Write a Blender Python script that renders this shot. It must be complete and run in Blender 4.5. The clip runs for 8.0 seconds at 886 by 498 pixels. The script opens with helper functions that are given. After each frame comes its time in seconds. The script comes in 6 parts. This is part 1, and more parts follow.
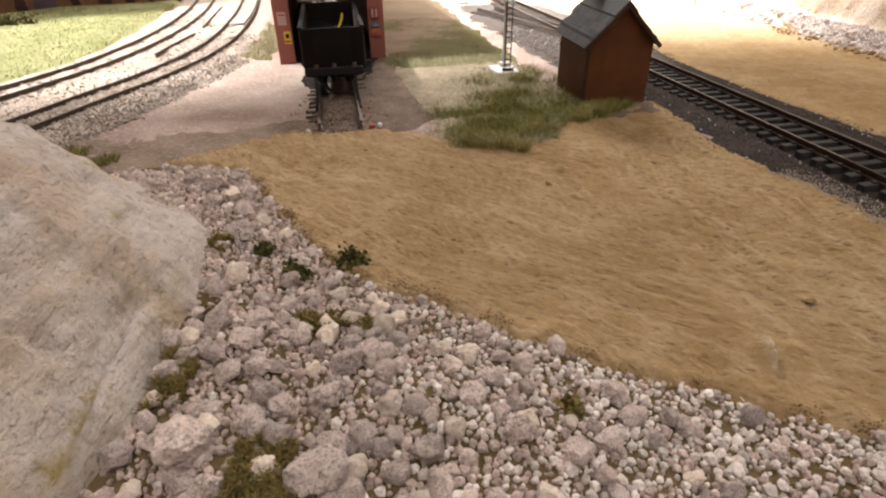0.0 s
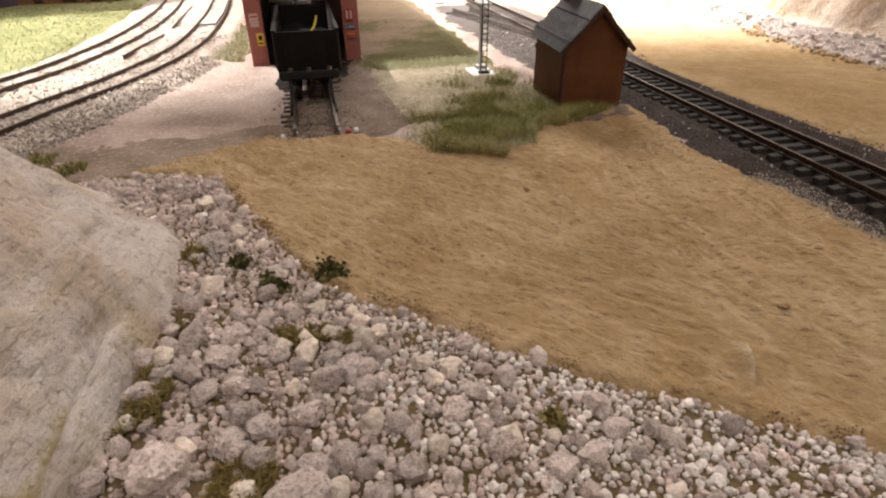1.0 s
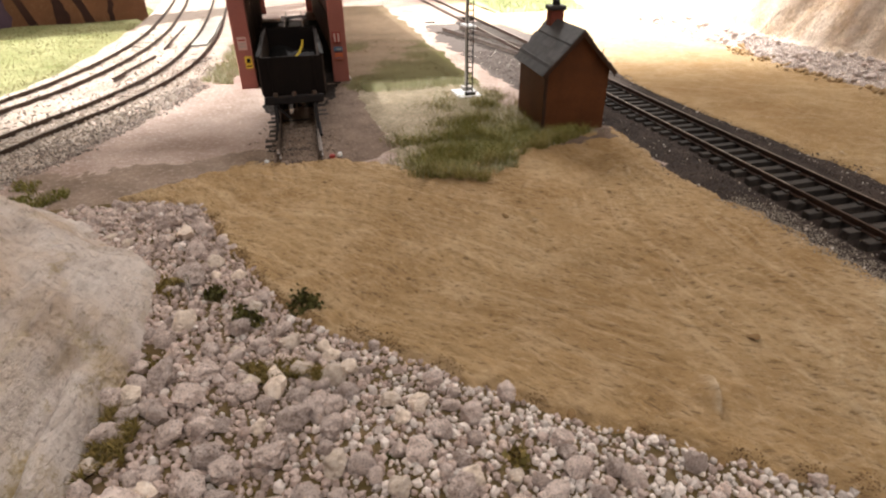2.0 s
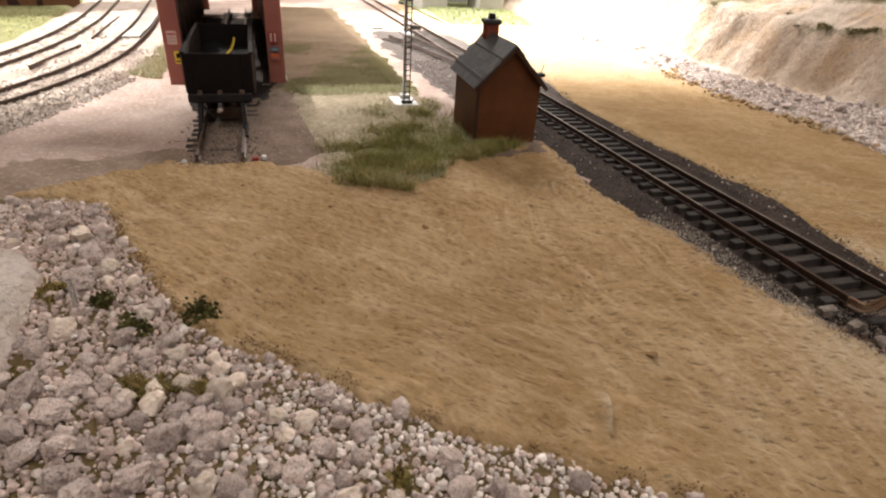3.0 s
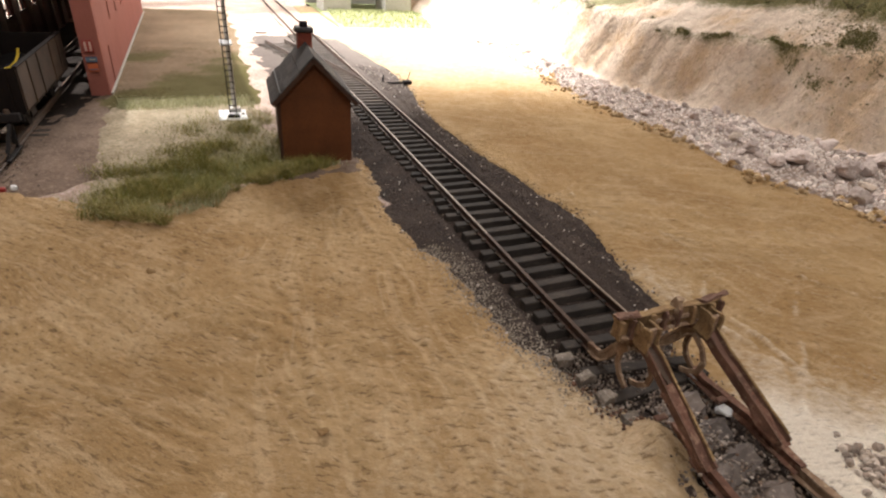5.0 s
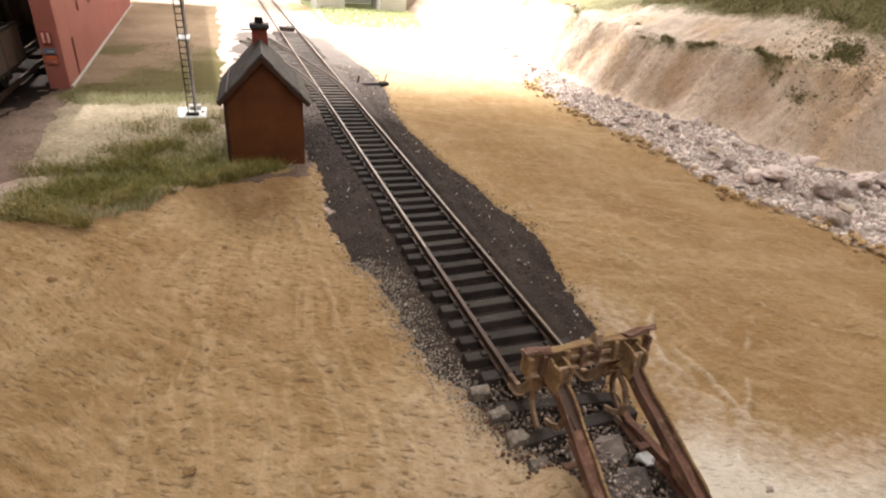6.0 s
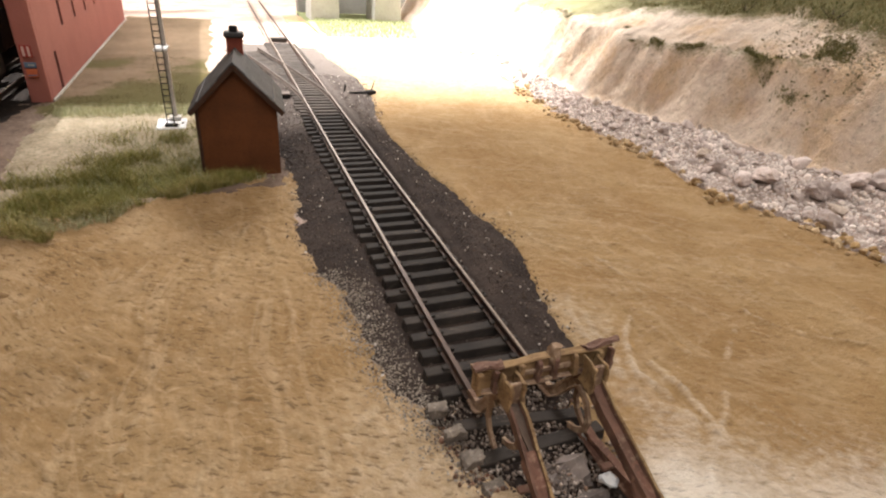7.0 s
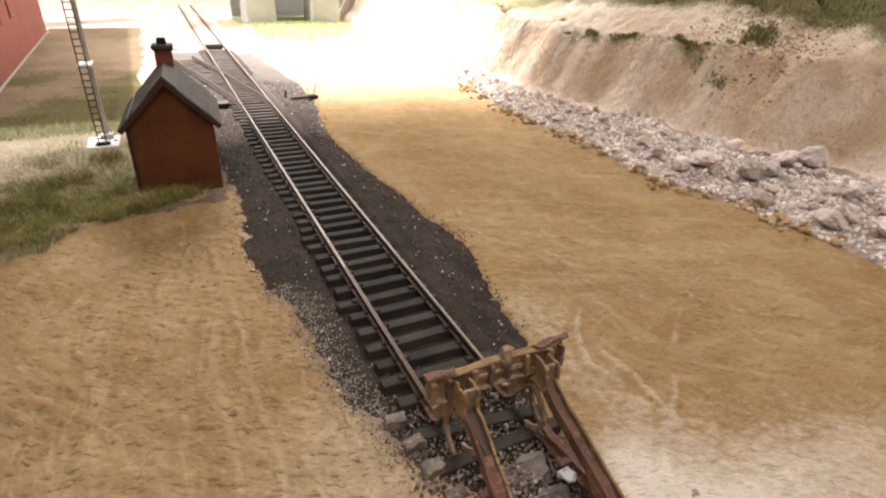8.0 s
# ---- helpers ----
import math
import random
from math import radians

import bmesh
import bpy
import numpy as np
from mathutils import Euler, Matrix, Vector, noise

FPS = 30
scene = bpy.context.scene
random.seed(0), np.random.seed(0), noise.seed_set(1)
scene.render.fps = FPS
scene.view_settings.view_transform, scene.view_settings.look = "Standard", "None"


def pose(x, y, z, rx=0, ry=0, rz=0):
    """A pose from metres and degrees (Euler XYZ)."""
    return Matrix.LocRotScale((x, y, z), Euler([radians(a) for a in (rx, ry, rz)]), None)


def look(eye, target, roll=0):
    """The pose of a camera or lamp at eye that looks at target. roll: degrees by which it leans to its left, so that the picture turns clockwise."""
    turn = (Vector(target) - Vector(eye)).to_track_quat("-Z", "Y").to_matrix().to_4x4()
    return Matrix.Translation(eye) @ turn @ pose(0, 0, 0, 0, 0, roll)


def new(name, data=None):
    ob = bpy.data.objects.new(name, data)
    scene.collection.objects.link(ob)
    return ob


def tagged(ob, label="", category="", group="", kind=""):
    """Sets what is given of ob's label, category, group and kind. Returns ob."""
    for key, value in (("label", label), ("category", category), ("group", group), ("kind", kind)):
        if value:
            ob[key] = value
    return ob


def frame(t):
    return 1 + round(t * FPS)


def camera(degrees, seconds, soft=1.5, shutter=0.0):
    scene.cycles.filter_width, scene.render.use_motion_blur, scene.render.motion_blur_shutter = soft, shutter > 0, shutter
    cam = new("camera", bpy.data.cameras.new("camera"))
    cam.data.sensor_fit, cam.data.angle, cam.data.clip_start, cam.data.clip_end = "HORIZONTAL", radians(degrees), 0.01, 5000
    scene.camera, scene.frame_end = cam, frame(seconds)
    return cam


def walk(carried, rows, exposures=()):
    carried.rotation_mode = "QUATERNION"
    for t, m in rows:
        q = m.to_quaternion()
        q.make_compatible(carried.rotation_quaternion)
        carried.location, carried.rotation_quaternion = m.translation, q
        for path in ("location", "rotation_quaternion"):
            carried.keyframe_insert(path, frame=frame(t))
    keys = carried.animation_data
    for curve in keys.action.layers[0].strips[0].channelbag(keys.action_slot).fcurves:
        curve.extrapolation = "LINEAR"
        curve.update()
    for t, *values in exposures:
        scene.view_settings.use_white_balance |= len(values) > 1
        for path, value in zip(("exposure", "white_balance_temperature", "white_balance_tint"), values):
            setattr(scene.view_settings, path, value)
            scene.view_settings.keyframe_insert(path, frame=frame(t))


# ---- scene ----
import itertools

S = 0.01  # the plan below is in centimetres of the model
cam = camera(77.85, 8.0, soft=2.2)
PATH = [
    (0.0, -17.673, -9.702, 7.789, -10.41, -31.16, -0.96),
    (0.5, -17.62, -9.596, 7.816, -11.7, -31.3, -0.92),
    (1.0, -17.671, -9.453, 7.986, -13.12, -31.37, -0.35),
    (1.5, -17.678, -9.258, 8.196, -12.81, -30.54, -0.29),
    (1.7, -17.382, -9.404, 8.311, -12.43, -30.4, -0.81),
    (2.8, -16.362, -9.419, 8.588, -18.55, -29.31, 2.64),
    (3.0, -15.855, -9.424, 8.418, -19.07, -29.21, 3.87),
    (3.5, -13.627, -9.826, 8.763, -20.03, -29.08, 3.46),
    (4.0, -11.957, -9.675, 8.895, -21.18, -29.1, 2.97),
    (4.5, -10.291, -9.461, 9.007, -22.78, -29.06, 3.94),
    (5.0, -8.777, -9.376, 8.915, -23.57, -28.98, 4.23),
    (5.2, -8.175, -9.344, 8.767, -23.82, -29.06, 4.42),
    (6.3, -5.933, -8.963, 8.9, -22.87, -28.64, 5.94),
    (6.5, -5.73, -9.018, 8.829, -23.02, -28.27, 5.68),
    (7.0, -5.057, -8.919, 8.674, -22.21, -27.94, 4.48),
    (7.5, -4.91, -8.953, 8.603, -21.57, -27.49, 3.22),
    (7.8, -4.954, -9.069, 8.953, -24.14, -28.06, 2.94),
    (8.0, -4.761, -8.88, 8.909, -27.07, -28.1, 2.59),
]
walk(cam, [(t, pose(x * S, y * S, z * S, 0, 0, yaw) @ pose(0, 0, 0, 90 + pitch) @ pose(0, 0, 0, 0, 0, roll))
           for t, x, y, z, yaw, pitch, roll in PATH], [(0, -0.13), (2.2, -0.16), (4.5, -0.15), (5.2, -0.06), (6.3, 0.12), (8.0, 0.12)])

# ---- light: dim room, unseen tubes added overhead, and the layout's own lamps over the far half ----
world = bpy.data.worlds.new("world")
scene.world = world
world.use_nodes = True
world.node_tree.nodes["Background"].inputs[0].default_value = (1.0, 0.9, 0.8, 1)
world.node_tree.nodes["Background"].inputs[1].default_value = 0.05


def lamp(name, kind, eye, target, watts, colour, **settings):
    data = bpy.data.lights.new(name, kind)
    data.energy, data.color = watts, colour
    if kind == "AREA":
        data.shape, data.size, data.size_y = "RECTANGLE", settings["size"], settings["size_y"]
    else:
        data.shadow_soft_size = settings["radius"]
        data.spot_size, data.spot_blend = radians(settings["cone"]), settings["blend"]
    ob = new(name, data)
    ob.matrix_world = look(Vector(eye) * S, Vector(target) * S)
    return ob


WARM, COOL = (1.0, 0.947, 0.905), (1.0, 0.985, 0.965)
# added room light, never in view
lamp("unseen_tube", "AREA", (-60, -30, 139), (-60, -30, 0), 8.0, WARM, size=1.2, size_y=0.25)
# added too, well below the ceiling, to brighten the near right ground
lamp("unseen_tube", "AREA", (18, -42, 76), (15, -34, 0), 5.0, WARM, size=1.2, size_y=0.25)
lamp("layout_tube", "AREA", (16, 112, 66), (0, 0, 0), 14.6, WARM, size=0.45, size_y=0.06)
lamp("layout_lamp", "SPOT", (-75, 43, 70), (-51.5, 107.2, 0), 104.0, COOL, radius=0.012, cone=120, blend=0.14)
lamp("layout_lamp", "SPOT", (34, 65, 62), (30, 59, 0), 158.0, COOL, radius=0.02, cone=70, blend=0.8)
lamp("layout_lamp", "SPOT", (-22, 82, 70), (-20.6, 83.3, 0), 7.0, COOL, radius=0.012, cone=90, blend=0.12)


# ---- materials ----
def lin(c):
    """Linear colour from 0..255 display values."""
    return tuple((v / 255 / 12.92 if v <= 10 else ((v / 255 + 0.055) / 1.055) ** 2.4) for v in c) + (1.0,)


def surf(name, c1, c2, c3=None, scale=1.0, fine=12.0, rough=0.85, bump=0.4, relief=0.02, metal=0.0, spec=0.3, stretch=None,
         turn=0.0, vary=None, speck=0.62, amount=1.0, amount2=0.8, tint=None):
    """A node material: two colours mixed by broad noise, a third by fine noise, fine relief. Scales are per centimetre."""
    m = bpy.data.materials.new(name)
    m.use_nodes = True
    nt = m.node_tree
    n, link = nt.nodes, nt.links.new
    bsdf = n["Principled BSDF"]
    bsdf.inputs["Roughness"].default_value = rough
    bsdf.inputs["Metallic"].default_value = metal
    bsdf.inputs["Specular IOR Level"].default_value = spec
    co = n.new("ShaderNodeTexCoord")
    mp = n.new("ShaderNodeMapping")
    mp.inputs["Scale"].default_value = (1 / S, 1 / S, 1 / S)
    link(co.outputs["Object"], mp.inputs["Vector"])
    vec = mp.outputs["Vector"]
    if vary == "object":
        info = n.new("ShaderNodeObjectInfo")
        add = n.new("ShaderNodeVectorMath")
        mul = n.new("ShaderNodeMath")
        mul.operation, mul.inputs[1].default_value = "MULTIPLY", 37.0
        link(info.outputs["Random"], mul.inputs[0])
        link(vec, add.inputs[0])
        link(mul.outputs[0], add.inputs[1])
        vec = add.outputs[0]
    streak = vec
    if stretch:
        streak = along(nt, vec, turn, stretch)

    def noise_tex(v, sc, detail=6.0, rgh=0.6):
        t = n.new("ShaderNodeTexNoise")
        t.inputs["Scale"].default_value, t.inputs["Detail"].default_value, t.inputs["Roughness"].default_value = sc, detail, rgh
        link(v, t.inputs["Vector"])
        return t.outputs["Fac"]

    def ramp(v, lo, hi):
        r = n.new("ShaderNodeMapRange")
        r.inputs[1].default_value, r.inputs[2].default_value = lo, hi
        link(v, r.inputs[0])
        return r.outputs[0]

    def mix(f, a, b, k=1.0):
        x = n.new("ShaderNodeMix")
        x.data_type = "RGBA"
        if k < 1:
            mm = n.new("ShaderNodeMath")
            mm.operation, mm.inputs[1].default_value = "MULTIPLY", k
            link(f, mm.inputs[0])
            f = mm.outputs[0]
        link(f, x.inputs[0])
        for i, v in ((6, a), (7, b)):
            if isinstance(v, tuple):
                x.inputs[i].default_value = v
            else:
                link(v, x.inputs[i])
        return x.outputs[2]

    broad = noise_tex(vec, scale)
    grain = noise_tex(streak, fine, 8.0, 0.65)
    col = mix(ramp(broad, 0.35, 0.65), lin(c1), lin(c2), amount)
    if c3:
        col = mix(ramp(grain, speck - 0.08, speck + 0.08), col, lin(c3), amount2)
    if tint:
        col = tinted(nt, col, tint, grain, 0.35)
    if vary:
        if vary == "island":
            geo = n.new("ShaderNodeNewGeometry")
            rnd = geo.outputs["Random Per Island"]
        else:
            rnd = info.outputs["Random"]
        hs = n.new("ShaderNodeHueSaturation")
        link(ramp2(nt, rnd, 0.72, 1.2), hs.inputs["Value"])
        link(col, hs.inputs["Color"])
        col = hs.outputs["Color"]
    link(col, bsdf.inputs["Base Color"])
    rr = n.new("ShaderNodeMapRange")
    rr.inputs[3].default_value, rr.inputs[4].default_value = max(0, rough - 0.12), min(1, rough + 0.12)
    link(grain, rr.inputs[0])
    link(rr.outputs[0], bsdf.inputs["Roughness"])
    if bump:
        b = n.new("ShaderNodeBump")
        b.inputs["Strength"].default_value, b.inputs["Distance"].default_value = bump, relief * S
        link(grain, b.inputs["Height"])
        link(b.outputs[0], bsdf.inputs["Normal"])
    return m


def along(nt, vec, turn, stretch):
    """Coordinates drawn out along the plan direction turn (degrees from x)."""
    m1, m2 = nt.nodes.new("ShaderNodeMapping"), nt.nodes.new("ShaderNodeMapping")
    m1.inputs["Rotation"].default_value = (0, 0, radians(-turn))
    m2.inputs["Scale"].default_value = stretch
    nt.links.new(vec, m1.inputs["Vector"])
    nt.links.new(m1.outputs["Vector"], m2.inputs["Vector"])
    return m2.outputs["Vector"]


def tinted(nt, col, colour, edge, soft=0.5):
    """Mixes in a second ground colour where the sheet's own cover map says so, broken up by a noise."""
    n, link = nt.nodes, nt.links.new
    at, ad, r, x = n.new("ShaderNodeAttribute"), n.new("ShaderNodeMath"), n.new("ShaderNodeMapRange"), n.new("ShaderNodeMix")
    at.attribute_name = "cover"
    mu = n.new("ShaderNodeMath")
    mu.operation, mu.inputs[1].default_value = "MULTIPLY_ADD", 1.3
    mu.inputs[2].default_value = -0.65
    link(edge, mu.inputs[0])
    link(at.outputs["Fac"], ad.inputs[0])
    link(mu.outputs[0], ad.inputs[1])
    r.inputs[1].default_value, r.inputs[2].default_value = 0.5 - soft, 0.5 + soft
    link(ad.outputs[0], r.inputs[0])
    gate = n.new("ShaderNodeMath")
    gate.operation = "MULTIPLY"
    ease = n.new("ShaderNodeMapRange")
    ease.inputs[2].default_value = 0.25
    link(at.outputs["Fac"], ease.inputs[0])
    link(r.outputs[0], gate.inputs[0])
    link(ease.outputs[0], gate.inputs[1])
    x.data_type = "RGBA"
    link(gate.outputs[0], x.inputs[0])
    link(col, x.inputs[6])
    x.inputs[7].default_value = lin(colour)
    return x.outputs[2]


def sand_mat(name, base, warm, pale, dark, dash_turn, band_turn, pale_cover=(222, 204, 178), rough=1.0, split=None):
    """Brushed sandy ground: broad tone, pale drawn-out bands, short dark dashes, fine grain."""
    m = bpy.data.materials.new(name)
    m.use_nodes = True
    nt = m.node_tree
    n, link = nt.nodes, nt.links.new
    bsdf = n["Principled BSDF"]
    bsdf.inputs["Roughness"].default_value, bsdf.inputs["Specular IOR Level"].default_value = 0.95, 0.1
    co, mp = n.new("ShaderNodeTexCoord"), n.new("ShaderNodeMapping")
    mp.inputs["Scale"].default_value = (1 / S, 1 / S, 1 / S)
    link(co.outputs["Object"], mp.inputs["Vector"])
    vec = mp.outputs["Vector"]

    def tex(v, sc, detail, rgh):
        t = n.new("ShaderNodeTexNoise")
        t.inputs["Scale"].default_value, t.inputs["Detail"].default_value, t.inputs["Roughness"].default_value = sc, detail, rgh
        link(v, t.inputs["Vector"])
        return t.outputs["Fac"]

    def mixed(f, lo, hi, a, b, k):
        r, x = n.new("ShaderNodeMapRange"), n.new("ShaderNodeMix")
        r.inputs[1].default_value, r.inputs[2].default_value, r.inputs[4].default_value = lo, hi, k
        link(f, r.inputs[0])
        x.data_type = "RGBA"
        link(r.outputs[0], x.inputs[0])
        for i, v in ((6, a), (7, b)):
            if isinstance(v, tuple):
                x.inputs[i].default_value = v
            else:
                link(v, x.inputs[i])
        return x.outputs[2]

    dashes = tex(along(nt, vec, dash_turn, (1.9, 5.5, 1)), 1.0, 5, 0.65)
    lumps = tex(along(nt, vec, dash_turn, (1.9, 2.8, 1)), 2.0, 8, 0.72)
    wander = tex(along(nt, vec, dash_turn + 58, (0.5, 3.2, 1)), 1.0, 5, 0.62)
    grain = tex(vec, 16, 6, 0.7)
    bend, bent = n.new("ShaderNodeTexNoise"), n.new("ShaderNodeVectorMath")
    bend.inputs["Scale"].default_value, bend.inputs["Detail"].default_value = 0.16, 1.5
    link(vec, bend.inputs["Vector"])
    bent.operation = "MULTIPLY_ADD"
    bent.inputs[1].default_value = (2.2, 2.2, 0)
    link(bend.outputs["Color"], bent.inputs[0])
    link(vec, bent.inputs[2])
    broad = tex(vec, 0.22, 4, 0.55)
    strokes_a = tex(along(nt, bent.outputs[0], dash_turn, (1.5, 6.5, 1)), 1.0, 6, 0.7)
    strokes_b = tex(along(nt, bent.outputs[0], band_turn, (1.3, 5.0, 1)), 1.0, 6, 0.7)
    which, pick = n.new("ShaderNodeMapRange"), n.new("ShaderNodeMix")
    which.inputs[1].default_value, which.inputs[2].default_value = 0.5, 0.58
    if split:
        # the brush went one way on one side of a slanting line, another way on the other
        cut, sway = n.new("ShaderNodeVectorMath"), n.new("ShaderNodeMath")
        cut.operation, cut.inputs[1].default_value = "DOT_PRODUCT", (split[0], split[1], 0)
        link(vec, cut.inputs[0])
        sway.operation, sway.inputs[1].default_value = "MULTIPLY_ADD", 7.0
        link(tex(vec, 0.3, 3, 0.5), sway.inputs[0])
        link(cut.outputs["Value"], sway.inputs[2])
        which.inputs[1].default_value, which.inputs[2].default_value = split[2] + 2.5, split[2] + 4.5
        link(sway.outputs[0], which.inputs[0])
    else:
        link(tex(vec, 0.3, 3, 0.5), which.inputs[0])
    link(which.outputs[0], pick.inputs[0])
    link(strokes_a, pick.inputs[2])
    link(strokes_b, pick.inputs[3])
    strokes = pick.outputs[0]

    def swept(turn, stretch):
        """Long bands that follow the brush on either side of the split."""
        x = n.new("ShaderNodeMix")
        link(which.outputs[0], x.inputs[0])
        link(tex(along(nt, bent.outputs[0], dash_turn + turn, stretch), 1.0, 3, 0.6), x.inputs[2])
        link(tex(along(nt, bent.outputs[0], band_turn + turn, stretch), 1.0, 3, 0.6), x.inputs[3])
        return x.outputs[0]

    bands, bands2 = swept(0, (0.13, 2.0, 1)), swept(14 if split else 28, (0.18, 2.4, 1))
    tick = n.new("ShaderNodeMix")
    link(which.outputs[0], tick.inputs[0])
    link(tex(along(nt, bent.outputs[0], dash_turn + 4, (2.8, 9.5, 1)), 1.0, 5, 0.66), tick.inputs[2])
    link(tex(along(nt, bent.outputs[0], dash_turn + 26, (2.6, 8.0, 1)), 1.0, 5, 0.66), tick.inputs[3])
    ticks = tick.outputs[0]
    dabs = tex(along(nt, bent.outputs[0], dash_turn, (1.7, 2.5, 1)), 1.6, 4, 0.65)
    patch = tex(vec, 0.75, 5, 0.6)
    flecks = tex(along(nt, vec, dash_turn, (1.3, 4.5, 1)), 1.6, 4, 0.7)
    col = mixed(broad, 0.4, 0.6, lin(base), lin(warm), 0.9)
    col = mixed(bands, 0.56, 0.62, col, lin(pale), 0.3)
    col = mixed(bands, 0.44, 0.36, col, lin(warm), 0.6)
    col = mixed(bands2, 0.57, 0.66, col, lin(pale), 0.28)
    col = mixed(lumps, 0.54, 0.64, col, lin(pale), 0.22)
    col = mixed(wander, 0.58, 0.68, col, lin(pale), 0.25)
    col = mixed(patch, 0.5, 0.64, col, lin(pale), 0.28)
    col = mixed(patch, 0.44, 0.32, col, lin(warm), 0.4)
    col = mixed(dashes, 0.6, 0.72, col, lin(dark), 0.35)
    col = mixed(strokes, 0.58, 0.62, col, lin(pale), 0.16)
    col = tinted(nt, col, pale_cover, lumps, 0.45)
    col = mixed(strokes, 0.36, 0.31, col, lin(dark), 0.14)
    col = mixed(flecks, 0.63, 0.66, col, lin(dark), 0.5 * rough)
    col = mixed(ticks, 0.56, 0.63, col, lin(dark), 0.66 * rough)
    col = mixed(ticks, 0.42, 0.35, col, lin(pale), 0.4)
    col = mixed(grain, 0.55, 0.75, col, lin(dark), 0.22)
    link(col, bsdf.inputs["Base Color"])
    add = n.new("ShaderNodeMath")
    add.operation = "SUBTRACT"
    link(lumps, add.inputs[0])
    link(dashes, add.inputs[1])
    b = n.new("ShaderNodeBump")
    b.inputs["Strength"].default_value, b.inputs["Distance"].default_value = 0.8, 0.13 * S
    add3 = n.new("ShaderNodeMath")
    link(dabs, add3.inputs[0])
    link(add.outputs[0], add3.inputs[1])
    link(add3.outputs[0], b.inputs["Height"])
    b1 = n.new("ShaderNodeBump")
    b1.inputs["Strength"].default_value, b1.inputs["Distance"].default_value = 0.8, 0.10 * S
    link(strokes, b1.inputs["Height"])
    link(b.outputs[0], b1.inputs["Normal"])
    b2 = n.new("ShaderNodeBump")
    b2.inputs["Strength"].default_value, b2.inputs["Distance"].default_value = 0.8, 0.04 * S
    link(grain, b2.inputs["Height"])
    b3 = n.new("ShaderNodeBump")
    b3.invert = True
    b3.inputs["Strength"].default_value, b3.inputs["Distance"].default_value = 0.9, 0.11 * S
    link(ticks, b3.inputs["Height"])
    link(b1.outputs[0], b3.inputs["Normal"])
    link(b3.outputs[0], b2.inputs["Normal"])
    link(b2.outputs[0], bsdf.inputs["Normal"])
    return m


def ramp2(nt, v, lo, hi):
    r = nt.nodes.new("ShaderNodeMapRange")
    r.inputs[3].default_value, r.inputs[4].default_value = lo, hi
    nt.links.new(v, r.inputs[0])
    return r.outputs[0]


def hued(name, colours, rough=0.8, spec=0.2):
    """A material that takes one of several colours at random for each loose piece."""
    m = bpy.data.materials.new(name)
    m.use_nodes = True
    nt = m.node_tree
    bsdf = nt.nodes["Principled BSDF"]
    bsdf.inputs["Roughness"].default_value, bsdf.inputs["Specular IOR Level"].default_value = rough, spec
    geo = nt.nodes.new("ShaderNodeNewGeometry")
    cr = nt.nodes.new("ShaderNodeValToRGB")
    el = cr.color_ramp.elements
    while len(el) < len(colours):
        el.new(0.5)
    for i, c in enumerate(colours):
        el[i].position, el[i].color = i / max(1, len(colours) - 1), lin(c)
    nt.links.new(geo.outputs["Random Per Island"], cr.inputs[0])
    nt.links.new(cr.outputs[0], bsdf.inputs["Base Color"])
    return m


SAND = sand_mat("sand_mat", (179, 150, 111), (163, 132, 92), (210, 184, 150), (112, 88, 62), -50, 82, split=(1.0, -0.15, -9.2))
SAND2 = sand_mat("sand_bank_mat", (175, 146, 106), (161, 129, 88), (200, 174, 140), (112, 86, 58), -30, 96, pale_cover=(236, 224, 208), rough=0.55)
ASH = surf("ash_mat", (47, 40, 37), (68, 58, 53), (112, 100, 93), scale=0.8, fine=14.0, bump=0.9, relief=0.06, rough=0.95,
           spec=0.1, speck=0.66, amount2=0.7, tint=(98, 89, 84))
GRAVEL = surf("gravel_mat", (183, 163, 152), (151, 130, 119), (213, 198, 189), scale=0.3, fine=5.0, bump=1.0, relief=0.12, rough=0.95,
              spec=0.1, amount2=0.6, speck=0.58)
BALLAST = surf("ballast_mat", (182, 168, 156), (160, 142, 128), (204, 194, 184), scale=0.5, fine=8.0, bump=1.0, relief=0.08, rough=0.95,
               spec=0.1, amount2=0.8, speck=0.55)
EARTH = surf("earth_mat", (110, 92, 70), (92, 78, 50), (80, 70, 42), scale=0.7, fine=6.0, bump=0.9, relief=0.06, rough=0.95, spec=0.1,
             speck=0.56)
TURF = surf("turf_mat", (174, 160, 140), (146, 132, 112), (126, 116, 92), scale=0.7, fine=6.0, bump=0.8, relief=0.05, rough=0.95, spec=0.1,
            speck=0.52, tint=(94, 92, 52))
FIELD = surf("field_mat", (144, 142, 104), (116, 118, 76), (162, 158, 122), scale=0.3, fine=6.0, bump=0.8, relief=0.05, rough=0.95, spec=0.1)


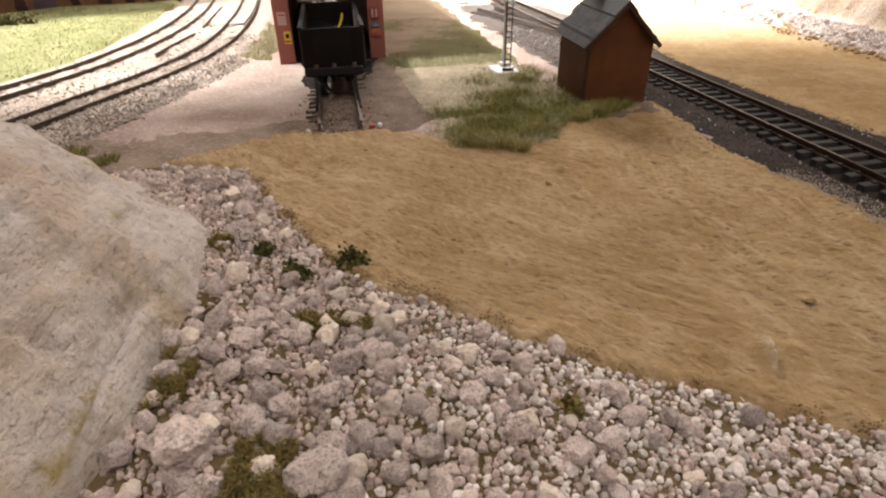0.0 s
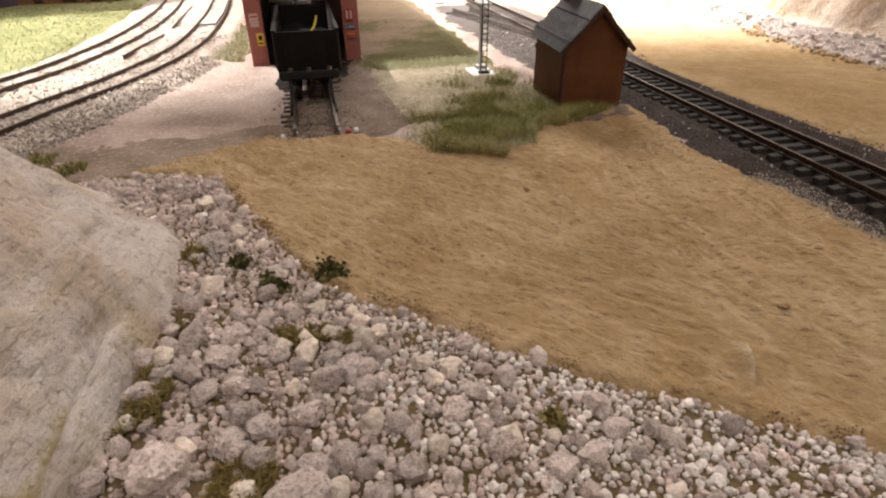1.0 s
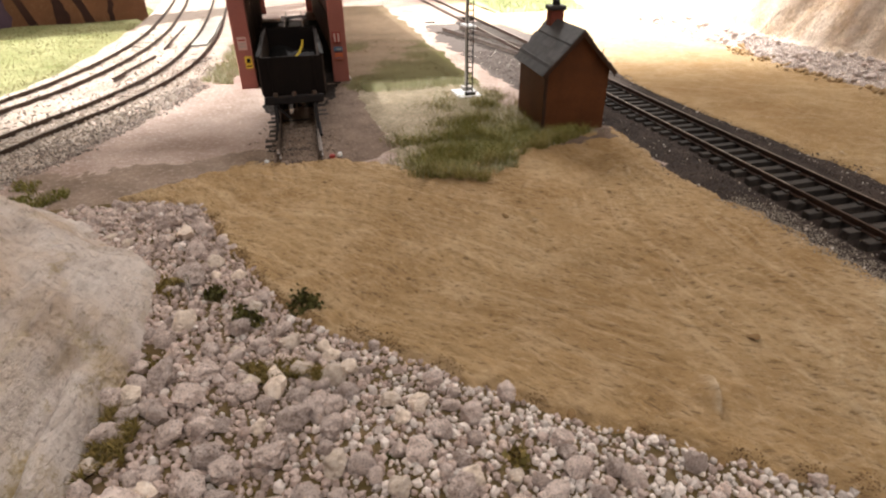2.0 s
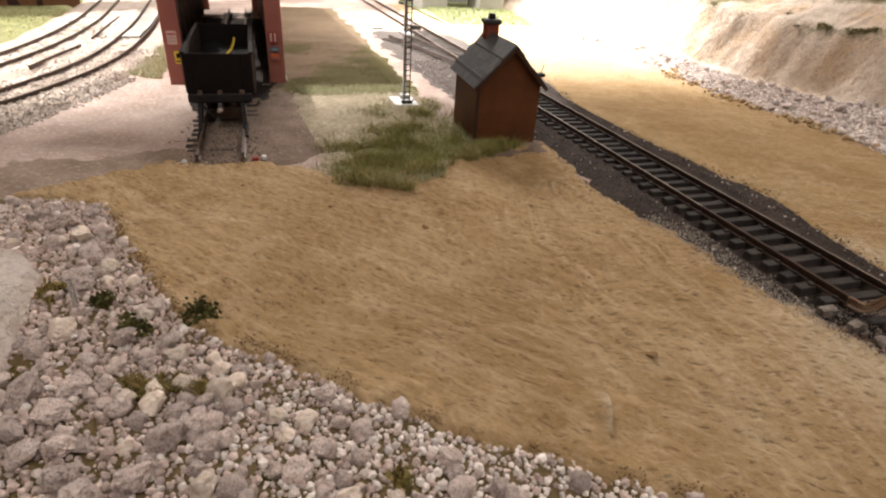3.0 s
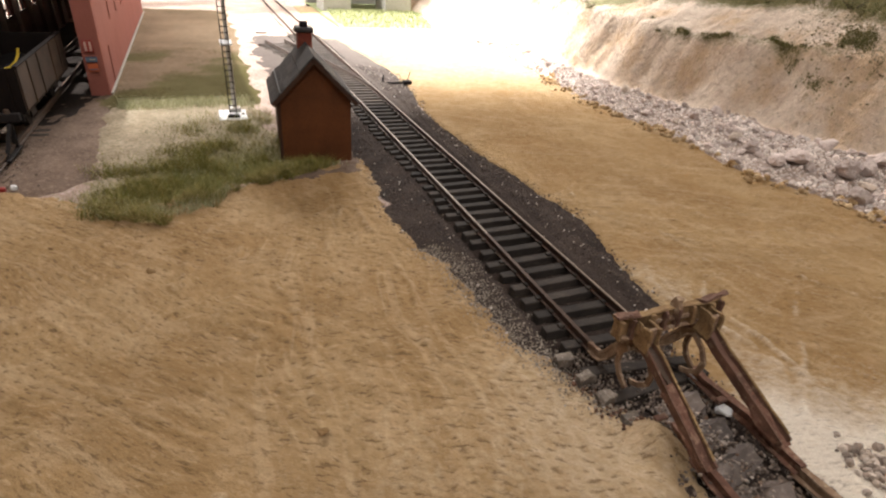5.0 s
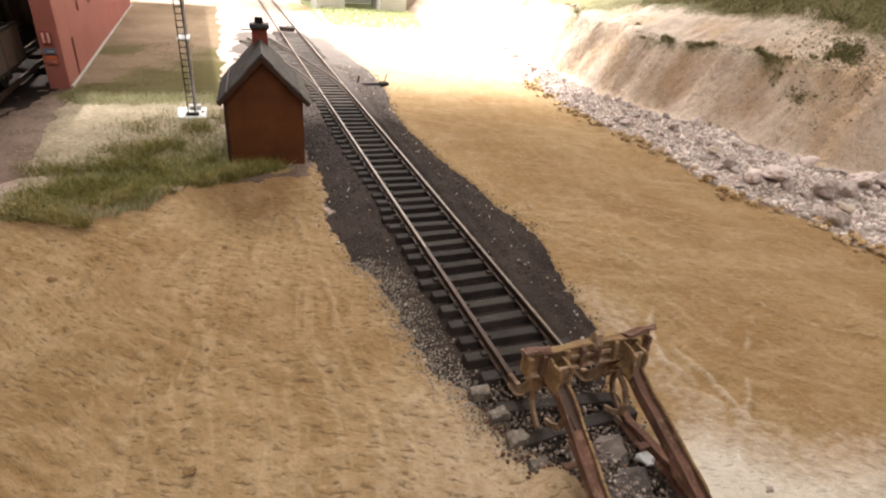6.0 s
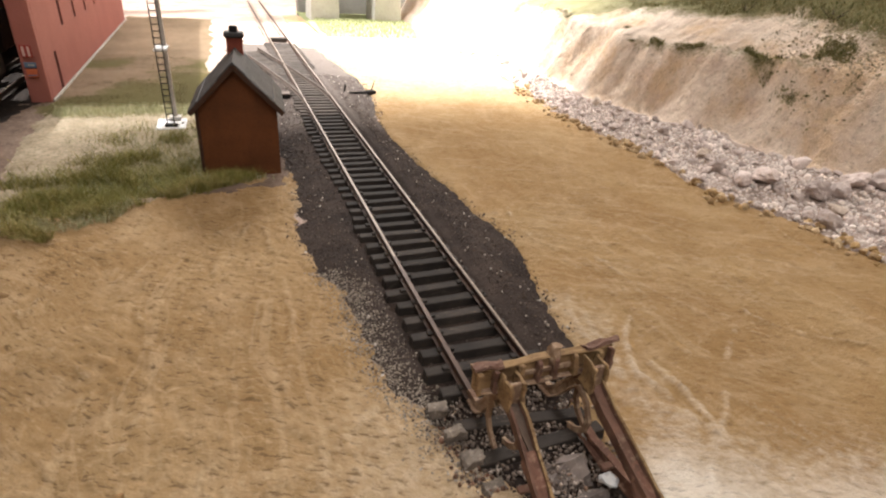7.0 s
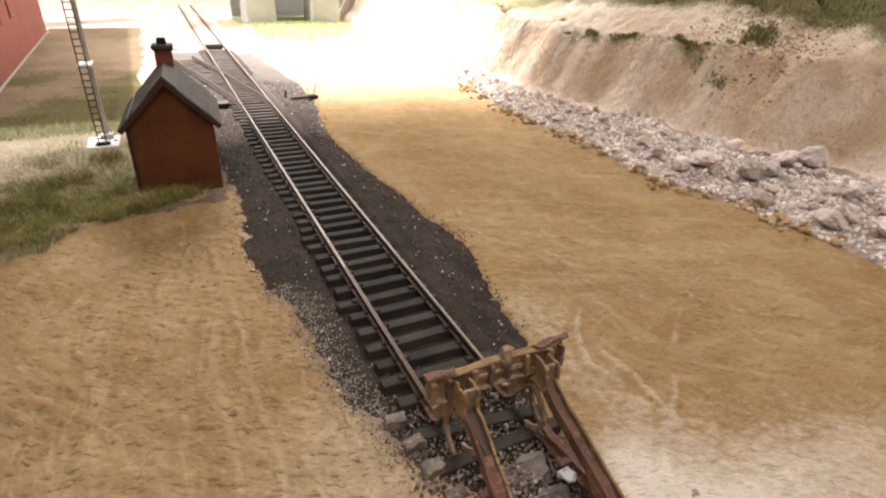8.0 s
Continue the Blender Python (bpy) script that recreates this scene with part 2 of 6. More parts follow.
def plaster_mat(name, base, tan, grey, dark, moss, turn, moss_at=0.66, scratch=0.0):
    """Painted plaster rock: broad stains, brushed streaks, dark pits, a little moss, lumpy relief."""
    m = bpy.data.materials.new(name)
    m.use_nodes = True
    nt = m.node_tree
    n, link = nt.nodes, nt.links.new
    bsdf = n["Principled BSDF"]
    bsdf.inputs["Roughness"].default_value, bsdf.inputs["Specular IOR Level"].default_value = 0.85, 0.2
    co, mp = n.new("ShaderNodeTexCoord"), n.new("ShaderNodeMapping")
    mp.inputs["Scale"].default_value = (1 / S, 1 / S, 1 / S)
    link(co.outputs["Object"], mp.inputs["Vector"])
    vec = mp.outputs["Vector"]

    def tex(v, sc, detail, rgh):
        t = n.new("ShaderNodeTexNoise")
        t.inputs["Scale"].default_value, t.inputs["Detail"].default_value, t.inputs["Roughness"].default_value = sc, detail, rgh
        link(v, t.inputs["Vector"])
        return t.outputs["Fac"]

    def mixed(f, lo, hi, a, b, k):
        r, x = n.new("ShaderNodeMapRange"), n.new("ShaderNodeMix")
        r.inputs[1].default_value, r.inputs[2].default_value, r.inputs[4].default_value = lo, hi, k
        link(f, r.inputs[0])
        x.data_type = "RGBA"
        link(r.outputs[0], x.inputs[0])
        for i, v in ((6, a), (7, b)):
            if isinstance(v, tuple):
                x.inputs[i].default_value = v
            else:
                link(v, x.inputs[i])
        return x.outputs[2]

    stains = tex(vec, 0.35, 5, 0.6)
    stains2 = tex(vec, 0.8, 6, 0.65)
    streaks = tex(along(nt, vec, turn, (0.5, 2.6, 1.4)), 1.0, 7, 0.7)
    pits = tex(vec, 6.0, 6, 0.7)
    mossy = tex(along(nt, vec, turn, (0.5, 1.4, 0.8)), 0.55, 6, 0.65)
    col = mixed(stains, 0.44, 0.6, lin(base), lin(tan), 0.95)
    col = mixed(stains2, 0.5, 0.72, col, lin(grey), 0.6)
    col = mixed(streaks, 0.54, 0.7, col, lin(grey), 0.7)
    col = mixed(pits, 0.56, 0.68, col, lin(dark), 0.55)
    if scratch:
        # short dark scratches and crackle in some bands
        lines = tex(along(nt, vec, turn + 12, (3.0, 15.0, 8.0)), 1.0, 3, 0.6)
        col = mixed(lines, 0.64, 0.69, col, lin(dark), 0.7 * scratch)
        runs = tex(along(nt, vec, turn + 4, (0.2, 3.2, 1.8)), 1.0, 6, 0.62)
        col = mixed(runs, 0.55, 0.66, col, lin(moss), 0.5 * scratch)
        col = mixed(runs, 0.42, 0.34, col, lin(grey), 0.8 * scratch)
        col = mixed(tex(along(nt, vec, turn, (0.8, 3.2, 1.6)), 3.0, 6, 0.7), 0.6, 0.7, col, lin(dark), 0.4 * scratch)
    col = mixed(mossy, moss_at, moss_at + 0.08, col, lin(moss), 0.75)
    col = tinted(nt, col, moss, pits, 0.3)
    link(col, bsdf.inputs["Base Color"])
    prev = None
    for f, strength, dist in ((stains2, 0.8, 0.5), (streaks, 0.9, 0.3), (pits, 0.7, 0.06)):
        b = n.new("ShaderNodeBump")
        b.inputs["Strength"].default_value, b.inputs["Distance"].default_value = strength, dist * S
        link(f, b.inputs["Height"])
        if prev:
            link(prev, b.inputs["Normal"])
        prev = b.outputs[0]
    link(prev, bsdf.inputs["Normal"])
    return m


HILL = plaster_mat("hill_mat", (207, 195, 187), (194, 174, 156), (162, 148, 139), (96, 82, 72), (154, 134, 86), 80, 0.65, 0.5)
BANK = plaster_mat("bank_mat", (222, 204, 186), (206, 178, 148), (196, 173, 158), (120, 98, 82), (112, 106, 70), 8, 0.70, 0.35)
STONE = surf("stone_mat", (229, 211, 203), (196, 177, 168), (112, 96, 88), scale=1.2, fine=7.0, bump=0.8, relief=0.12, rough=0.9, spec=0.2,
             vary="object", speck=0.57, amount2=0.75)
TAN_STONE = surf("tan_stone_mat", (226, 211, 198), (202, 184, 168), (150, 128, 110), scale=1.6, fine=3.5, bump=0.6, relief=0.12, rough=0.9, spec=0.2,
                 vary="object", speck=0.62, amount2=0.6)
WHITE_STONES = surf("white_stones_mat", (236, 226, 219), (214, 200, 193), (150, 135, 126), scale=2.5, fine=14.0, bump=1.0, relief=0.05, rough=0.9,
                    spec=0.2, vary="island", speck=0.62, amount2=0.6)
STONES = surf("stones_mat", (212, 193, 184), (178, 157, 148), (100, 85, 77), scale=2.5, fine=16.0, bump=1.0, relief=0.05, rough=0.9,
              spec=0.2, vary="island", speck=0.6, amount2=0.7)
GRAINS = hued("grains_mat", [(54, 45, 42), (74, 63, 58), (100, 88, 81), (62, 52, 49), (86, 74, 68), (128, 116, 108)])
PALE_GRAINS = hued("pale_grains_mat", [(128, 118, 106), (164, 154, 142), (104, 92, 82), (184, 174, 162), (140, 128, 114)])
SLEEPER = surf("sleeper_mat", (42, 37, 34), (57, 50, 45), (86, 78, 70), scale=2.0, fine=9.0, bump=0.6, relief=0.02, rough=0.85,
               stretch=(0.3, 2.0, 1.0), vary="object", speck=0.64)
CAST_SLEEPER = surf("weathered_sleeper_mat", (120, 110, 100), (84, 76, 70), (160, 150, 140), scale=2.0, fine=9.0, bump=0.8, relief=0.03,
                    rough=0.9, vary="object")
RAIL = surf("rail_mat", (80, 62, 53), (66, 50, 43), (52, 41, 36), scale=1.5, fine=10.0, bump=0.3, relief=0.01, rough=0.55, metal=0.5, spec=0.4)
RAIL_TOP = surf("rail_top_mat", (164, 152, 138), (132, 118, 106), (96, 82, 72), scale=1.0, fine=8.0, bump=0.2, relief=0.005, rough=0.6,
                metal=0.3)
DARK_RAIL = surf("dark_rail_mat", (74, 62, 55), (92, 77, 67), (112, 98, 87), scale=1.5, fine=9.0, bump=0.3, relief=0.01, rough=0.6, metal=0.4)
RED_RUST = surf("red_rust_mat", (128, 94, 80), (98, 72, 62), (164, 134, 114), scale=1.8, fine=6.0, bump=0.7, relief=0.04, rough=0.85, spec=0.2, speck=0.6)
RUST = surf("rust_mat", (116, 87, 74), (88, 65, 56), (154, 132, 112), scale=2.2, fine=5.0, bump=0.7, relief=0.03, rough=0.8, spec=0.25,
            speck=0.62)
TIMBER = surf("beam_mat", (158, 132, 96), (126, 100, 72), (88, 64, 50), scale=1.6, fine=7.0, bump=0.7, relief=0.03, rough=0.85,
              stretch=(0.3, 2.0, 2.0), speck=0.58)
PALE_RUST = surf("pale_rust_mat", (148, 124, 102), (112, 88, 74), (180, 160, 136), scale=1.8, fine=6.0, bump=0.8, relief=0.04, rough=0.85, spec=0.2, speck=0.58)
COAL = surf("coal_mat", (16, 15, 15), (24, 22, 22), (36, 33, 32), scale=1.5, fine=5.0, bump=1.0, relief=0.1, rough=0.8, spec=0.1)
IRON = surf("black_iron_mat", (28, 26, 27), (38, 34, 34), (60, 53, 49), spec=0.12, scale=1.6, fine=8.0, bump=0.4, relief=0.02, rough=0.7, speck=0.68)
HUT = surf("hut_mat", (98, 56, 28), (82, 46, 22), (64, 35, 18), scale=0.9, fine=9.0, bump=0.35, relief=0.015, rough=0.6, spec=0.3,
           speck=0.6, amount2=0.5)
HUT_DARK = surf("hut_trim_mat", (52, 34, 26), (64, 42, 30), None, scale=1.5, fine=9.0, bump=0.3, relief=0.01, rough=0.7)
SLATE = surf("slate_mat", (66, 63, 63), (52, 50, 50), (90, 87, 86), scale=1.5, fine=8.0, bump=0.5, relief=0.02, rough=0.68, spec=0.2,
             vary="object", stretch=(3.0, 0.5, 1.0), speck=0.62)
BRICKRED = surf("stack_mat", (120, 58, 44), (96, 46, 36), (140, 84, 68), scale=2.5, fine=9.0, bump=0.5, relief=0.02, rough=0.85)
SHED = surf("shed_mat", (150, 92, 82), (140, 84, 74), (126, 74, 66), scale=0.35, fine=6.0, bump=0.25, relief=0.01, rough=0.7, spec=0.25,
            amount2=0.4)
SHED_IN = surf("shed_inner_mat", (132, 116, 104), (110, 95, 86), None, scale=0.4, fine=5.0, bump=0.3, relief=0.01, rough=0.85)
WHITE = surf("white_paint_mat", (226, 226, 226), (206, 206, 208), (170, 168, 166), scale=1.5, fine=7.0, bump=0.2, relief=0.01, rough=0.5,
             speck=0.68)
STEEL = surf("galvanised_mat", (186, 182, 176), (160, 156, 150), (120, 112, 104), scale=1.5, fine=8.0, bump=0.2, relief=0.01, rough=0.5,
             metal=0.3)
WAGON = surf("wagon_mat", (22, 18, 17), (29, 23, 21), (44, 34, 29), spec=0.08, scale=0.9, fine=7.0, bump=0.3, relief=0.01, rough=0.7, speck=0.66)
WAGON_SIDE = surf("wagon_side_mat", (66, 52, 44), (46, 37, 33), (84, 68, 58), scale=0.9, fine=7.0, bump=0.3, relief=0.01, rough=0.75)
YELLOW = surf("yellow_mat", (226, 196, 70), (204, 170, 48), None, scale=2.0, fine=6.0, bump=0.1, rough=0.5)
CONCRETE = surf("concrete_mat", (168, 164, 156), (146, 142, 134), (120, 116, 110), scale=0.2, fine=4.0, bump=0.4, relief=0.03, rough=0.9)
DARKWALL = surf("abutment_mat", (110, 106, 98), (90, 86, 80), (72, 68, 62), scale=0.2, fine=4.0, bump=0.4, relief=0.03, rough=0.9)
BOARD = surf("backscene_mat", (128, 92, 66), (108, 76, 54), (146, 112, 84), scale=0.2, fine=3.0, bump=0.2, relief=0.02, rough=0.8)
PAINTDARK = surf("painted_trunk_mat", (52, 34, 30), (66, 44, 38), None, scale=0.6, fine=4.0, bump=0.1, rough=0.8)
PAINTBLUE = surf("painted_mauve_mat", (92, 76, 92), (80, 64, 78), None, scale=0.6, fine=4.0, bump=0.1, rough=0.8)
ROOMWALL = surf("room_wall_mat", (196, 184, 166), (188, 176, 158), None, scale=0.01, fine=0.3, bump=0.1, rough=0.9)
CARPET = surf("room_floor_mat", (92, 84, 78), (80, 72, 68), None, scale=0.02, fine=0.8, bump=0.3, rough=0.95)
GRASS = hued("grass_mat", [(116, 114, 54), (90, 96, 42), (148, 138, 80), (78, 86, 36), (172, 158, 104), (128, 122, 60), (96, 98, 44), (146, 122, 72)])
OLIVE = hued("olive_mat", [(104, 90, 56), (84, 80, 44), (120, 100, 70), (76, 72, 40)])
STRAW = hued("straw_mat", [(184, 178, 146), (150, 152, 110), (208, 202, 176), (126, 132, 86)])
LEAF = hued("leaf_mat", [(74, 71, 35), (87, 83, 44), (54, 54, 28), (100, 91, 52)])
MOSS = hued("moss_mat", [(124, 106, 58), (104, 92, 48), (142, 120, 74), (90, 84, 44)])
SCRUB = hued("scrub_mat", [(122, 118, 76), (98, 99, 58), (150, 138, 98), (82, 85, 50), (164, 148, 110)])
RED = surf("red_mat", (150, 52, 44), (128, 40, 36), None, scale=2.0, fine=6.0, bump=0.2, rough=0.6)
ORANGE = surf("orange_mat", (184, 96, 62), (168, 84, 54), None, scale=2.0, fine=6.0, bump=0.1, rough=0.6)
BLUE = surf("blue_mat", (88, 104, 126), (80, 94, 114), None, scale=2.0, fine=6.0, bump=0.1, rough=0.6)
PINKISH = surf("faded_sign_mat", (196, 160, 150), (180, 146, 138), None, scale=2.0, fine=6.0, bump=0.1, rough=0.6)
GLASS = bpy.data.materials.new("clear_plastic_mat")
GLASS.use_nodes = True
GLASS.node_tree.nodes["Principled BSDF"].inputs["Transmission Weight"].default_value = 0.9
GLASS.node_tree.nodes["Principled BSDF"].inputs["Roughness"].default_value = 0.2


# ---- building helpers ----
def mesh_of(name, bm, material, smooth=False):
    me = bpy.data.meshes.new(name)
    bmesh.ops.recalc_face_normals(bm, faces=bm.faces)
    bm.to_mesh(me)
    bm.free()
    me.transform(Matrix.Scale(S, 4))
    for mt in material if isinstance(material, (list, tuple)) else (material,):
        me.materials.append(mt)
    if smooth:
        me.polygons.foreach_set("use_smooth", [True] * len(me.polygons))
    return me


def part(name, bm, material, parent=None, label="", smooth=False):
    ob = new(name, mesh_of(name, bm, material, smooth))
    if parent:
        ob.parent = parent
    return tagged(ob, label) if label else ob


def raw(name, verts, faces, material, smooth=False):
    me = bpy.data.meshes.new(name)
    me.from_pydata([tuple(v) for v in np.asarray(verts) * S], [], faces)
    me.materials.append(material)
    if smooth:
        me.polygons.foreach_set("use_smooth", [True] * len(me.polygons))
    return new(name, me)


def thing(name, place, turn, label, category, group="", kind=""):
    ob = new(name)
    ob.empty_display_size = 0.01
    ob.matrix_world = pose(place[0] * S, place[1] * S, place[2] * S, 0, 0, turn)
    return tagged(ob, label, category, group, kind)


def box(bm, x0, x1, y0, y1, z0, z1, bevel=0.0, m=None):
    r = bmesh.ops.create_cube(bm, size=1)
    for v in r["verts"]:
        v.co = Vector(((x0 + x1) / 2 + v.co.x * (x1 - x0), (y0 + y1) / 2 + v.co.y * (y1 - y0), (z0 + z1) / 2 + v.co.z * (z1 - z0)))
        if m:
            v.co = m @ v.co
    if bevel:
        es = list({e for v in r["verts"] for e in v.link_edges})
        bmesh.ops.bevel(bm, geom=es, offset=bevel, segments=1, affect="EDGES")
    return bm


def boxed(x0, x1, y0, y1, z0, z1, bevel=0.0, m=None):
    return box(bmesh.new(), x0, x1, y0, y1, z0, z1, bevel, m)


def tube(bm, a, b, r, r2=None, seg=8):
    a, b = Vector(a), Vector(b)
    d = b - a
    m = Matrix.Translation((a + b) / 2) @ d.to_track_quat("Z", "Y").to_matrix().to_4x4()
    bmesh.ops.create_cone(bm, cap_ends=True, segments=seg, radius1=r, radius2=r if r2 is None else r2, depth=d.length, matrix=m)
    return bm


def sweep(bm, path, prof, up=(0, 0, 1)):
    """Sweep a closed profile (across, up) along a path of points; across is to the right of the way."""
    path = [Vector(p) for p in path]
    rings = []
    for i, p in enumerate(path):
        d = (path[min(i + 1, len(path) - 1)] - path[max(i - 1, 0)]).normalized()
        right = d.cross(Vector(up)).normalized()
        top = right.cross(d).normalized()
        rings.append([bm.verts.new(p + right * a + top * b) for a, b in prof])
    k = len(prof)
    for r0, r1 in zip(rings, rings[1:]):
        for i in range(k):
            bm.faces.new((r0[i], r0[(i + 1) % k], r1[(i + 1) % k], r1[i]))
    bm.faces.new(rings[0][::-1])
    bm.faces.new(rings[-1])
    return bm


RAIL_SHAPE = [(-0.1, 0), (0.1, 0), (0.1, 0.03), (0.03, 0.05), (0.03, 0.16), (0.055, 0.18), (0.055, 0.245), (-0.055, 0.245), (-0.055, 0.18),
              (-0.03, 0.16), (-0.03, 0.05), (-0.1, 0.03)]


def curve(points, n=12):
    """A smooth line through plan points."""
    p = [Vector(q) for q in points]
    p = [2 * p[0] - p[1]] + p + [2 * p[-1] - p[-2]]
    out = []
    for i in range(1, len(p) - 2):
        for k in range(n):
            t = k / n
            out.append(0.5 * ((2 * p[i]) + (p[i + 1] - p[i - 1]) * t + (2 * p[i - 1] - 5 * p[i] + 4 * p[i + 1] - p[i + 2]) * t * t
                              + (3 * p[i] - p[i - 1] - 3 * p[i + 1] + p[i + 2]) * t ** 3))
    return out + [p[-2]]


# smooth value noise on arrays
RNG = np.random.RandomState(7)
TABLE = RNG.rand(4096)


def vnoise(x, y, seed=0):
    xi, yi = np.floor(x).astype(int), np.floor(y).astype(int)
    fx, fy = x - xi, y - yi
    fx, fy = fx * fx * (3 - 2 * fx), fy * fy * (3 - 2 * fy)

    def h(a, b):
        return TABLE[(a * 374761 + b * 668265 + seed * 9973) % 4096]

    return (h(xi, yi) * (1 - fx) + h(xi + 1, yi) * fx) * (1 - fy) + (h(xi, yi + 1) * (1 - fx) + h(xi + 1, yi + 1) * fx) * fy


def fbm(x, y, scale, octaves=4, seed=0):
    out, amp, tot = 0, 1.0, 0.0
    for k in range(octaves):
        out = out + amp * vnoise(x * scale + 17.3 * k, y * scale - 9.1 * k, seed + k)
        tot += amp
        amp *= 0.5
        scale *= 2.03
    return out / tot - 0.5


def inside(poly, x, y):
    """Signed distance to an outline, positive within."""
    poly = np.array(poly, float)
    best, ins = np.full(np.shape(x), 1e9), np.zeros(np.shape(x), bool)
    for (ax, ay), (bx, by) in zip(poly, np.roll(poly, -1, 0)):
        dx, dy = bx - ax, by - ay
        t = np.clip(((x - ax) * dx + (y - ay) * dy) / (dx * dx + dy * dy + 1e-12), 0, 1)
        best = np.minimum(best, np.hypot(x - ax - t * dx, y - ay - t * dy))
        ins ^= ((ay > y) != (by > y)) & (x < (bx - ax) * (y - ay) / (by - ay + 1e-12) + ax)
    return np.where(ins, best, -best)


def smooth01(a, b, v):
    t = np.clip((v - a) / (b - a), 0, 1)
    return t * t * (3 - 2 * t)


def sheet(name, bounds, step, height, material, keep=None, label="", kind="structure", category="", cover=None):
    """A relief over a rectangle of the plan, cut where keep is not positive."""
    x0, x1, y0, y1 = bounds
    nx, ny = int((x1 - x0) / step) + 1, int((y1 - y0) / step) + 1
    X, Y = np.meshgrid(np.linspace(x0, x1, nx), np.linspace(y0, y1, ny))
    Z = height(X, Y)
    ok = keep(X, Y) > 0 if keep else np.ones(X.shape, bool)
    idx = np.arange(nx * ny).reshape(ny, nx)
    cell = ok[:-1, :-1] | ok[1:, :-1] | ok[:-1, 1:] | ok[1:, 1:]
    q = np.stack([idx[:-1, :-1], idx[:-1, 1:], idx[1:, 1:], idx[1:, :-1]], -1)[cell]
    used = np.unique(q)
    remap = np.zeros(nx * ny, int)
    remap[used] = np.arange(len(used))
    V = np.stack([X.ravel(), Y.ravel(), Z.ravel()], -1)[used]
    ob = raw(name, V, remap[q].tolist(), material, True)
    if cover:
        ob.data.attributes.new("cover", "FLOAT", "POINT").data.foreach_set("value", np.clip(cover(V[:, 0], V[:, 1]), 0, 1).astype(np.float32))
    return tagged(ob, label, category, "", kind)


# ---- the plan: outlines in centimetres ----
SAND_LEFT = [(-24.2, 11.2), (-21.4, 13.0), (-19.9, 13.8), (-16.9, 13.3), (-14.8, 12.6), (-13.5, 11.6), (-9.5, 11.5), (-8.4, 12.0), (-5.6, 13.0),
             (-3.0, 14.2), (-1.6, 12.4), (-1.6, -2.0), (-1.2, -2.8), (-0.8, -3.3), (-0.75, -4.1), (-1.15, -5.0), (-0.95, -5.9), (0.1, -6.5), (0.1, -16.0), (-6.0, -16.0),
             (-6.0, -7.0), (-8.8, -5.2), (-10.7, -4.0), (-12.8, -2.5), (-14.4, -1.1), (-16.2, 0.6), (-18.2, 2.1), (-18.9, 3.6), (-19.4, 5.1),
             (-20.3, 6.6), (-20.8, 8.4), (-21.4, 9.8)]
SAND_RIGHT = [(1.5, 26.0), (1.5, -2.0), (1.6, -4.0), (1.5, -5.4), (1.2, -6.0), (-0.1, -6.5), (-0.1, -16.0), (40.0, -16.0), (40.0, 5.0), (30.0, 60.0), (20.0, 76.0), (3.0, 76.0),
              (2.0, 50.0)]
ASH_BED = [(-3.2, 12.6), (-3.7, 7.8), (-3.5, 5.5), (-2.8, 4.3), (-2.8, 2.2), (-2.6, 0.4), (-2.2, -0.6), (-1.7, -1.9), (-1.3, -3.4), (-1.2, -6.7),
           (1.3, -6.7), (1.5, -2.0), (2.8, 0.6), (3.5, 3.5), (3.9, 6.1), (3.6, 9.2), (3.1, 14.5), (2.8, 19.0), (3.4, 23.8), (4.0, 27.0),
           (4.4, 33.0), (3.3, 48.0), (-1.5, 50.0), (-4.5, 50.0), (-5.4, 40.0), (-5.0, 31.0), (-4.4, 20.0), (-3.4, 16.0)]
SCREE = [(-27.0, 10.8), (-24.0, 10.8), (-21.3, 9.8), (-20.7, 8.4), (-20.2, 6.6), (-19.3, 5.1), (-18.8, 3.6), (-18.2, 2.2), (-16.2, 0.6),
         (-14.4, -1.1), (-12.8, -2.5), (-10.7, -4.0), (-8.8, -5.2), (-6.0, -7.0), (-6.0, -15.0), (-27.0, -15.0)]
MAIN_NEAR = [(-37.5, 2.0), (-35.0, 8.0), (-32.6, 13.2), (-30.9, 17.2), (-29.5, 20.6), (-27.9, 24.3), (-26.3, 29.8), (-25.5, 36.0), (-25.4, 46.0),
             (-25.8, 55.0), (-26.8, 70.0), (-28.5, 90.0)]
MAIN_FAR = [(-41.0, 10.0), (-38.5, 15.0), (-36.0, 19.6), (-33.8, 24.3), (-32.2, 28.6), (-30.9, 35.0), (-30.3, 42.0), (-30.3, 50.0), (-30.8, 58.0),
            (-32.0, 72.0), (-34.0, 90.0)]
GRASS_PATCH = [(-15.0, 11.0), (-13.0, 10.0), (-11.0, 9.7), (-9.3, 10.2), (-8.2, 11.9), (-5.6, 12.6), (-3.6, 13.0), (-3.6, 14.6), (-5.6, 15.0), (-5.4, 19.0),
               (-5.4, 25.0), (-9.0, 25.8), (-15.0, 25.8), (-15.0, 21.0), (-14.9, 17.4), (-14.6, 14.0)]


def line_distance(points, x, y):
    best = np.full(np.shape(x), 1e9)
    for (ax, ay), (bx, by) in zip(points, points[1:]):
        dx, dy = bx - ax, by - ay
        t = np.clip(((x - ax) * dx + (y - ay) * dy) / (dx * dx + dy * dy), 0, 1)
        best = np.minimum(best, np.hypot(x - ax - t * dx, y - ay - t * dy))
    return best


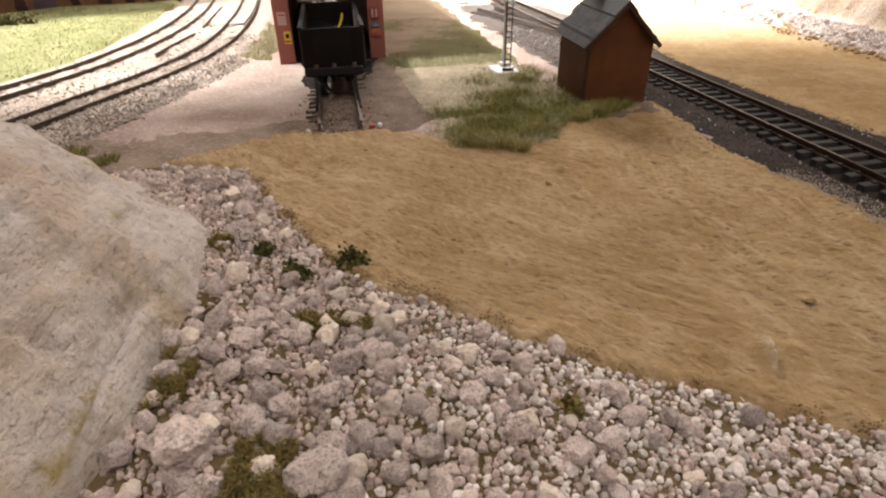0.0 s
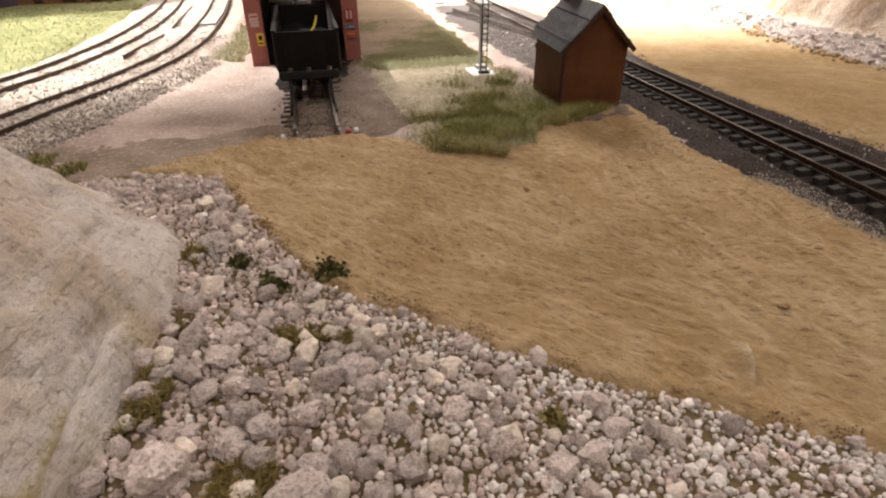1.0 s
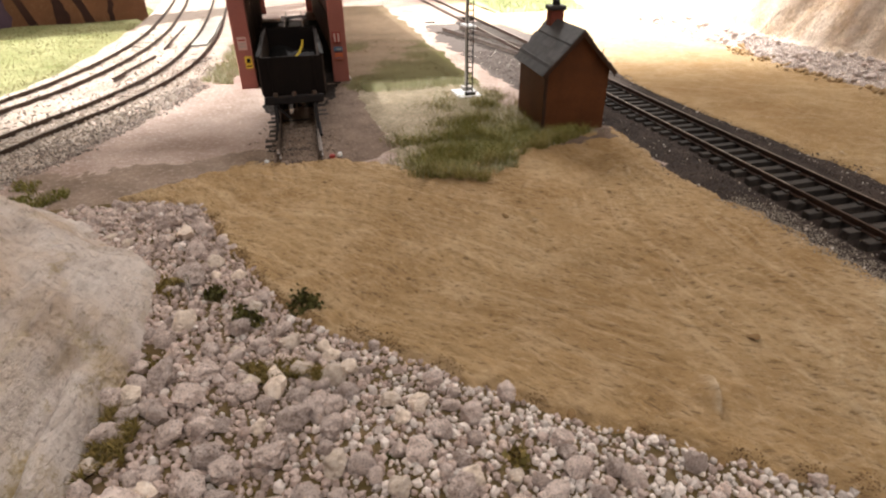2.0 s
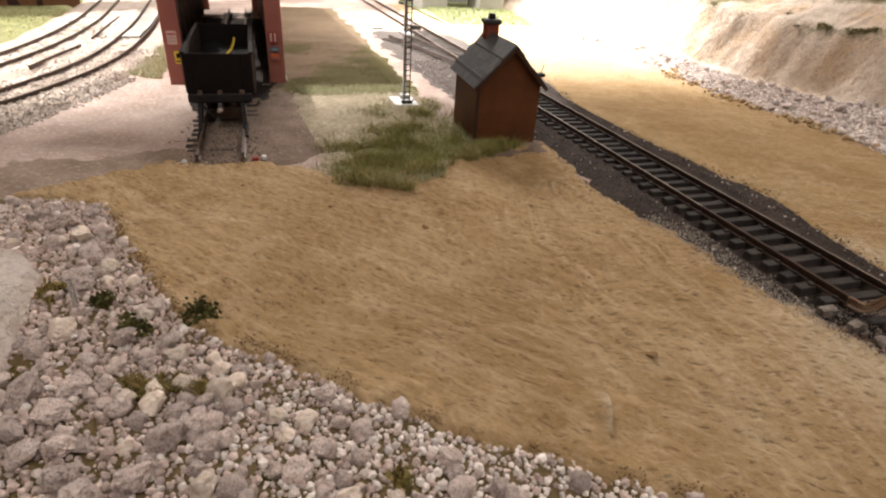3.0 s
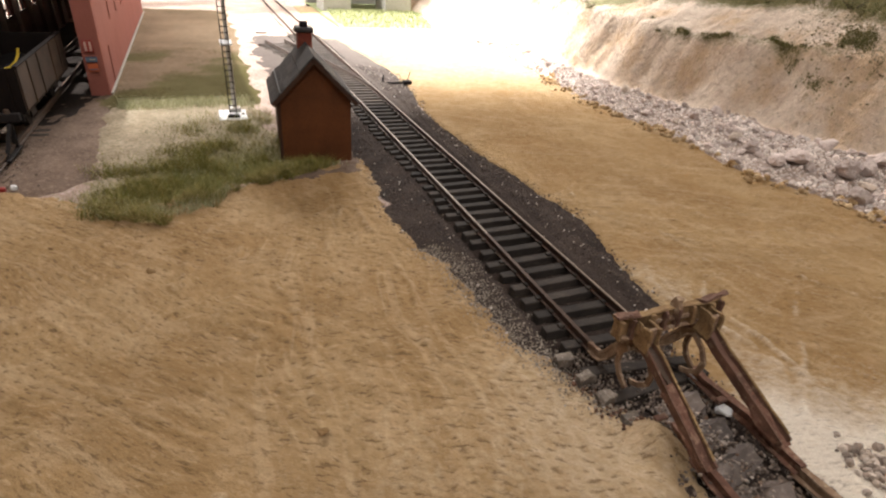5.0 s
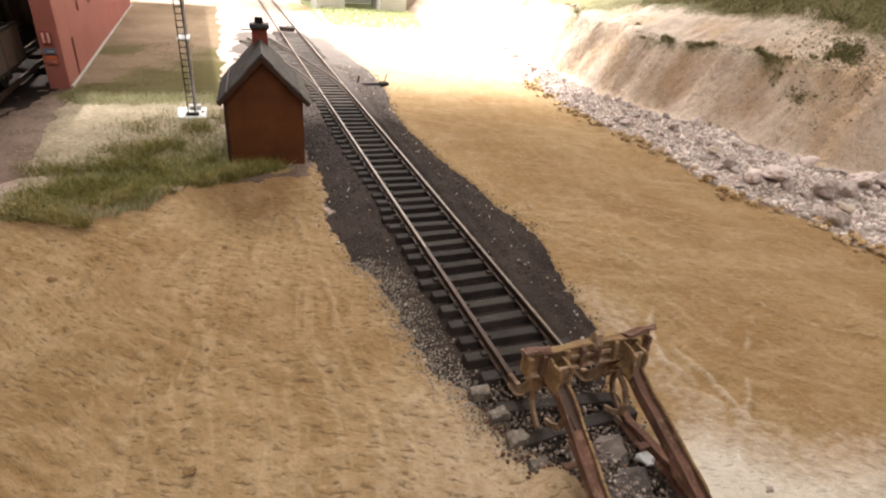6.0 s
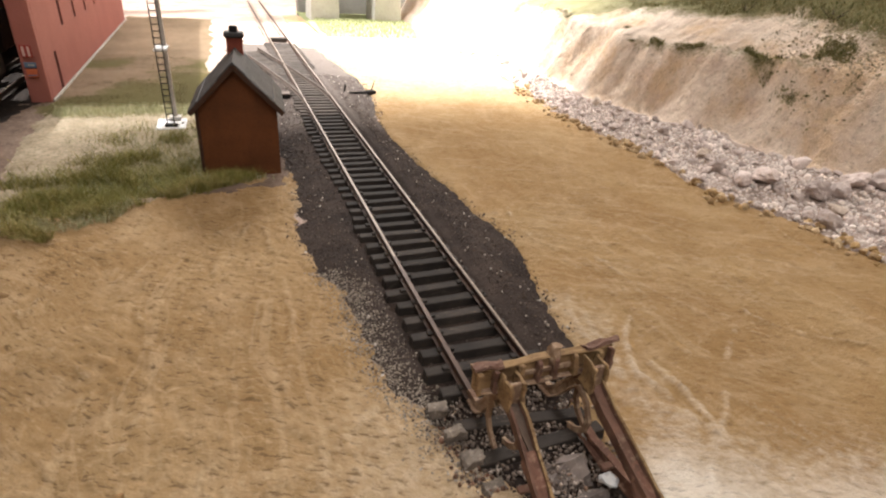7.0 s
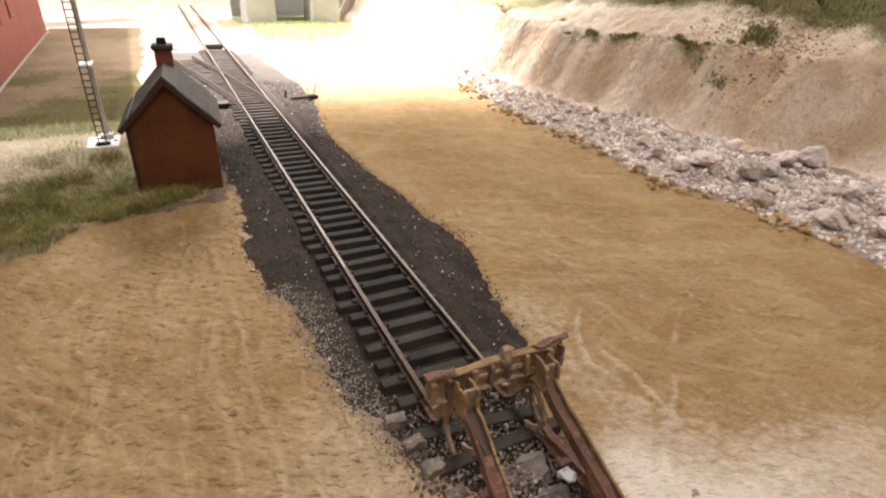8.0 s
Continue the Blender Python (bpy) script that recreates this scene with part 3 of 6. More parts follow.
# cracks in the plaster rock
CREASE = [(-22.1, 0.9), (-22.4, 0.0), (-22.42, -0.8), (-22.4, -1.5), (-22.38, -2.3), (-22.45, -3.4), (-22.8, -6.0)]
CREASE_HIGH = [(-24.6, 4.6), (-23.8, 3.6), (-23.3, 1.8), (-23.1, 0.4), (-23.5, -1.4)]


def hill_foot(y):
    return np.interp(y, [-15, -4, -2.6, -0.3, 1.8, 5.1, 6.6, 8.5, 10.4, 13], [-22.9, -22.1, -21.6, -21.5, -21.2, -21.6, -22.3, -23.8, -26.0, -31.0])


def hill_z(x, y):
    d = hill_foot(y) + 0.5 * fbm(x, y, 0.5, 3, 5) - x
    fade = 0.35 + 0.65 * smooth01(8.5, 1.0, y)
    z = 5.0 * (1 - np.exp(-np.clip(d, 0, 99) * 0.42)) * fade
    z = z + 0.9 * np.exp(-((x + 26.0) ** 2 + (y - 4.0) ** 2) / 7.0)
    z = z + np.clip(d, 0, 1) * (0.9 * fbm(x, y, 0.35, 4, 3) + 0.5 * fbm(x * 1.6, y * 0.7, 0.8, 4, 9) - 0.9 * np.abs(fbm(x * 1.3, y * 0.6, 0.55, 4, 19)) + 0.3 * fbm(x * 1.4, y * 0.9, 1.7, 4, 29))
    lip = smooth01(1.2, -0.6, y)
    z = z + lip * (0.5 * np.exp(-((d - 0.4) / 0.3) ** 2) - 0.55 * np.exp(-(line_distance(CREASE, x, y) / 0.17) ** 2))
    z = z + smooth01(0.2, 1.4, d) * (0.9 * fbm(x * 1.2, y * 0.6, 0.5, 4, 33) - 0.16 * np.exp(-(fbm(x * 1.1, y * 0.45, 0.7, 3, 34) / 0.03) ** 2) - 0.1 * np.exp(-(fbm(x, y * 0.5, 1.5, 3, 35) / 0.04) ** 2))
    z = z - 0.3 * np.exp(-(line_distance(CREASE_HIGH, x, y) / 0.3) ** 2) * smooth01(0.3, 1.0, d)
    return np.where(d > 0, z, d * 1.2) - 0.05


def scree_z(x, y):
    d = np.clip(inside(SCREE, x, y), -2, 6)
    return np.where(d > 0, 0.04 + 0.32 * smooth01(0, 3.5, d), 0.04 + 0.35 * d) + 0.16 * fbm(x, y, 0.9, 4, 11)


def bank_toe(y):
    return np.interp(y, [-16, 2, 5, 8.2, 13, 17, 21.4, 28, 40, 55, 75], [17.5, 16.4, 16.4, 14.8, 15.5, 15.3, 15.1, 16.0, 17.3, 18.0, 19.5])


def bank_z(x, y):
    d = x - bank_toe(y) + 0.9 * fbm(x, y, 0.4, 3, 21)
    d0 = np.interp(y, [-10, 2, 9, 12, 17, 22, 28, 60], [7.5, 6.6, 5.6, 4.4, 3.0, 2.1, 1.6, 1.2]) + 0.8 * fbm(y * 0.0 + 3.3, y, 0.35, 3, 8)
    low = 0.05 + 1.15 * smooth01(-0.2, 1.0, d / d0)
    face = 1.2 + 1.75 * (d - d0)
    top = 5.2 + 0.42 * (d - d0 - 2.3)
    z = np.where(d < d0, low, np.minimum(face, np.maximum(top, 5.2)))
    z = z + smooth01(d0 * 0.8, d0 + 1.5, d) * (0.45 * fbm(x, y, 0.3, 4, 13) + 0.3 * fbm(x, y, 1.1, 3, 113) + 0.3 * fbm(x * 0.4, y * 1.8, 0.8, 4, 14) - 0.32 * np.abs(fbm(x * 0.25, y, 1.1, 3, 24)) + 0.12 * fbm(x, y, 3.0, 3, 148))
    return np.where(d < 0, d * 0.8, z)


# old wheel and brush marks in the sand
MARKS_LEFT = [[(-7.7, 7.3), (-6.6, 8.2), (-5.3, 9.2), (-4.5, 8.7), (-4.3, 7.1)], [(-4.9, 9.3), (-6.1, 6.0)], [(-4.1, 4.6), (-4.3, 1.8), (-4.7, 0.0)],
              [(-9.2, 9.1), (-10.2, 6.7), (-10.4, 4.3)], [(-7.7, 4.5), (-7.3, 1.6), (-7.6, -0.3)], [(-4.6, 0.8), (-3.7, 2.3)], [(-10.7, 5.3), (-8.7, 2.2)]]
MARKS_RIGHT = [[(2.7, -4.2), (3.8, -3.4), (5.2, -2.2), (6.4, -1.0), (7.5, -0.1)], [(4.7, 1.0), (3.8, -0.3), (3.5, -1.1), (3.7, -1.9)],
               [(4.6, 8.2), (4.7, 5.7), (6.8, 3.1), (8.1, 1.4), (8.9, -0.5), (11.1, -2.0)], [(3.8, -3.7), (4.2, -2.5), (4.1, -0.8)]]


def marks(lines, x, y):
    """1 on the marks, 0 away from them."""
    wob = 0.35 * fbm(x, y, 0.9, 3, 105)
    d = np.min([line_distance([(p.x, p.y) for p in curve([(*q, 0) for q in ln], 5)], x + wob, y) for ln in lines], 0)
    return (np.exp(-(d / 0.1) ** 2) - 0.6 * np.exp(-((d - 0.22) / 0.1) ** 2)) * smooth01(-0.2, 0.1, fbm(x, y, 1.1, 3, 110))


def stray_marks(seed, n, bounds, turn):
    """Random curved brush lines: (points, width, strength)."""
    rnd = random.Random(seed)
    out = []
    for _ in range(n):
        x, y = rnd.uniform(bounds[0], bounds[1]), rnd.uniform(bounds[2], bounds[3])
        a, bend, step = radians(turn(x, y) + rnd.gauss(0, 13)), radians(rnd.gauss(0, 7)), rnd.uniform(0.35, 1.1)
        pts = [(x, y)]
        for _k in range(4):
            x, y, a = x + step * math.cos(a), y + step * math.sin(a), a + bend
            pts.append((x, y))
        out.append((pts, rnd.uniform(0.05, 0.13), rnd.uniform(0.3, 1.0)))
    return out


def combed(seed, n, bounds, turn):
    """Groups of parallel curved lines, as a stiff brush leaves them."""
    rnd = random.Random(seed)
    out = []
    for _ in range(n):
        x0, y0 = rnd.uniform(bounds[0], bounds[1]), rnd.uniform(bounds[2], bounds[3])
        a0, bend, step = radians(turn(x0, y0) + rnd.gauss(0, 16)), radians(rnd.gauss(0, 9)), rnd.uniform(0.45, 0.85)
        gap, k = rnd.uniform(0.2, 0.36), rnd.uniform(0.55, 1.0)
        for i in range(rnd.randint(2, 5)):
            x, y, a = x0 - i * gap * math.sin(a0) + rnd.gauss(0, 0.15) * math.cos(a0), y0 + i * gap * math.cos(a0), a0 + rnd.gauss(0, 0.03)
            pts = [(x, y)]
            for _k in range(4):
                x, y, a = x + step * math.cos(a), y + step * math.sin(a), a + bend
                pts.append((x, y))
            out.append((pts, rnd.uniform(0.08, 0.17), k * rnd.uniform(0.6, 1.0)))
    return out


STRAY_LEFT = combed(63, 34, (-10.5, -2.6, -5.0, 9.5), lambda x, y: 78 if x > -9.5 + 0.1 * y else -46) + stray_marks(61, 60, (-17, -2.5, -5.0, 11.0), lambda x, y: 80 if x > -9 + 0.4 * y else -50)
STRAY_RIGHT = combed(65, 26, (3.0, 12.0, -6.0, 12.0), lambda x, y: 100 if y < 2 else -30) + stray_marks(62, 60, (3.0, 14.5, -6.0, 18.0), lambda x, y: 98 if y < 3 else -32)


def stray(lines, x, y):
    best = np.zeros(np.shape(x))
    for pts, w, k in lines:
        cx, cy = pts[2]
        near = (np.abs(x - cx) < 3.0) & (np.abs(y - cy) < 3.0)
        if near.any():
            best[near] = np.maximum(best[near], k * np.exp(-(line_distance(pts, x[near], y[near]) / w) ** 2))
    return best


def brushed(x, y, turn, seed):
    """Relief of short brush strokes, drawn out along a slowly wandering direction."""
    w = 1.6 * fbm(x, y, 0.22, 2, seed + 3)
    c, s = math.cos(radians(turn)), math.sin(radians(turn))
    u, v = x * c + y * s + w, -x * s + y * c + w
    return fbm(u * 0.28, v, 3.0, 3, seed) + 0.6 * fbm(u * 0.5, v, 5.5, 2, seed + 1)


def flake(x, y, reach):
    """A lifted flake of the ground cover: a sharp edge that slopes away to one side."""
    u, v = -0.87 * (x + 9.45) + 0.48 * (y + 2.15), -0.49 * (x + 9.45) - 0.87 * (y + 2.15)
    u = u + 0.12 * np.sin(2.0 * v)
    return smooth01(-0.05, 0.03, u) * np.exp(-np.clip(u, 0, 9) / reach) * smooth01(-0.05, 0.35, v) * smooth01(1.5, 0.6, v)


def sand_left_z(x, y):
    s = np.minimum(inside(SAND_LEFT, x, y), np.where(y > -2.2, 0.25 - inside(ASH_BED, x, y), 9.0)) + 0.5 * fbm(x, y, 0.9, 4, 2) + 0.4 * fbm(x, y, 3.1, 3, 102)
    z = 0.11 + 0.10 * fbm(x, y, 0.25, 3, 4) + 0.035 * fbm(x * 0.6 + y * 0.5, y * 1.4 - x * 0.8, 1.2, 3, 6)
    k = smooth01(-0.06, 0.1, fbm(x, y, 0.28, 3, 114))
    z = z + 0.15 * (k * brushed(x, y, 80, 115) + (1 - k) * brushed(x, y, -50, 118)) + 0.07 * fbm(x, y, 2.4, 3, 121) - 0.05 * np.abs(fbm(x, y, 0.9, 3, 122)) + 0.07 * marks(MARKS_LEFT, x, y) + 0.045 * stray(STRAY_LEFT, x, y)
    z = z + 0.3 * flake(x, y, 0.35)
    z = z + 0.5 * np.exp(-(((x + 1.2) / 0.45) ** 2 + ((y + 3.7) / 0.5) ** 2)) - 0.3 * np.exp(-(((x + 1.15) / 0.3) ** 2 + ((y + 4.75) / 0.35) ** 2)) + 0.16 * np.exp(-(((x + 2.3) / 0.9) ** 2 + ((y + 5.2) / 1.2) ** 2))
    z = z + 0.10 * np.exp(-((s - 0.25) / 0.3) ** 2) * smooth01(6.0, 2.0, y + 0.9 * x + 13.0)
    return np.where(s > 0, z - 0.05 * np.exp(-s / 0.25), z - 0.05 + s * 0.9)


BANK_TURF = [(22.0, 26), (24.2, 19), (25.2, 15.5), (24.9, 12), (25.2, 9), (26, 2), (58, 0), (58, 40), (21, 42), (20.2, 30)]


def scrub_cover(x, y):
    return 0.75 * np.exp(-((x - 22.8) / 1.9) ** 2 - ((y - 12.0) / 2.6) ** 2) * smooth01(-0.05, 0.15, fbm(x, y, 0.8, 4, 107))


def sand_right_z(x, y):
    s = np.minimum(inside(SAND_RIGHT, x, y), np.where(y > -1.6, 0.2 - inside(ASH_BED, x, y), 9.0)) + 0.4 * fbm(x, y, 0.9, 4, 12) + 0.4 * fbm(x, y, 2.6, 3, 103)
    z = 0.09 + 0.10 * fbm(x, y, 0.2, 3, 15) + 0.03 * fbm(x, y, 1.4, 3, 16)
    near = smooth01(30, 18, y)
    z = z + near * (0.07 * brushed(x, y, -18, 123) + 0.05 * fbm(x, y, 2.2, 3, 126) + 0.07 * marks(MARKS_RIGHT, x, y) + 0.07 * stray(STRAY_RIGHT, x, y))
    return np.where(s > 0, z - 0.05 * np.exp(-s / 0.25), z - 0.05 + s * 0.9)


def ash_z(x, y):
    s = inside(ASH_BED, x, y) + 0.9 * fbm(x, y, 0.8, 5, 31) + 0.5 * fbm(x, y, 3.0, 3, 104)
    z = -0.02 + 0.16 * smooth01(-0.1, 1.3, s) - 0.13 * smooth01(1.9, 1.5, np.abs(x)) * np.maximum(smooth01(11, 5, y), smooth01(1.05, 0.85, np.abs(x))) * smooth01(30, 22, y) + 0.30 * smooth01(0.95, 1.25, x) * smooth01(2.9, 1.6, x) * smooth01(-1.5, 0.5, y) * smooth01(40, 30, y) + 0.09 * fbm(x, y, 1.8, 3, 32)
    return np.where(s > -0.2, z, z + (s + 0.2) * 0.6)


def main_bed_z(x, y):
    d = np.minimum(line_distance(MAIN_NEAR, x, y), line_distance(MAIN_FAR, x, y)) + 0.8 * fbm(x, y, 0.7, 4, 41)
    return 0.27 - 0.6 * smooth01(2.1, 3.4, d) + 0.12 * fbm(x, y, 1.5, 3, 42)


def yard_z(x, y):
    return -0.02 + 0.10 * fbm(x, y, 0.3, 3, 51) + 0.05 * fbm(x, y, 1.6, 3, 52)


# ---- the room ----
def room():
    for name, b, mt in (("room_floor", (-260, 260, -200, 260, -101, -100), CARPET), ("ceiling", (-260, 260, -200, 260, 140, 142), ROOMWALL),
                        ("wall_west", (-264, -260, -200, 260, -100, 140), ROOMWALL), ("wall_east", (260, 264, -200, 260, -100, 140), ROOMWALL),
                        ("wall_south", (-264, 264, -204, -200, -100, 140), ROOMWALL), ("wall_north", (-264, 264, 260, 264, -100, 140), ROOMWALL)):
        tagged(part(name, boxed(*b), mt), "plain painted surface of the dim room", "room", "", "structure")
    table = thing("baseboard", (0, 0, 0), 0, "timber baseboard table that carries the model railway", "table", "", "structure")
    part("top", boxed(-120, 90, -19, 140, -3.0, -0.6), BOARD, table)
    for x in (-110, 80):
        for y in (-14, 130):
            part("leg", boxed(x - 3, x + 3, y - 3, y + 3, -100, -3.0, 0.3), BOARD, table)


room()

# ---- ground ----
sheet("ground", (-120, 90, -19, 140), 1.5, lambda x, y: yard_z(x, y) - 0.25, GRAVEL, None, "pale gritty gravel base of the model layout", category="ground")
sheet("gravel_yard", (-34, 3, 9, 80), 0.25, yard_z, GRAVEL, lambda x, y: 1.0 + 0 * x, "pinkish brown fine gravel of the goods yard", category="ground")
# the flake term of cover paints the bright lit side of the lifted edge
sheet("sand_left", (-25, 0.8, -9, 14.5), 0.062, sand_left_z, SAND, lambda x, y: inside(SAND_LEFT, x, y) + 0.6,
      "ochre sandy ground with brushed streaks", category="ground",
      cover=lambda x, y: 0.2 * marks(MARKS_LEFT, x, y) + 0.09 * stray(STRAY_LEFT, x, y) + 0.8 * flake(x, y, 0.12) + 0.12 * smooth01(-12.0, -7.5, x) * smooth01(1.0, -3.5, y) + 0.34 * np.exp(-((x + 2.2) / 1.6) ** 2 - ((y + 2.5) / 3.2) ** 2) + 0.75 * np.exp(-((x + 2.2) / 1.0) ** 2 - ((y - 11.0) / 2.0) ** 2))
# cover: paler at the near end; far fade paints in the lamp's burnt-out highlight
sheet("sand_right", (-0.8, 26, -9, 77), 0.1, sand_right_z, SAND2, lambda x, y: inside(SAND_RIGHT, x, y) + 0.6,
      "ochre sandy track beside the siding", category="ground",
      cover=lambda x, y: 0.2 * marks(MARKS_RIGHT, x, y) + 0.18 * stray(STRAY_RIGHT, x, y) + 0.85 * np.exp(-np.clip(y + 5.2, 0, 99) / 0.9) * smooth01(11.0, 3.0, x) + 0.2 * np.exp(-((x - 3.2) / 0.9) ** 2) * smooth01(6, 0, y) + 0.9 * np.exp(-((x - 2.3) / 0.75) ** 2) * smooth01(-2.4, -4.2, y) + 0.2 * smooth01(19, 32, y + 2 * fbm(x, y, 0.3, 3, 133)))
sheet("ash_bed", (-6.5, 5.5, -9, 51), 0.13, ash_z, ASH, lambda x, y: inside(ASH_BED, x, y) + 1.2, "dark ash ballast bed under the siding, paler towards the turnout",
      category="ballast", cover=lambda x, y: 0.95 * smooth01(17.5, 21.5, y + 2.0 * fbm(x, y, 0.4, 3, 111)))
sheet("main_bed", (-44, -21, 2, 92), 0.25, main_bed_z, BALLAST, lambda x, y: 4.2 - np.minimum(line_distance(MAIN_NEAR, x, y), line_distance(MAIN_FAR, x, y)),
      "pale grey stone ballast under the curved main lines", category="ballast")
sheet("field", (-90, -28, 14, 75), 0.5, lambda x, y: 0.15 + 0.5 * smooth01(3.5, 14, line_distance(MAIN_FAR, x, y)) * smooth01(-30, -36, x) + 0.25 * fbm(x, y, 0.25, 4, 61)
      - 0.7 * smooth01(3.8, 2.6, line_distance(MAIN_FAR, x, y)) - 2.0 * smooth01(-33.0, -30.0, x), FIELD, None, "yellow-green grassy field behind the main lines", category="field")
sheet("scree_bed", (-27, -5.5, -15, 11.5), 0.16, scree_z, EARTH, lambda x, y: inside(SCREE, x, y) + 0.4, "brown mossy earth under loose rubble",
      category="ground")
sheet("rock_hill", (-48, -20.8, -15, 13), 0.11, hill_z, HILL, lambda x, y: hill_foot(y) - x + 0.5, "pale plaster rock hillside with weathered cracks",
      category="hill", cover=lambda x, y: 0.6 * np.exp(-(line_distance(CREASE, x, y) / 0.13) ** 2) * smooth01(-0.1, 0.15, fbm(x, y, 0.9, 3, 106)) + 0.4 * np.exp(-((x + 22.2) ** 2 + (y - 0.9) ** 2) / 0.2) + 0.5 * np.exp(-(np.clip(hill_foot(y) - x, 0, 9) / 0.6) ** 2) * smooth01(1.6, 0.2, y) * smooth01(-0.12, 0.12, fbm(x, y, 0.8, 4, 145)))
sheet("bank", (14, 60, -16, 100), 0.22, bank_z, BANK, lambda x, y: x - bank_toe(y) + 1.0, "tan plaster cutting slope with scrub along its top", category="bank",
      cover=lambda x, y: 0.5 * np.exp(-(line_distance([(19.4, 21.2), (20.6, 17.0), (21.5, 13.8), (22.4, 11.5)], x, y) / 0.3) ** 2) + scrub_cover(x, y) + 0.95 * smooth01(-1.2, 1.4, inside(BANK_TURF, x, y) + 3.0 * fbm(x, y, 0.5, 4, 87)))
DIRT = surf("dirt_mat", (124, 106, 94), (98, 82, 71), (150, 132, 118), scale=0.6, fine=6.0, bump=1.0, relief=0.1, rough=0.95, spec=0.1, speck=0.6)
SHADE_TURF = surf("olive_shade_turf_mat", (134, 114, 94), (114, 97, 78), (94, 82, 60), tint=(86, 80, 46), scale=0.25, fine=6.0, bump=0.9, relief=0.08, rough=0.95, spec=0.1, speck=0.55)
RUBBLE_BED = surf("rubble_bed_mat", (180, 164, 155), (152, 135, 126), (118, 101, 92), scale=0.8, fine=5.0, bump=1.0, relief=0.15, rough=0.95, spec=0.1, speck=0.56)
# dirt round the spur; its right side also paints in the wagon's cast shadow
SPUR_DIRT_SHADE = [(-18.9, 14.2), (-18.3, 13.4), (-15.2, 12.9), (-13.6, 14.2), (-14.0, 17.0), (-14.2, 25.8), (-14.2, 28.0), (-18.8, 28.0), (-18.6, 22.0), (-18.8, 18.0)]
sheet("spur_dirt", (-21, -12, 12, 28.5), 0.2, lambda x, y: yard_z(x, y) + 0.02 + 0.2 * np.clip(inside(SPUR_DIRT_SHADE, x, y) + 0.45 * fbm(x, y, 0.7, 4, 81), -0.5, 0.2) + 0.06 * fbm(x, y, 1.6, 3, 82), DIRT,
      lambda x, y: inside(SPUR_DIRT_SHADE, x, y) + 0.9, "brown trodden dirt round the goods spur, with the wagon's shadow painted in on the right", category="ground")
# real turf, but darkened and outlined to deepen the shed's cast shadow
sheet("shed_turf", (-15.6, -4.8, 23.6, 70), 0.3, lambda x, y: yard_z(x, y) + 0.02 + 0.1 * np.clip(inside([(-15.2, 24.8), (-6.7, 24.6), (-6.5, 50.0), (-6.3, 69.0), (-15.2, 69.0)], x, y) + 1.4 * fbm(x, y, 0.5, 4, 84), -0.8, 0.4),
      SHADE_TURF, None, "olive brown turf beside the red shed, its colour darkened for the shed's shadow", category="turf", cover=lambda x, y: 0.9 * smooth01(-0.14, 0.12, fbm(x, y, 0.3, 4, 127) + 0.02 * (x + 11) - 0.012 * (y - 36)) * smooth01(44, 39, y + 3 * fbm(x, y, 0.4, 3, 131)))


HUT_DIRT = [(-7.8, 12.2), (-6.4, 12.1), (-4.6, 12.3), (-3.2, 12.6), (-2.9, 14.0), (-3.0, 18.0), (-4.6, 18.0), (-4.4, 13.4), (-6.0, 13.1)]
sheet("hut_dirt", (-9, -2, 11, 19), 0.12, lambda x, y: np.maximum(np.maximum(yard_z(x, y), sand_left_z(x, y)), ash_z(x, y)) - 0.03 + 0.16 * np.clip(inside(HUT_DIRT, x, y) + 0.7 * fbm(x, y, 0.9, 4, 146) + 0.4 * fbm(x, y, 3.0, 3, 147), -0.6, 0.35), DIRT,
      lambda x, y: inside(HUT_DIRT, x, y) + 0.7, "brown trodden dirt round the foot of the hut", category="ground")
# shade outside the lamp's cone, painted as a browner strip of the yard
YARD_EDGE = [(-29.5, 14.6), (-27.0, 12.2), (-24.5, 10.8), (-21.4, 12.6), (-19.8, 13.4), (-18.0, 13.0), (-18.0, 14.6), (-20.5, 15.2), (-23.5, 14.6), (-26.5, 14.4), (-28.5, 15.6)]
YARD_SHADE = surf("yard_shade_mat", (146, 128, 114), (120, 103, 90), (172, 155, 142), scale=0.5, fine=5.0, bump=1.0, relief=0.1, rough=0.95, spec=0.1, speck=0.6)
sheet("yard_mud", (-31, -17, 10, 17), 0.16, lambda x, y: yard_z(x, y) + 0.02 + 0.12 * np.clip(inside(YARD_EDGE, x, y) + 2.2 * fbm(x, y, 0.5, 4, 129) + 1.3 * fbm(x, y, 2.4, 3, 130), -0.6, 0.2), YARD_SHADE,
      lambda x, y: inside(YARD_EDGE, x, y) + 1.1, "edge of the gravel yard with the shade outside the lamp's cone painted brown", category="ground")
# the deep shade under the wagon and in the shed, painted as black ground
SHED_SHADE = surf("shed_shade_mat", (46, 40, 37), (34, 30, 28), (66, 58, 53), scale=0.7, fine=6.0, bump=0.9, relief=0.08, rough=0.95, spec=0.08, speck=0.6)
SHED_PLAN = [(-19.3, 21.5), (-16.0, 21.5), (-15.0, 27.6), (-14.9, 57.0), (-20.9, 57.0), (-20.8, 28.2), (-19.5, 27.4)]
sheet("shed_floor", (-21.6, -14.6, 18, 58), 0.25, lambda x, y: yard_z(x, y) + 0.04 + 0.2 * np.clip(inside(SHED_PLAN, x, y) + 0.8 * fbm(x, y, 0.7, 4, 128), -0.6, 0.15), SHED_SHADE,
      lambda x, y: inside(SHED_PLAN, x, y) + 0.6, "ground under the wagon and in the shed with its shade painted black", category="ground")


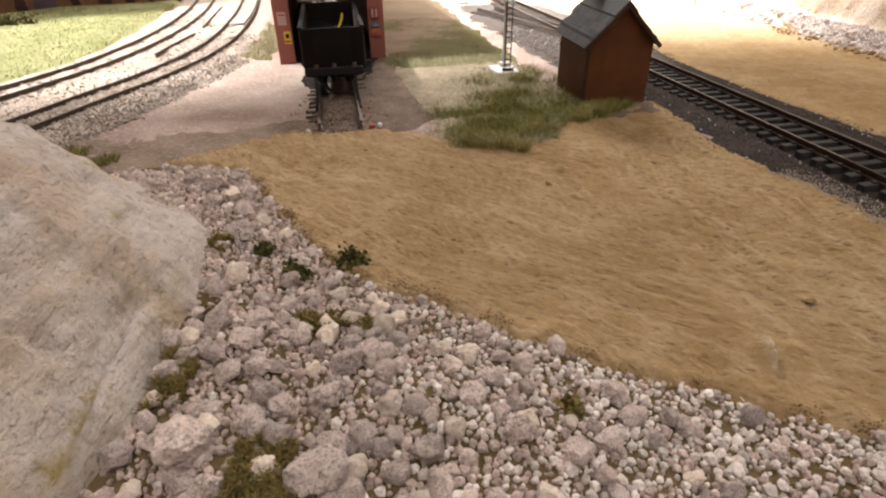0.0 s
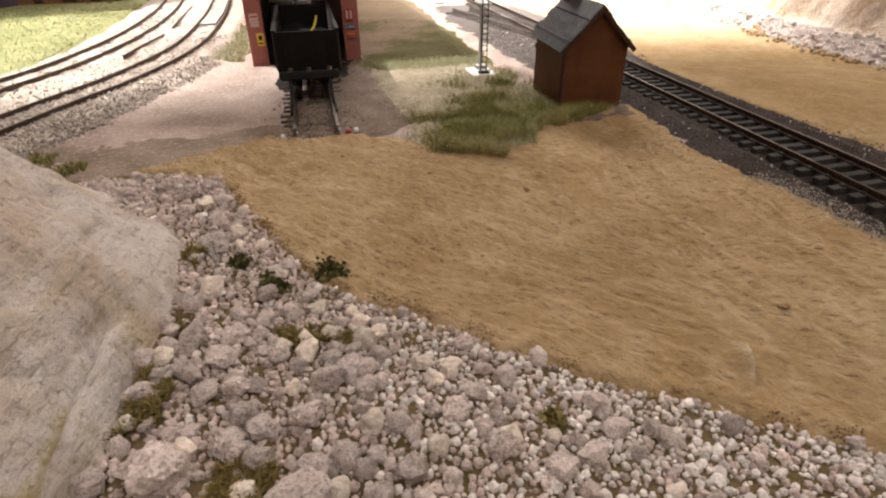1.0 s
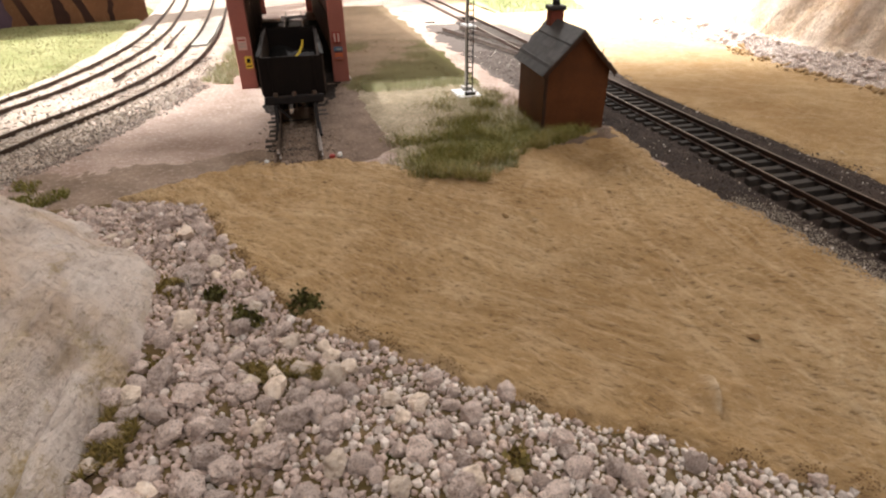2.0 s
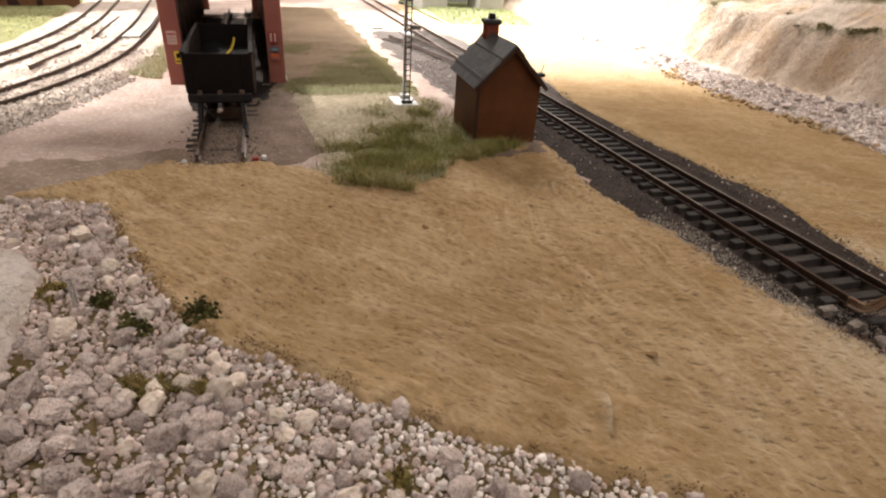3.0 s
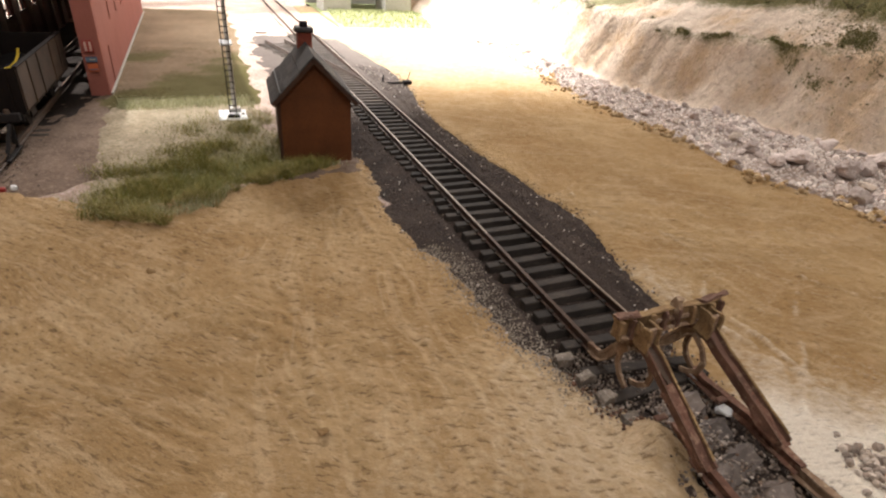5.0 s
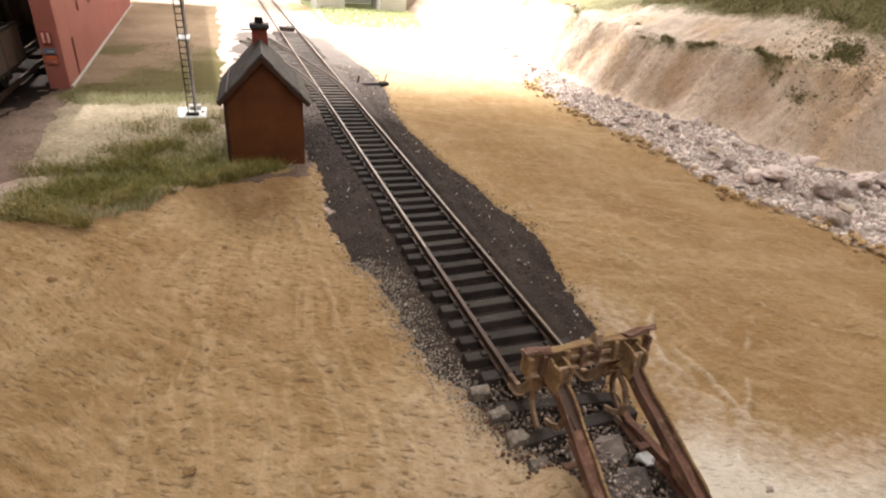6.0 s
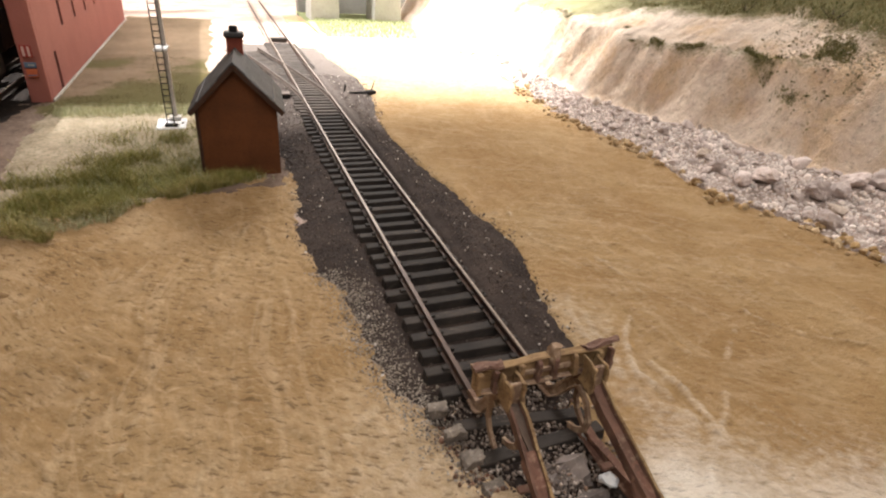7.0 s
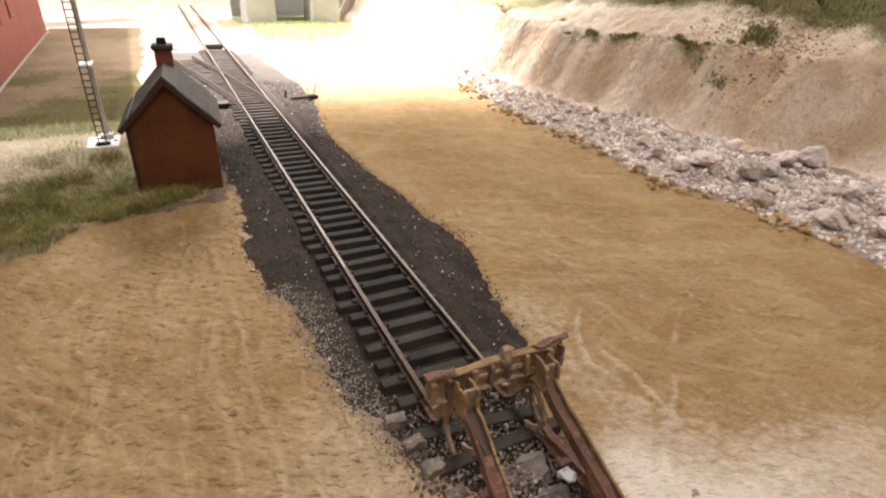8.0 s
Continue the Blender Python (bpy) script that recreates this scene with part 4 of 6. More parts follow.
def rubble_bed_z(x, y):
    d = x - bank_toe(y)
    d0 = np.interp(y, [-10, 2, 9, 12, 17, 22, 28, 60], [7.5, 6.6, 5.6, 4.4, 3.0, 2.1, 1.6, 1.2])
    return bank_z(x, y) + 0.05 - 0.5 * smooth01(0.85, 1.25, (d + 1.2 * fbm(x, y, 0.6, 4, 85)) / d0) + 0.12 * fbm(x, y, 1.6, 4, 86)


sheet("rubble_bed", (14, 26, -9, 48), 0.2, rubble_bed_z, RUBBLE_BED, lambda x, y: x - bank_toe(y) + 0.2, "grey-pink broken stone bed of the cutting foot", category="ground")

# ---- tracks ----
DUST_RAIL = surf("dusty_rail_mat", (92, 80, 73), (74, 64, 58), (112, 100, 92), scale=1.5, fine=8.0, bump=0.3, relief=0.01, rough=0.8)
DUSTY_SLEEPER = surf("dusty_sleeper_mat", (94, 85, 79), (76, 69, 64), (118, 108, 100), scale=2.0, fine=12.0, bump=0.6, relief=0.02, rough=0.9, vary="object", speck=0.6)

def sleeper_mesh(length, material, seed=0):
    """A timber with chipped arrises and slightly uneven ends."""
    bm = boxed(-length / 2, length / 2, -0.15, 0.15, -0.12, 0.2, 0.02)
    for v in bm.verts:
        v.co += Vector((0.06, 0.02, 0.012)) * noise.noise(v.co * 2.3 + Vector((seed * 5.1, seed * 2.7, 0)))
    return mesh_of("sleeper", bm, material)


def chair_mesh(material):
    bm = bmesh.new()
    for s in (-1, 1):
        box(bm, s * 0.87 - 0.21, s * 0.87 - 0.04, -0.085, 0.085, 0.2, 0.275, 0.02)
        box(bm, s * 0.87 + 0.04, s * 0.87 + 0.21, -0.085, 0.085, 0.2, 0.275, 0.02)
    return mesh_of("rail_chair", bm, material)


def lay_rail(track, path, side, material, top_material, dz=0.27, worn_from=-99.0, name="rail"):
    pts = []
    for i, p in enumerate(path):
        d = (path[min(i + 1, len(path) - 1)] - path[max(i - 1, 0)])
        d = Vector((d.x, d.y, 0)).normalized()
        pts.append(Vector((p.x + d.y * side, p.y - d.x * side, p.z + dz)))
    bm = sweep(bmesh.new(), pts, RAIL_SHAPE)
    rail = part(name, bm, material, track)
    bm = bmesh.new()
    sweep(bm, [q + Vector((0, 0, 0.247)) for q in pts if q.y > worn_from], [(-0.022, -0.01), (0.022, -0.01), (0.022, 0.004), (-0.022, 0.004)])
    part("worn_top", bm, top_material, rail, "worn shiny rail top")
    return rail


def track(label, points, pitch, length, rail_mat, top_mat, sleeper_mats, z=0.0, skip=None, chairs=True, start=0.0, sunk=0.07, dull=-99.0):
    tr = thing("track", (0, 0, 0), 0, label, "railway track")
    path = [Vector((p[0], p[1], z)) for p in points]
    for side in (-0.87, 0.87):
        lay_rail(tr, path, side, rail_mat, top_mat, worn_from=dull if side < 0 else -99.0)
    me, ch = [[sleeper_mesh(length, m, k) for k in range(3)] for m in sleeper_mats], chair_mesh(SLEEPER)
    rnd = random.Random(3)
    run, k, i = start, 0, 0
    seg = [(a, b, (b - a).length) for a, b in zip(path, path[1:])]
    dist = 0.0
    for a, b, ln in seg:
        while run <= dist + ln:
            p, d = a.lerp(b, (run - dist) / ln), (b - a).normalized()
            if not (skip and skip(p)):
                ob = new("sleeper", me[0 if len(me) == 1 or p.y + rnd.uniform(-2, 2) < 22.5 else 1][rnd.randrange(3)])
                ob.parent = tr
                ang = math.degrees(math.atan2(d.y, d.x)) - 90 + rnd.uniform(-2.4, 2.4)
                ob.matrix_local = pose(p.x * S + rnd.uniform(-0.09, 0.09) * S, (p.y + rnd.uniform(-0.03, 0.03)) * S, (z + sunk + rnd.uniform(-0.012, 0.012)) * S, 0, 0, ang)
                if chairs and p.y < 24:
                    c = new("rail_chair", ch)
                    c.parent = ob
            run += pitch
        dist += ln
    return tr


straight = [(0, y) for y in np.linspace(-0.9, 95, 64)]
siding = track("straight siding of rusty rail on dark wooden sleepers", straight, 0.708, 3.0, RAIL, RAIL_TOP, [SLEEPER, DUSTY_SLEEPER], 0.0, lambda p: p.y > 49, True, 0.33, dull=5.0)
diverging = curve([(0.0, 26.0), (-0.3, 29.0), (-0.9, 32.5), (-1.6, 36.5), (-2.5, 41.0), (-3.2, 44.5)], 8)
turnout = track("diverging turnout track on closely spaced sleepers", [(p.x, p.y) for p in [Vector((*q, 0)) if len(q) == 2 else q for q in diverging]], 0.708, 3.0,
                DUST_RAIL, DUST_RAIL, [DUSTY_SLEEPER], 0.006, lambda p: p.y > 47 or p.y < 34, False, 0.2, 0.0)
for pts, lab in ((MAIN_NEAR, "curved main line of dark rail in pale ballast"), (MAIN_FAR, "curved outer main line of dark rail")):
    track(lab, [(p.x, p.y) for p in curve([(*q, 0) for q in pts], 6)], 0.75, 3.2, DARK_RAIL, DARK_RAIL, [SLEEPER], -0.02, lambda p: p.y > 62 or p.y < 8, False)
shed_path = [(-17.75 - 0.035 * (y - 15.0) * 0, y) for y in np.linspace(13.3, 62, 12)]
track("short goods spur of rusty rail that ends in sand", shed_path, 0.75, 3.0, DARK_RAIL, DARK_RAIL, [SLEEPER], -0.06, None, False, 0.2, -0.115)

# half-buried rail lengths between the main lines
for a, b in (((-29.3, 30.9), (-28.2, 38.4)), ((-28.1, 41.4), (-28.4, 53.8))):
    bm = sweep(bmesh.new(), [(*a, 0.12), ((a[0] + b[0]) / 2, (a[1] + b[1]) / 2, 0.14), (*b, 0.12)], RAIL_SHAPE)
    tagged(part("loose_rail", bm, RAIL), "spare length of rusty rail half buried in ballast", "rail")
bm = sweep(bmesh.new(), [(-25.5, 42.0, 0.32), (-25.45, 48.0, 0.32), (-25.9, 58.0, 0.32)], [(-0.62, -0.1), (0.62, -0.1), (0.62, 0.1), (-0.62, 0.1)])
tagged(part("crossing_board", bm, CONCRETE), "pale crossing board laid between the main line rails", "board")
# board crossing and point gear on the siding
tagged(part("crossing_board", boxed(-0.75, 0.75, 50.6, 51.6, 0.1, 0.5, 0.03), SLEEPER), "dark wooden board laid between the rails", "board")
tagged(part("crossing_board", boxed(-4.3, -3.2, 51.2, 51.6, -0.1, 0.1, 0.03), SLEEPER), "dark wooden board lying on pale ground", "board")
lever = thing("point_lever", (2.0, 28.2, 0.12), 8, "rusty point lever with tie bar beside the turnout", "point lever")
part("tie_bar", boxed(-1.2, 2.0, -0.06, 0.06, 0.0, 0.14, 0.02), IRON, lever)
part("stand", boxed(1.7, 2.3, -0.25, 0.25, -0.05, 0.2, 0.04), IRON, lever)
part("handle", tube(bmesh.new(), (2.0, 0, 0.1), (2.3, 0.1, 0.8), 0.03), IRON, lever)
part("catch", tube(bmesh.new(), (0.1, 0, 0.1), (0.2, 0, 0.65), 0.06), IRON, lever)
box_ = thing("point_motor", (-2.0, 27.3, 0.05), 4, "small black point motor box beside the rails", "point motor")
part("case", boxed(-0.45, 0.45, -0.3, 0.3, 0, 0.35, 0.05), IRON, box_)
part("lid", boxed(-0.5, 0.5, -0.34, 0.34, 0.35, 0.42, 0.02), DARK_RAIL, box_)


# ---- rusty buffer stop at the end of the siding ----
def worn(bm, amount=0.03, cuts=3):
    """Roughens a clean shape: knocked edges and an uneven skin."""
    bmesh.ops.subdivide_edges(bm, edges=[e for e in bm.edges if e.calc_length() > 0.12], cuts=cuts, use_grid_fill=True)
    for v in bm.verts:
        p = v.co * 3.7
        v.co += amount * Vector((noise.noise(p), noise.noise(p + Vector((7, 3, 1))), noise.noise(p + Vector((2, 9, 5))))) + amount * 0.6 * noise.noise_vector(v.co * 11.0)
    return bm


def buffer_stop():
    st = thing("buffer_stop", (0, 0, 0), 0, "rusty rail-built buffer stop with a tan timber beam", "buffer stop")
    # a rail laid on its side: foot on one flank, head on the other, the web sunk between them
    trough = [(-0.14, -0.04), (0.13, -0.04), (0.13, 0.18), (0.085, 0.18), (0.07, 0.1), (-0.07, 0.09), (-0.09, 0.22), (-0.14, 0.22)]
    strap = [(-0.06, -0.035), (0.06, -0.035), (0.06, 0.035), (-0.06, 0.035)]
    for s in (-1, 1):
        x = s * 0.87
        bm = sweep(bmesh.new(), [(x, -0.85, 0.27), (x, -1.15, 0.28), (x, -1.4, 0.36), (x, -1.62, 0.6), (x, -1.85, 0.95), (x, -2.05, 1.22), (x, -2.28, 1.42), (x, -2.5, 1.5)], RAIL_SHAPE)
        part("bent_rail", worn(bm, 0.03, 1), PALE_RUST, st, "pale rusty bent running rail")
        bm = sweep(bmesh.new(), [(x, -1.98, 1.5), (x, -2.2, 1.63), (x, -2.45, 1.62), (x, -2.7, 1.52), (x, -3.0, 1.37), (x + s * 0.07 - 0.02, -4.0, 0.9), (x + s * 0.12 - 0.04, -4.85, 0.5)], trough)
        leg = part("raking_rail", worn(bm, 0.025, 2), RUST, st)
        line = [(x, -2.3, 1.64), (x, -2.5, 1.62), (x, -2.75, 1.51), (x, -3.0, 1.38), (x + s * 0.07 - 0.02, -4.0, 0.91), (x + s * 0.12 - 0.04, -4.75, 0.56)]
        part("wear_strip", worn(sweep(bmesh.new(), line, [(-0.145, 0.22), (-0.085, 0.22), (-0.09, 0.25), (-0.14, 0.245)]), 0.015, 2), TIMBER, leg, "bare tan edge")
        part("web", worn(sweep(bmesh.new(), line[1:5 if s > 0 else 4] + ([] if s > 0 else [(x + 0.03, -3.5, 1.16)]), [(-0.075, 0.1), (0.075, 0.1), (0.07, 0.135), (-0.075, 0.125)]), 0.02, 2), RUST if s > 0 else DARK_RAIL, leg)
        bm = sweep(bmesh.new(), [(x, -3.4, 1.36), (x - 0.06, -3.9, 1.12), (x - 0.1, -4.4, 0.88), (x - 0.14, -4.9, 0.6)] if s < 0 else [(x + 0.06, -3.9, 1.1), (x + 0.09, -4.4, 0.86), (x + 0.12, -4.95, 0.56)], [(-0.14, -0.2), (0.16, -0.2), (0.14, 0.0), (-0.11, 0.02)])
        part("foot_plate", worn(bm, 0.06, 3), RED_RUST, leg, "reddish rusty foot plate")
        if s > 0:
            for px, py in ((0.82, -3.62), (1.02, -2.5)):
                bm = bmesh.new()
                bmesh.ops.create_icosphere(bm, subdivisions=2, radius=0.15, matrix=Matrix.Translation((px, py, 0.3)) @ Matrix.Diagonal((1.1, 0.9, 0.7, 1)))
                part("paint_dab", worn(bm, 0.09, 1), WHITE, st, "splash of white paint")
            part("base_rail", worn(sweep(bmesh.new(), [(1.0, -2.4, 0.3), (0.98, -3.2, 0.26), (1.12, -4.0, 0.22), (1.12, -5.3, 0.14)], [(a * 1.5, b) for a, b in RAIL_SHAPE]), 0.04, 1), RED_RUST, st)
        run = [(-0.5, -3.5, 0.02), (-0.68, -4.6, 0.06), (-0.7, -5.3, 0.04), (-0.66, -6.3, 0.0)] if s < 0 else [(1.12, -5.2, 0.06), (1.15, -5.7, 0.05), (1.24, -6.6, 0.02)]
        part("ground_rail", worn(sweep(bmesh.new(), run, [(p * 1.5, q) for p, q in RAIL_SHAPE]), 0.03, 1), RED_RUST if s < 0 else PALE_RUST, st, "dusty half-buried rail")
        for dx, pts in ((-0.13, [(-2.3, 1.5), (-2.62, 1.3), (-2.78, 1.0), (-2.72, 0.72), (-2.5, 0.52), (-2.25, 0.42)]), (0.13, [(-2.2, 1.4), (-2.0, 1.15), (-1.98, 0.85), (-2.12, 0.6), (-2.4, 0.42)])):
            part("curved_strap", sweep(bmesh.new(), [(x + s * dx, y, z) for y, z in pts], strap, (1, 0, 0)), PALE_RUST, st)
        b = part("beam_bracket", worn(boxed(x - 0.17, x - 0.11, -2.68, -2.25, 1.62, 2.2, 0.015), 0.05), TIMBER, st)
        part("bracket_flange", worn(boxed(x + 0.11, x + 0.17, -2.68, -2.25, 1.62, 2.2, 0.015), 0.05), TIMBER, b)
        part("bracket_web", boxed(x - 0.11, x + 0.11, -2.6, -2.52, 1.64, 2.16, 0.015), PALE_RUST, b)
        part("bolt_plate", boxed(x - 0.16, x + 0.16, -3.5, -3.35, 0.42, 0.5, 0.02), RUST, st)
    part("beam", worn(boxed(-1.5, 1.46, -2.16, -2.04, 1.77, 2.24, 0.02), 0.03, 5), TIMBER, st)
    part("top_flange", worn(boxed(-1.5, 1.46, -2.2, -2.04, 2.22, 2.27, 0.02), 0.05, 6), TIMBER, st)
    part("lower_flange", worn(boxed(-1.45, 1.42, -2.27, -1.96, 1.73, 1.8, 0.02), 0.04, 6), PALE_RUST, st)
    part("middle_board", boxed(-0.62, 0.62, -2.22, -2.16, 1.95, 2.05, 0.01), PALE_RUST, st)
    for x in (-1.42, -1.12, -0.6, -0.22, 0.12, 0.55, 1.1, 1.36):
        part("stiffener", worn(boxed(x - 0.045, x + 0.045, -2.3, -2.14, 1.77, 2.24, 0.015), 0.04), RUST if x in (-0.22, 0.12, 1.36, -1.12) else TIMBER, st)
    for x0, x1, lift in ((-1.52, -0.98, 0.0), (0.78, 1.54, 0.08)):
        bm = sweep(bmesh.new(), [(x0, -2.12, 2.31), ((x0 + x1) / 2, -2.12, 2.31 + lift * 0.2), (x1, -2.12, 2.31 + lift)], [(-0.08, -0.02), (0.11, -0.02), (0.09, 0.03), (-0.06, 0.02)])
        part("cap_plate", worn(bm, 0.06, 3), RUST, st)
    part("lamp_bracket", worn(tube(bmesh.new(), (0.14, -2.15, 2.1), (0.13, -2.12, 2.5), 0.13, 0.1), 0.09, 2), PALE_RUST, st)
    pale = sleeper_mesh(2.9, SLEEPER)
    slab = mesh_of("slab", worn(boxed(-0.58, 0.6, -0.3, 0.3, -0.1, 0.18, 0.03), 0.13, 3), surf("slab_mat", (118, 107, 101), (88, 79, 75), (158, 147, 139), scale=1.4, fine=7.0, bump=0.6, relief=0.03, rough=0.85, vary="object"))
    for k, (y, x) in enumerate(((-0.92, -1.6), (-1.65, -1.5), (-2.35, -1.42), (-3.1, -1.3))):
        bm = boxed(-0.22, 0.2, -0.14, 0.14, 0.0, 0.2, 0.015)
        bmesh.ops.subdivide_edges(bm, edges=bm.edges[:], cuts=2, use_grid_fill=True)
        for v in bm.verts:
            v.co += 0.07 * Vector((noise.noise(v.co * 7 + Vector((k, 0, 0))), noise.noise(v.co * 4 + Vector((0, k, 3))), noise.noise(v.co * 5 + Vector((k, 5, 0)))))
        e = part("sleeper_end", bm, CAST_SLEEPER, st, "pale chipped sleeper end")
        e.matrix_local = pose(x * S, y * S, 0.1 * S, 0, 4 * k - 6, 7 * k - 10)
    rnd = random.Random(9)
    for y in (-1.65, -2.35, -3.1, -3.9, -4.7, -5.5):
        sl = new("sleeper", pale if y > -2.5 else slab)
        sl.parent = st
        sl.matrix_local = pose(rnd.uniform(-0.08, 0.08) * S, y * S, (0.0 if y > -2.5 else -0.03) * S, 0, rnd.uniform(-3, 3), rnd.uniform(-12, 12))


buffer_stop()


def black_stop():
    st = thing("buffer_stop", (-17.75, 17.8, 0), 0, "black rail-built buffer stop in front of the coal wagon", "buffer stop")
    part("beam", boxed(-1.38, 1.36, -0.16, 0.16, 1.38, 1.72, 0.03), IRON, st)
    for s in (-1, 1):
        x = 0.93 * s
        part("post", boxed(x - 0.09, x + 0.09, -0.08, 0.1, 0.1, 1.38, 0.02), IRON, st)
        bm = sweep(bmesh.new(), [(x, 0.0, 1.35), (x, -0.7, 0.85), (x, -1.5, 0.3)], [(-0.07, -0.05), (0.07, -0.05), (0.07, 0.05), (-0.07, 0.05)])
        part("brace", bm, IRON, st)
        part("foot", boxed(x - 0.14, x + 0.14, -1.75, 0.3, 0.18, 0.3, 0.02), IRON, st)
    for x in (-0.85, 0.0, 0.95):
        part("bolt", tube(bmesh.new(), (x, 0, 1.72), (x, 0, 1.88), 0.12, 0.1), DARK_RAIL, st)
    bm = sweep(bmesh.new(), [(-0.9, 0.0, 1.3), (-0.3, 0.02, 0.6)], [(-0.05, -0.05), (0.05, -0.05), (0.05, 0.05), (-0.05, 0.05)], (0, 1, 0))
    part("diagonal", bm, IRON, st)


black_stop()


def wagon():
    w = thing("coal_wagon", (-17.72, 18.35, 0.45), 0, "dark steel mineral wagon with rusty sides, standing in the shed", "wagon")
    L, hw, z0, z1 = 9.4, 1.46, 1.15, 2.95
    part("floor", boxed(-hw, hw, 0.0, L, z0 - 0.1, z0 + 0.08), WAGON, w)
    part("end_panel", boxed(-hw, hw, 0.0, 0.1, z0 + 0.05, z1, 0.015), WAGON, w)
    part("end_panel", boxed(-hw, hw, L - 0.1, L, z0 + 0.05, z1, 0.015), WAGON, w)
    for s in (-1, 1):
        part("side_panel", boxed(s * hw - 0.07, s * hw + 0.07, 0.1, L - 0.1, z0 + 0.05, z1, 0.015), WAGON_SIDE, w, "rust-brown steel side")
        part("top_rim", boxed(s * hw - 0.1, s * hw + 0.1, 0.0, L, z1, z1 + 0.07, 0.015), WAGON, w)
        for y in (1.6, 3.4, 6.0, 7.8):
            part("side_rib", boxed(s * (hw + 0.09) - 0.03, s * (hw + 0.09) + 0.03, y, y + 0.1, z0, z1, 0.01), WAGON_SIDE, w)
        part("sole_bar", boxed(s * 1.1 - 0.08, s * 1.1 + 0.08, 0.1, L - 0.1, z0 - 0.4, z0 - 0.1, 0.02), IRON, w)
        for y in (2.2, 7.2):
            wheel = part("wheel", tube(bmesh.new(), (s * 0.83 - 0.1, y, 0.62), (s * 0.83 + 0.1, y, 0.62), 0.6, seg=24), IRON, w)
            part("hub", tube(bmesh.new(), (s * 0.83 - 0.14, y, 0.62), (s * 0.83 + 0.14, y, 0.62), 0.16, seg=12), DARK_RAIL, wheel)
            part("axle_guard", boxed(s * 1.12 - 0.04, s * 1.12 + 0.04, y - 0.45, y + 0.45, 0.45, z0 - 0.1, 0.02), IRON, w)
        part("buffer_head", tube(bmesh.new(), (s * 0.95, -0.02, 0.95), (s * 0.95, -0.25, 0.95), 0.16, 0.22, 12), IRON, w)
    for y in (2.2, 7.2):
        part("axle", tube(bmesh.new(), (-0.8, y, 0.62), (0.8, y, 0.62), 0.1), DARK_RAIL, w)
    part("headstock", boxed(-1.3, 1.3, -0.02, 0.16, z0 - 0.42, z0 - 0.02, 0.02), IRON, w)
    hook = part("coupling_hook", tube(bmesh.new(), (0, -0.02, 0.95), (0, -0.32, 0.9), 0.05), DARK_RAIL, w)
    part("coupling_link", tube(bmesh.new(), (0, -0.3, 0.9), (0, -0.34, 0.5), 0.035), DARK_RAIL, hook)
    for x in (-1.05, 1.05):
        part("end_rib", boxed(x - 0.06, x + 0.06, -0.07, 0.0, z0 + 0.05, z1 - 0.05, 0.01), WAGON, w)


wagon()
# load: a bent yellow strip and pale scrap on the wagon floor
bm = sweep(bmesh.new(), [(-18.3, 22.3, 2.42), (-17.9, 22.4, 2.5), (-17.5, 22.5, 2.62), (-17.25, 22.6, 2.85), (-17.1, 22.7, 3.15), (-17.05, 22.75, 3.42)],
           [(-0.05, -0.04), (0.05, -0.04), (0.05, 0.04), (-0.05, 0.04)], (0, 1, 0))
tagged(part("yellow_strip", bm, YELLOW), "bent yellow strip standing in the wagon load", "strip")
LOADS = [(-18.3, 22.3), (-18.05, 22.6), (-17.8, 22.3), (-18.15, 22.9), (-18.45, 22.7)]
bm = boxed(-19.05, -16.4, 18.6, 27.4, 1.7, 2.25, 0.1)
bmesh.ops.subdivide_edges(bm, edges=bm.edges[:], cuts=8, use_grid_fill=True)
for v in bm.verts:
    if v.co.z > 2.0:
        v.co.z += 0.3 * noise.noise(v.co * 0.9) + 0.12 * noise.noise(v.co * 3.0)
tagged(part("coal_load", bm, COAL), "black coal load filling the wagon floor", "coal")


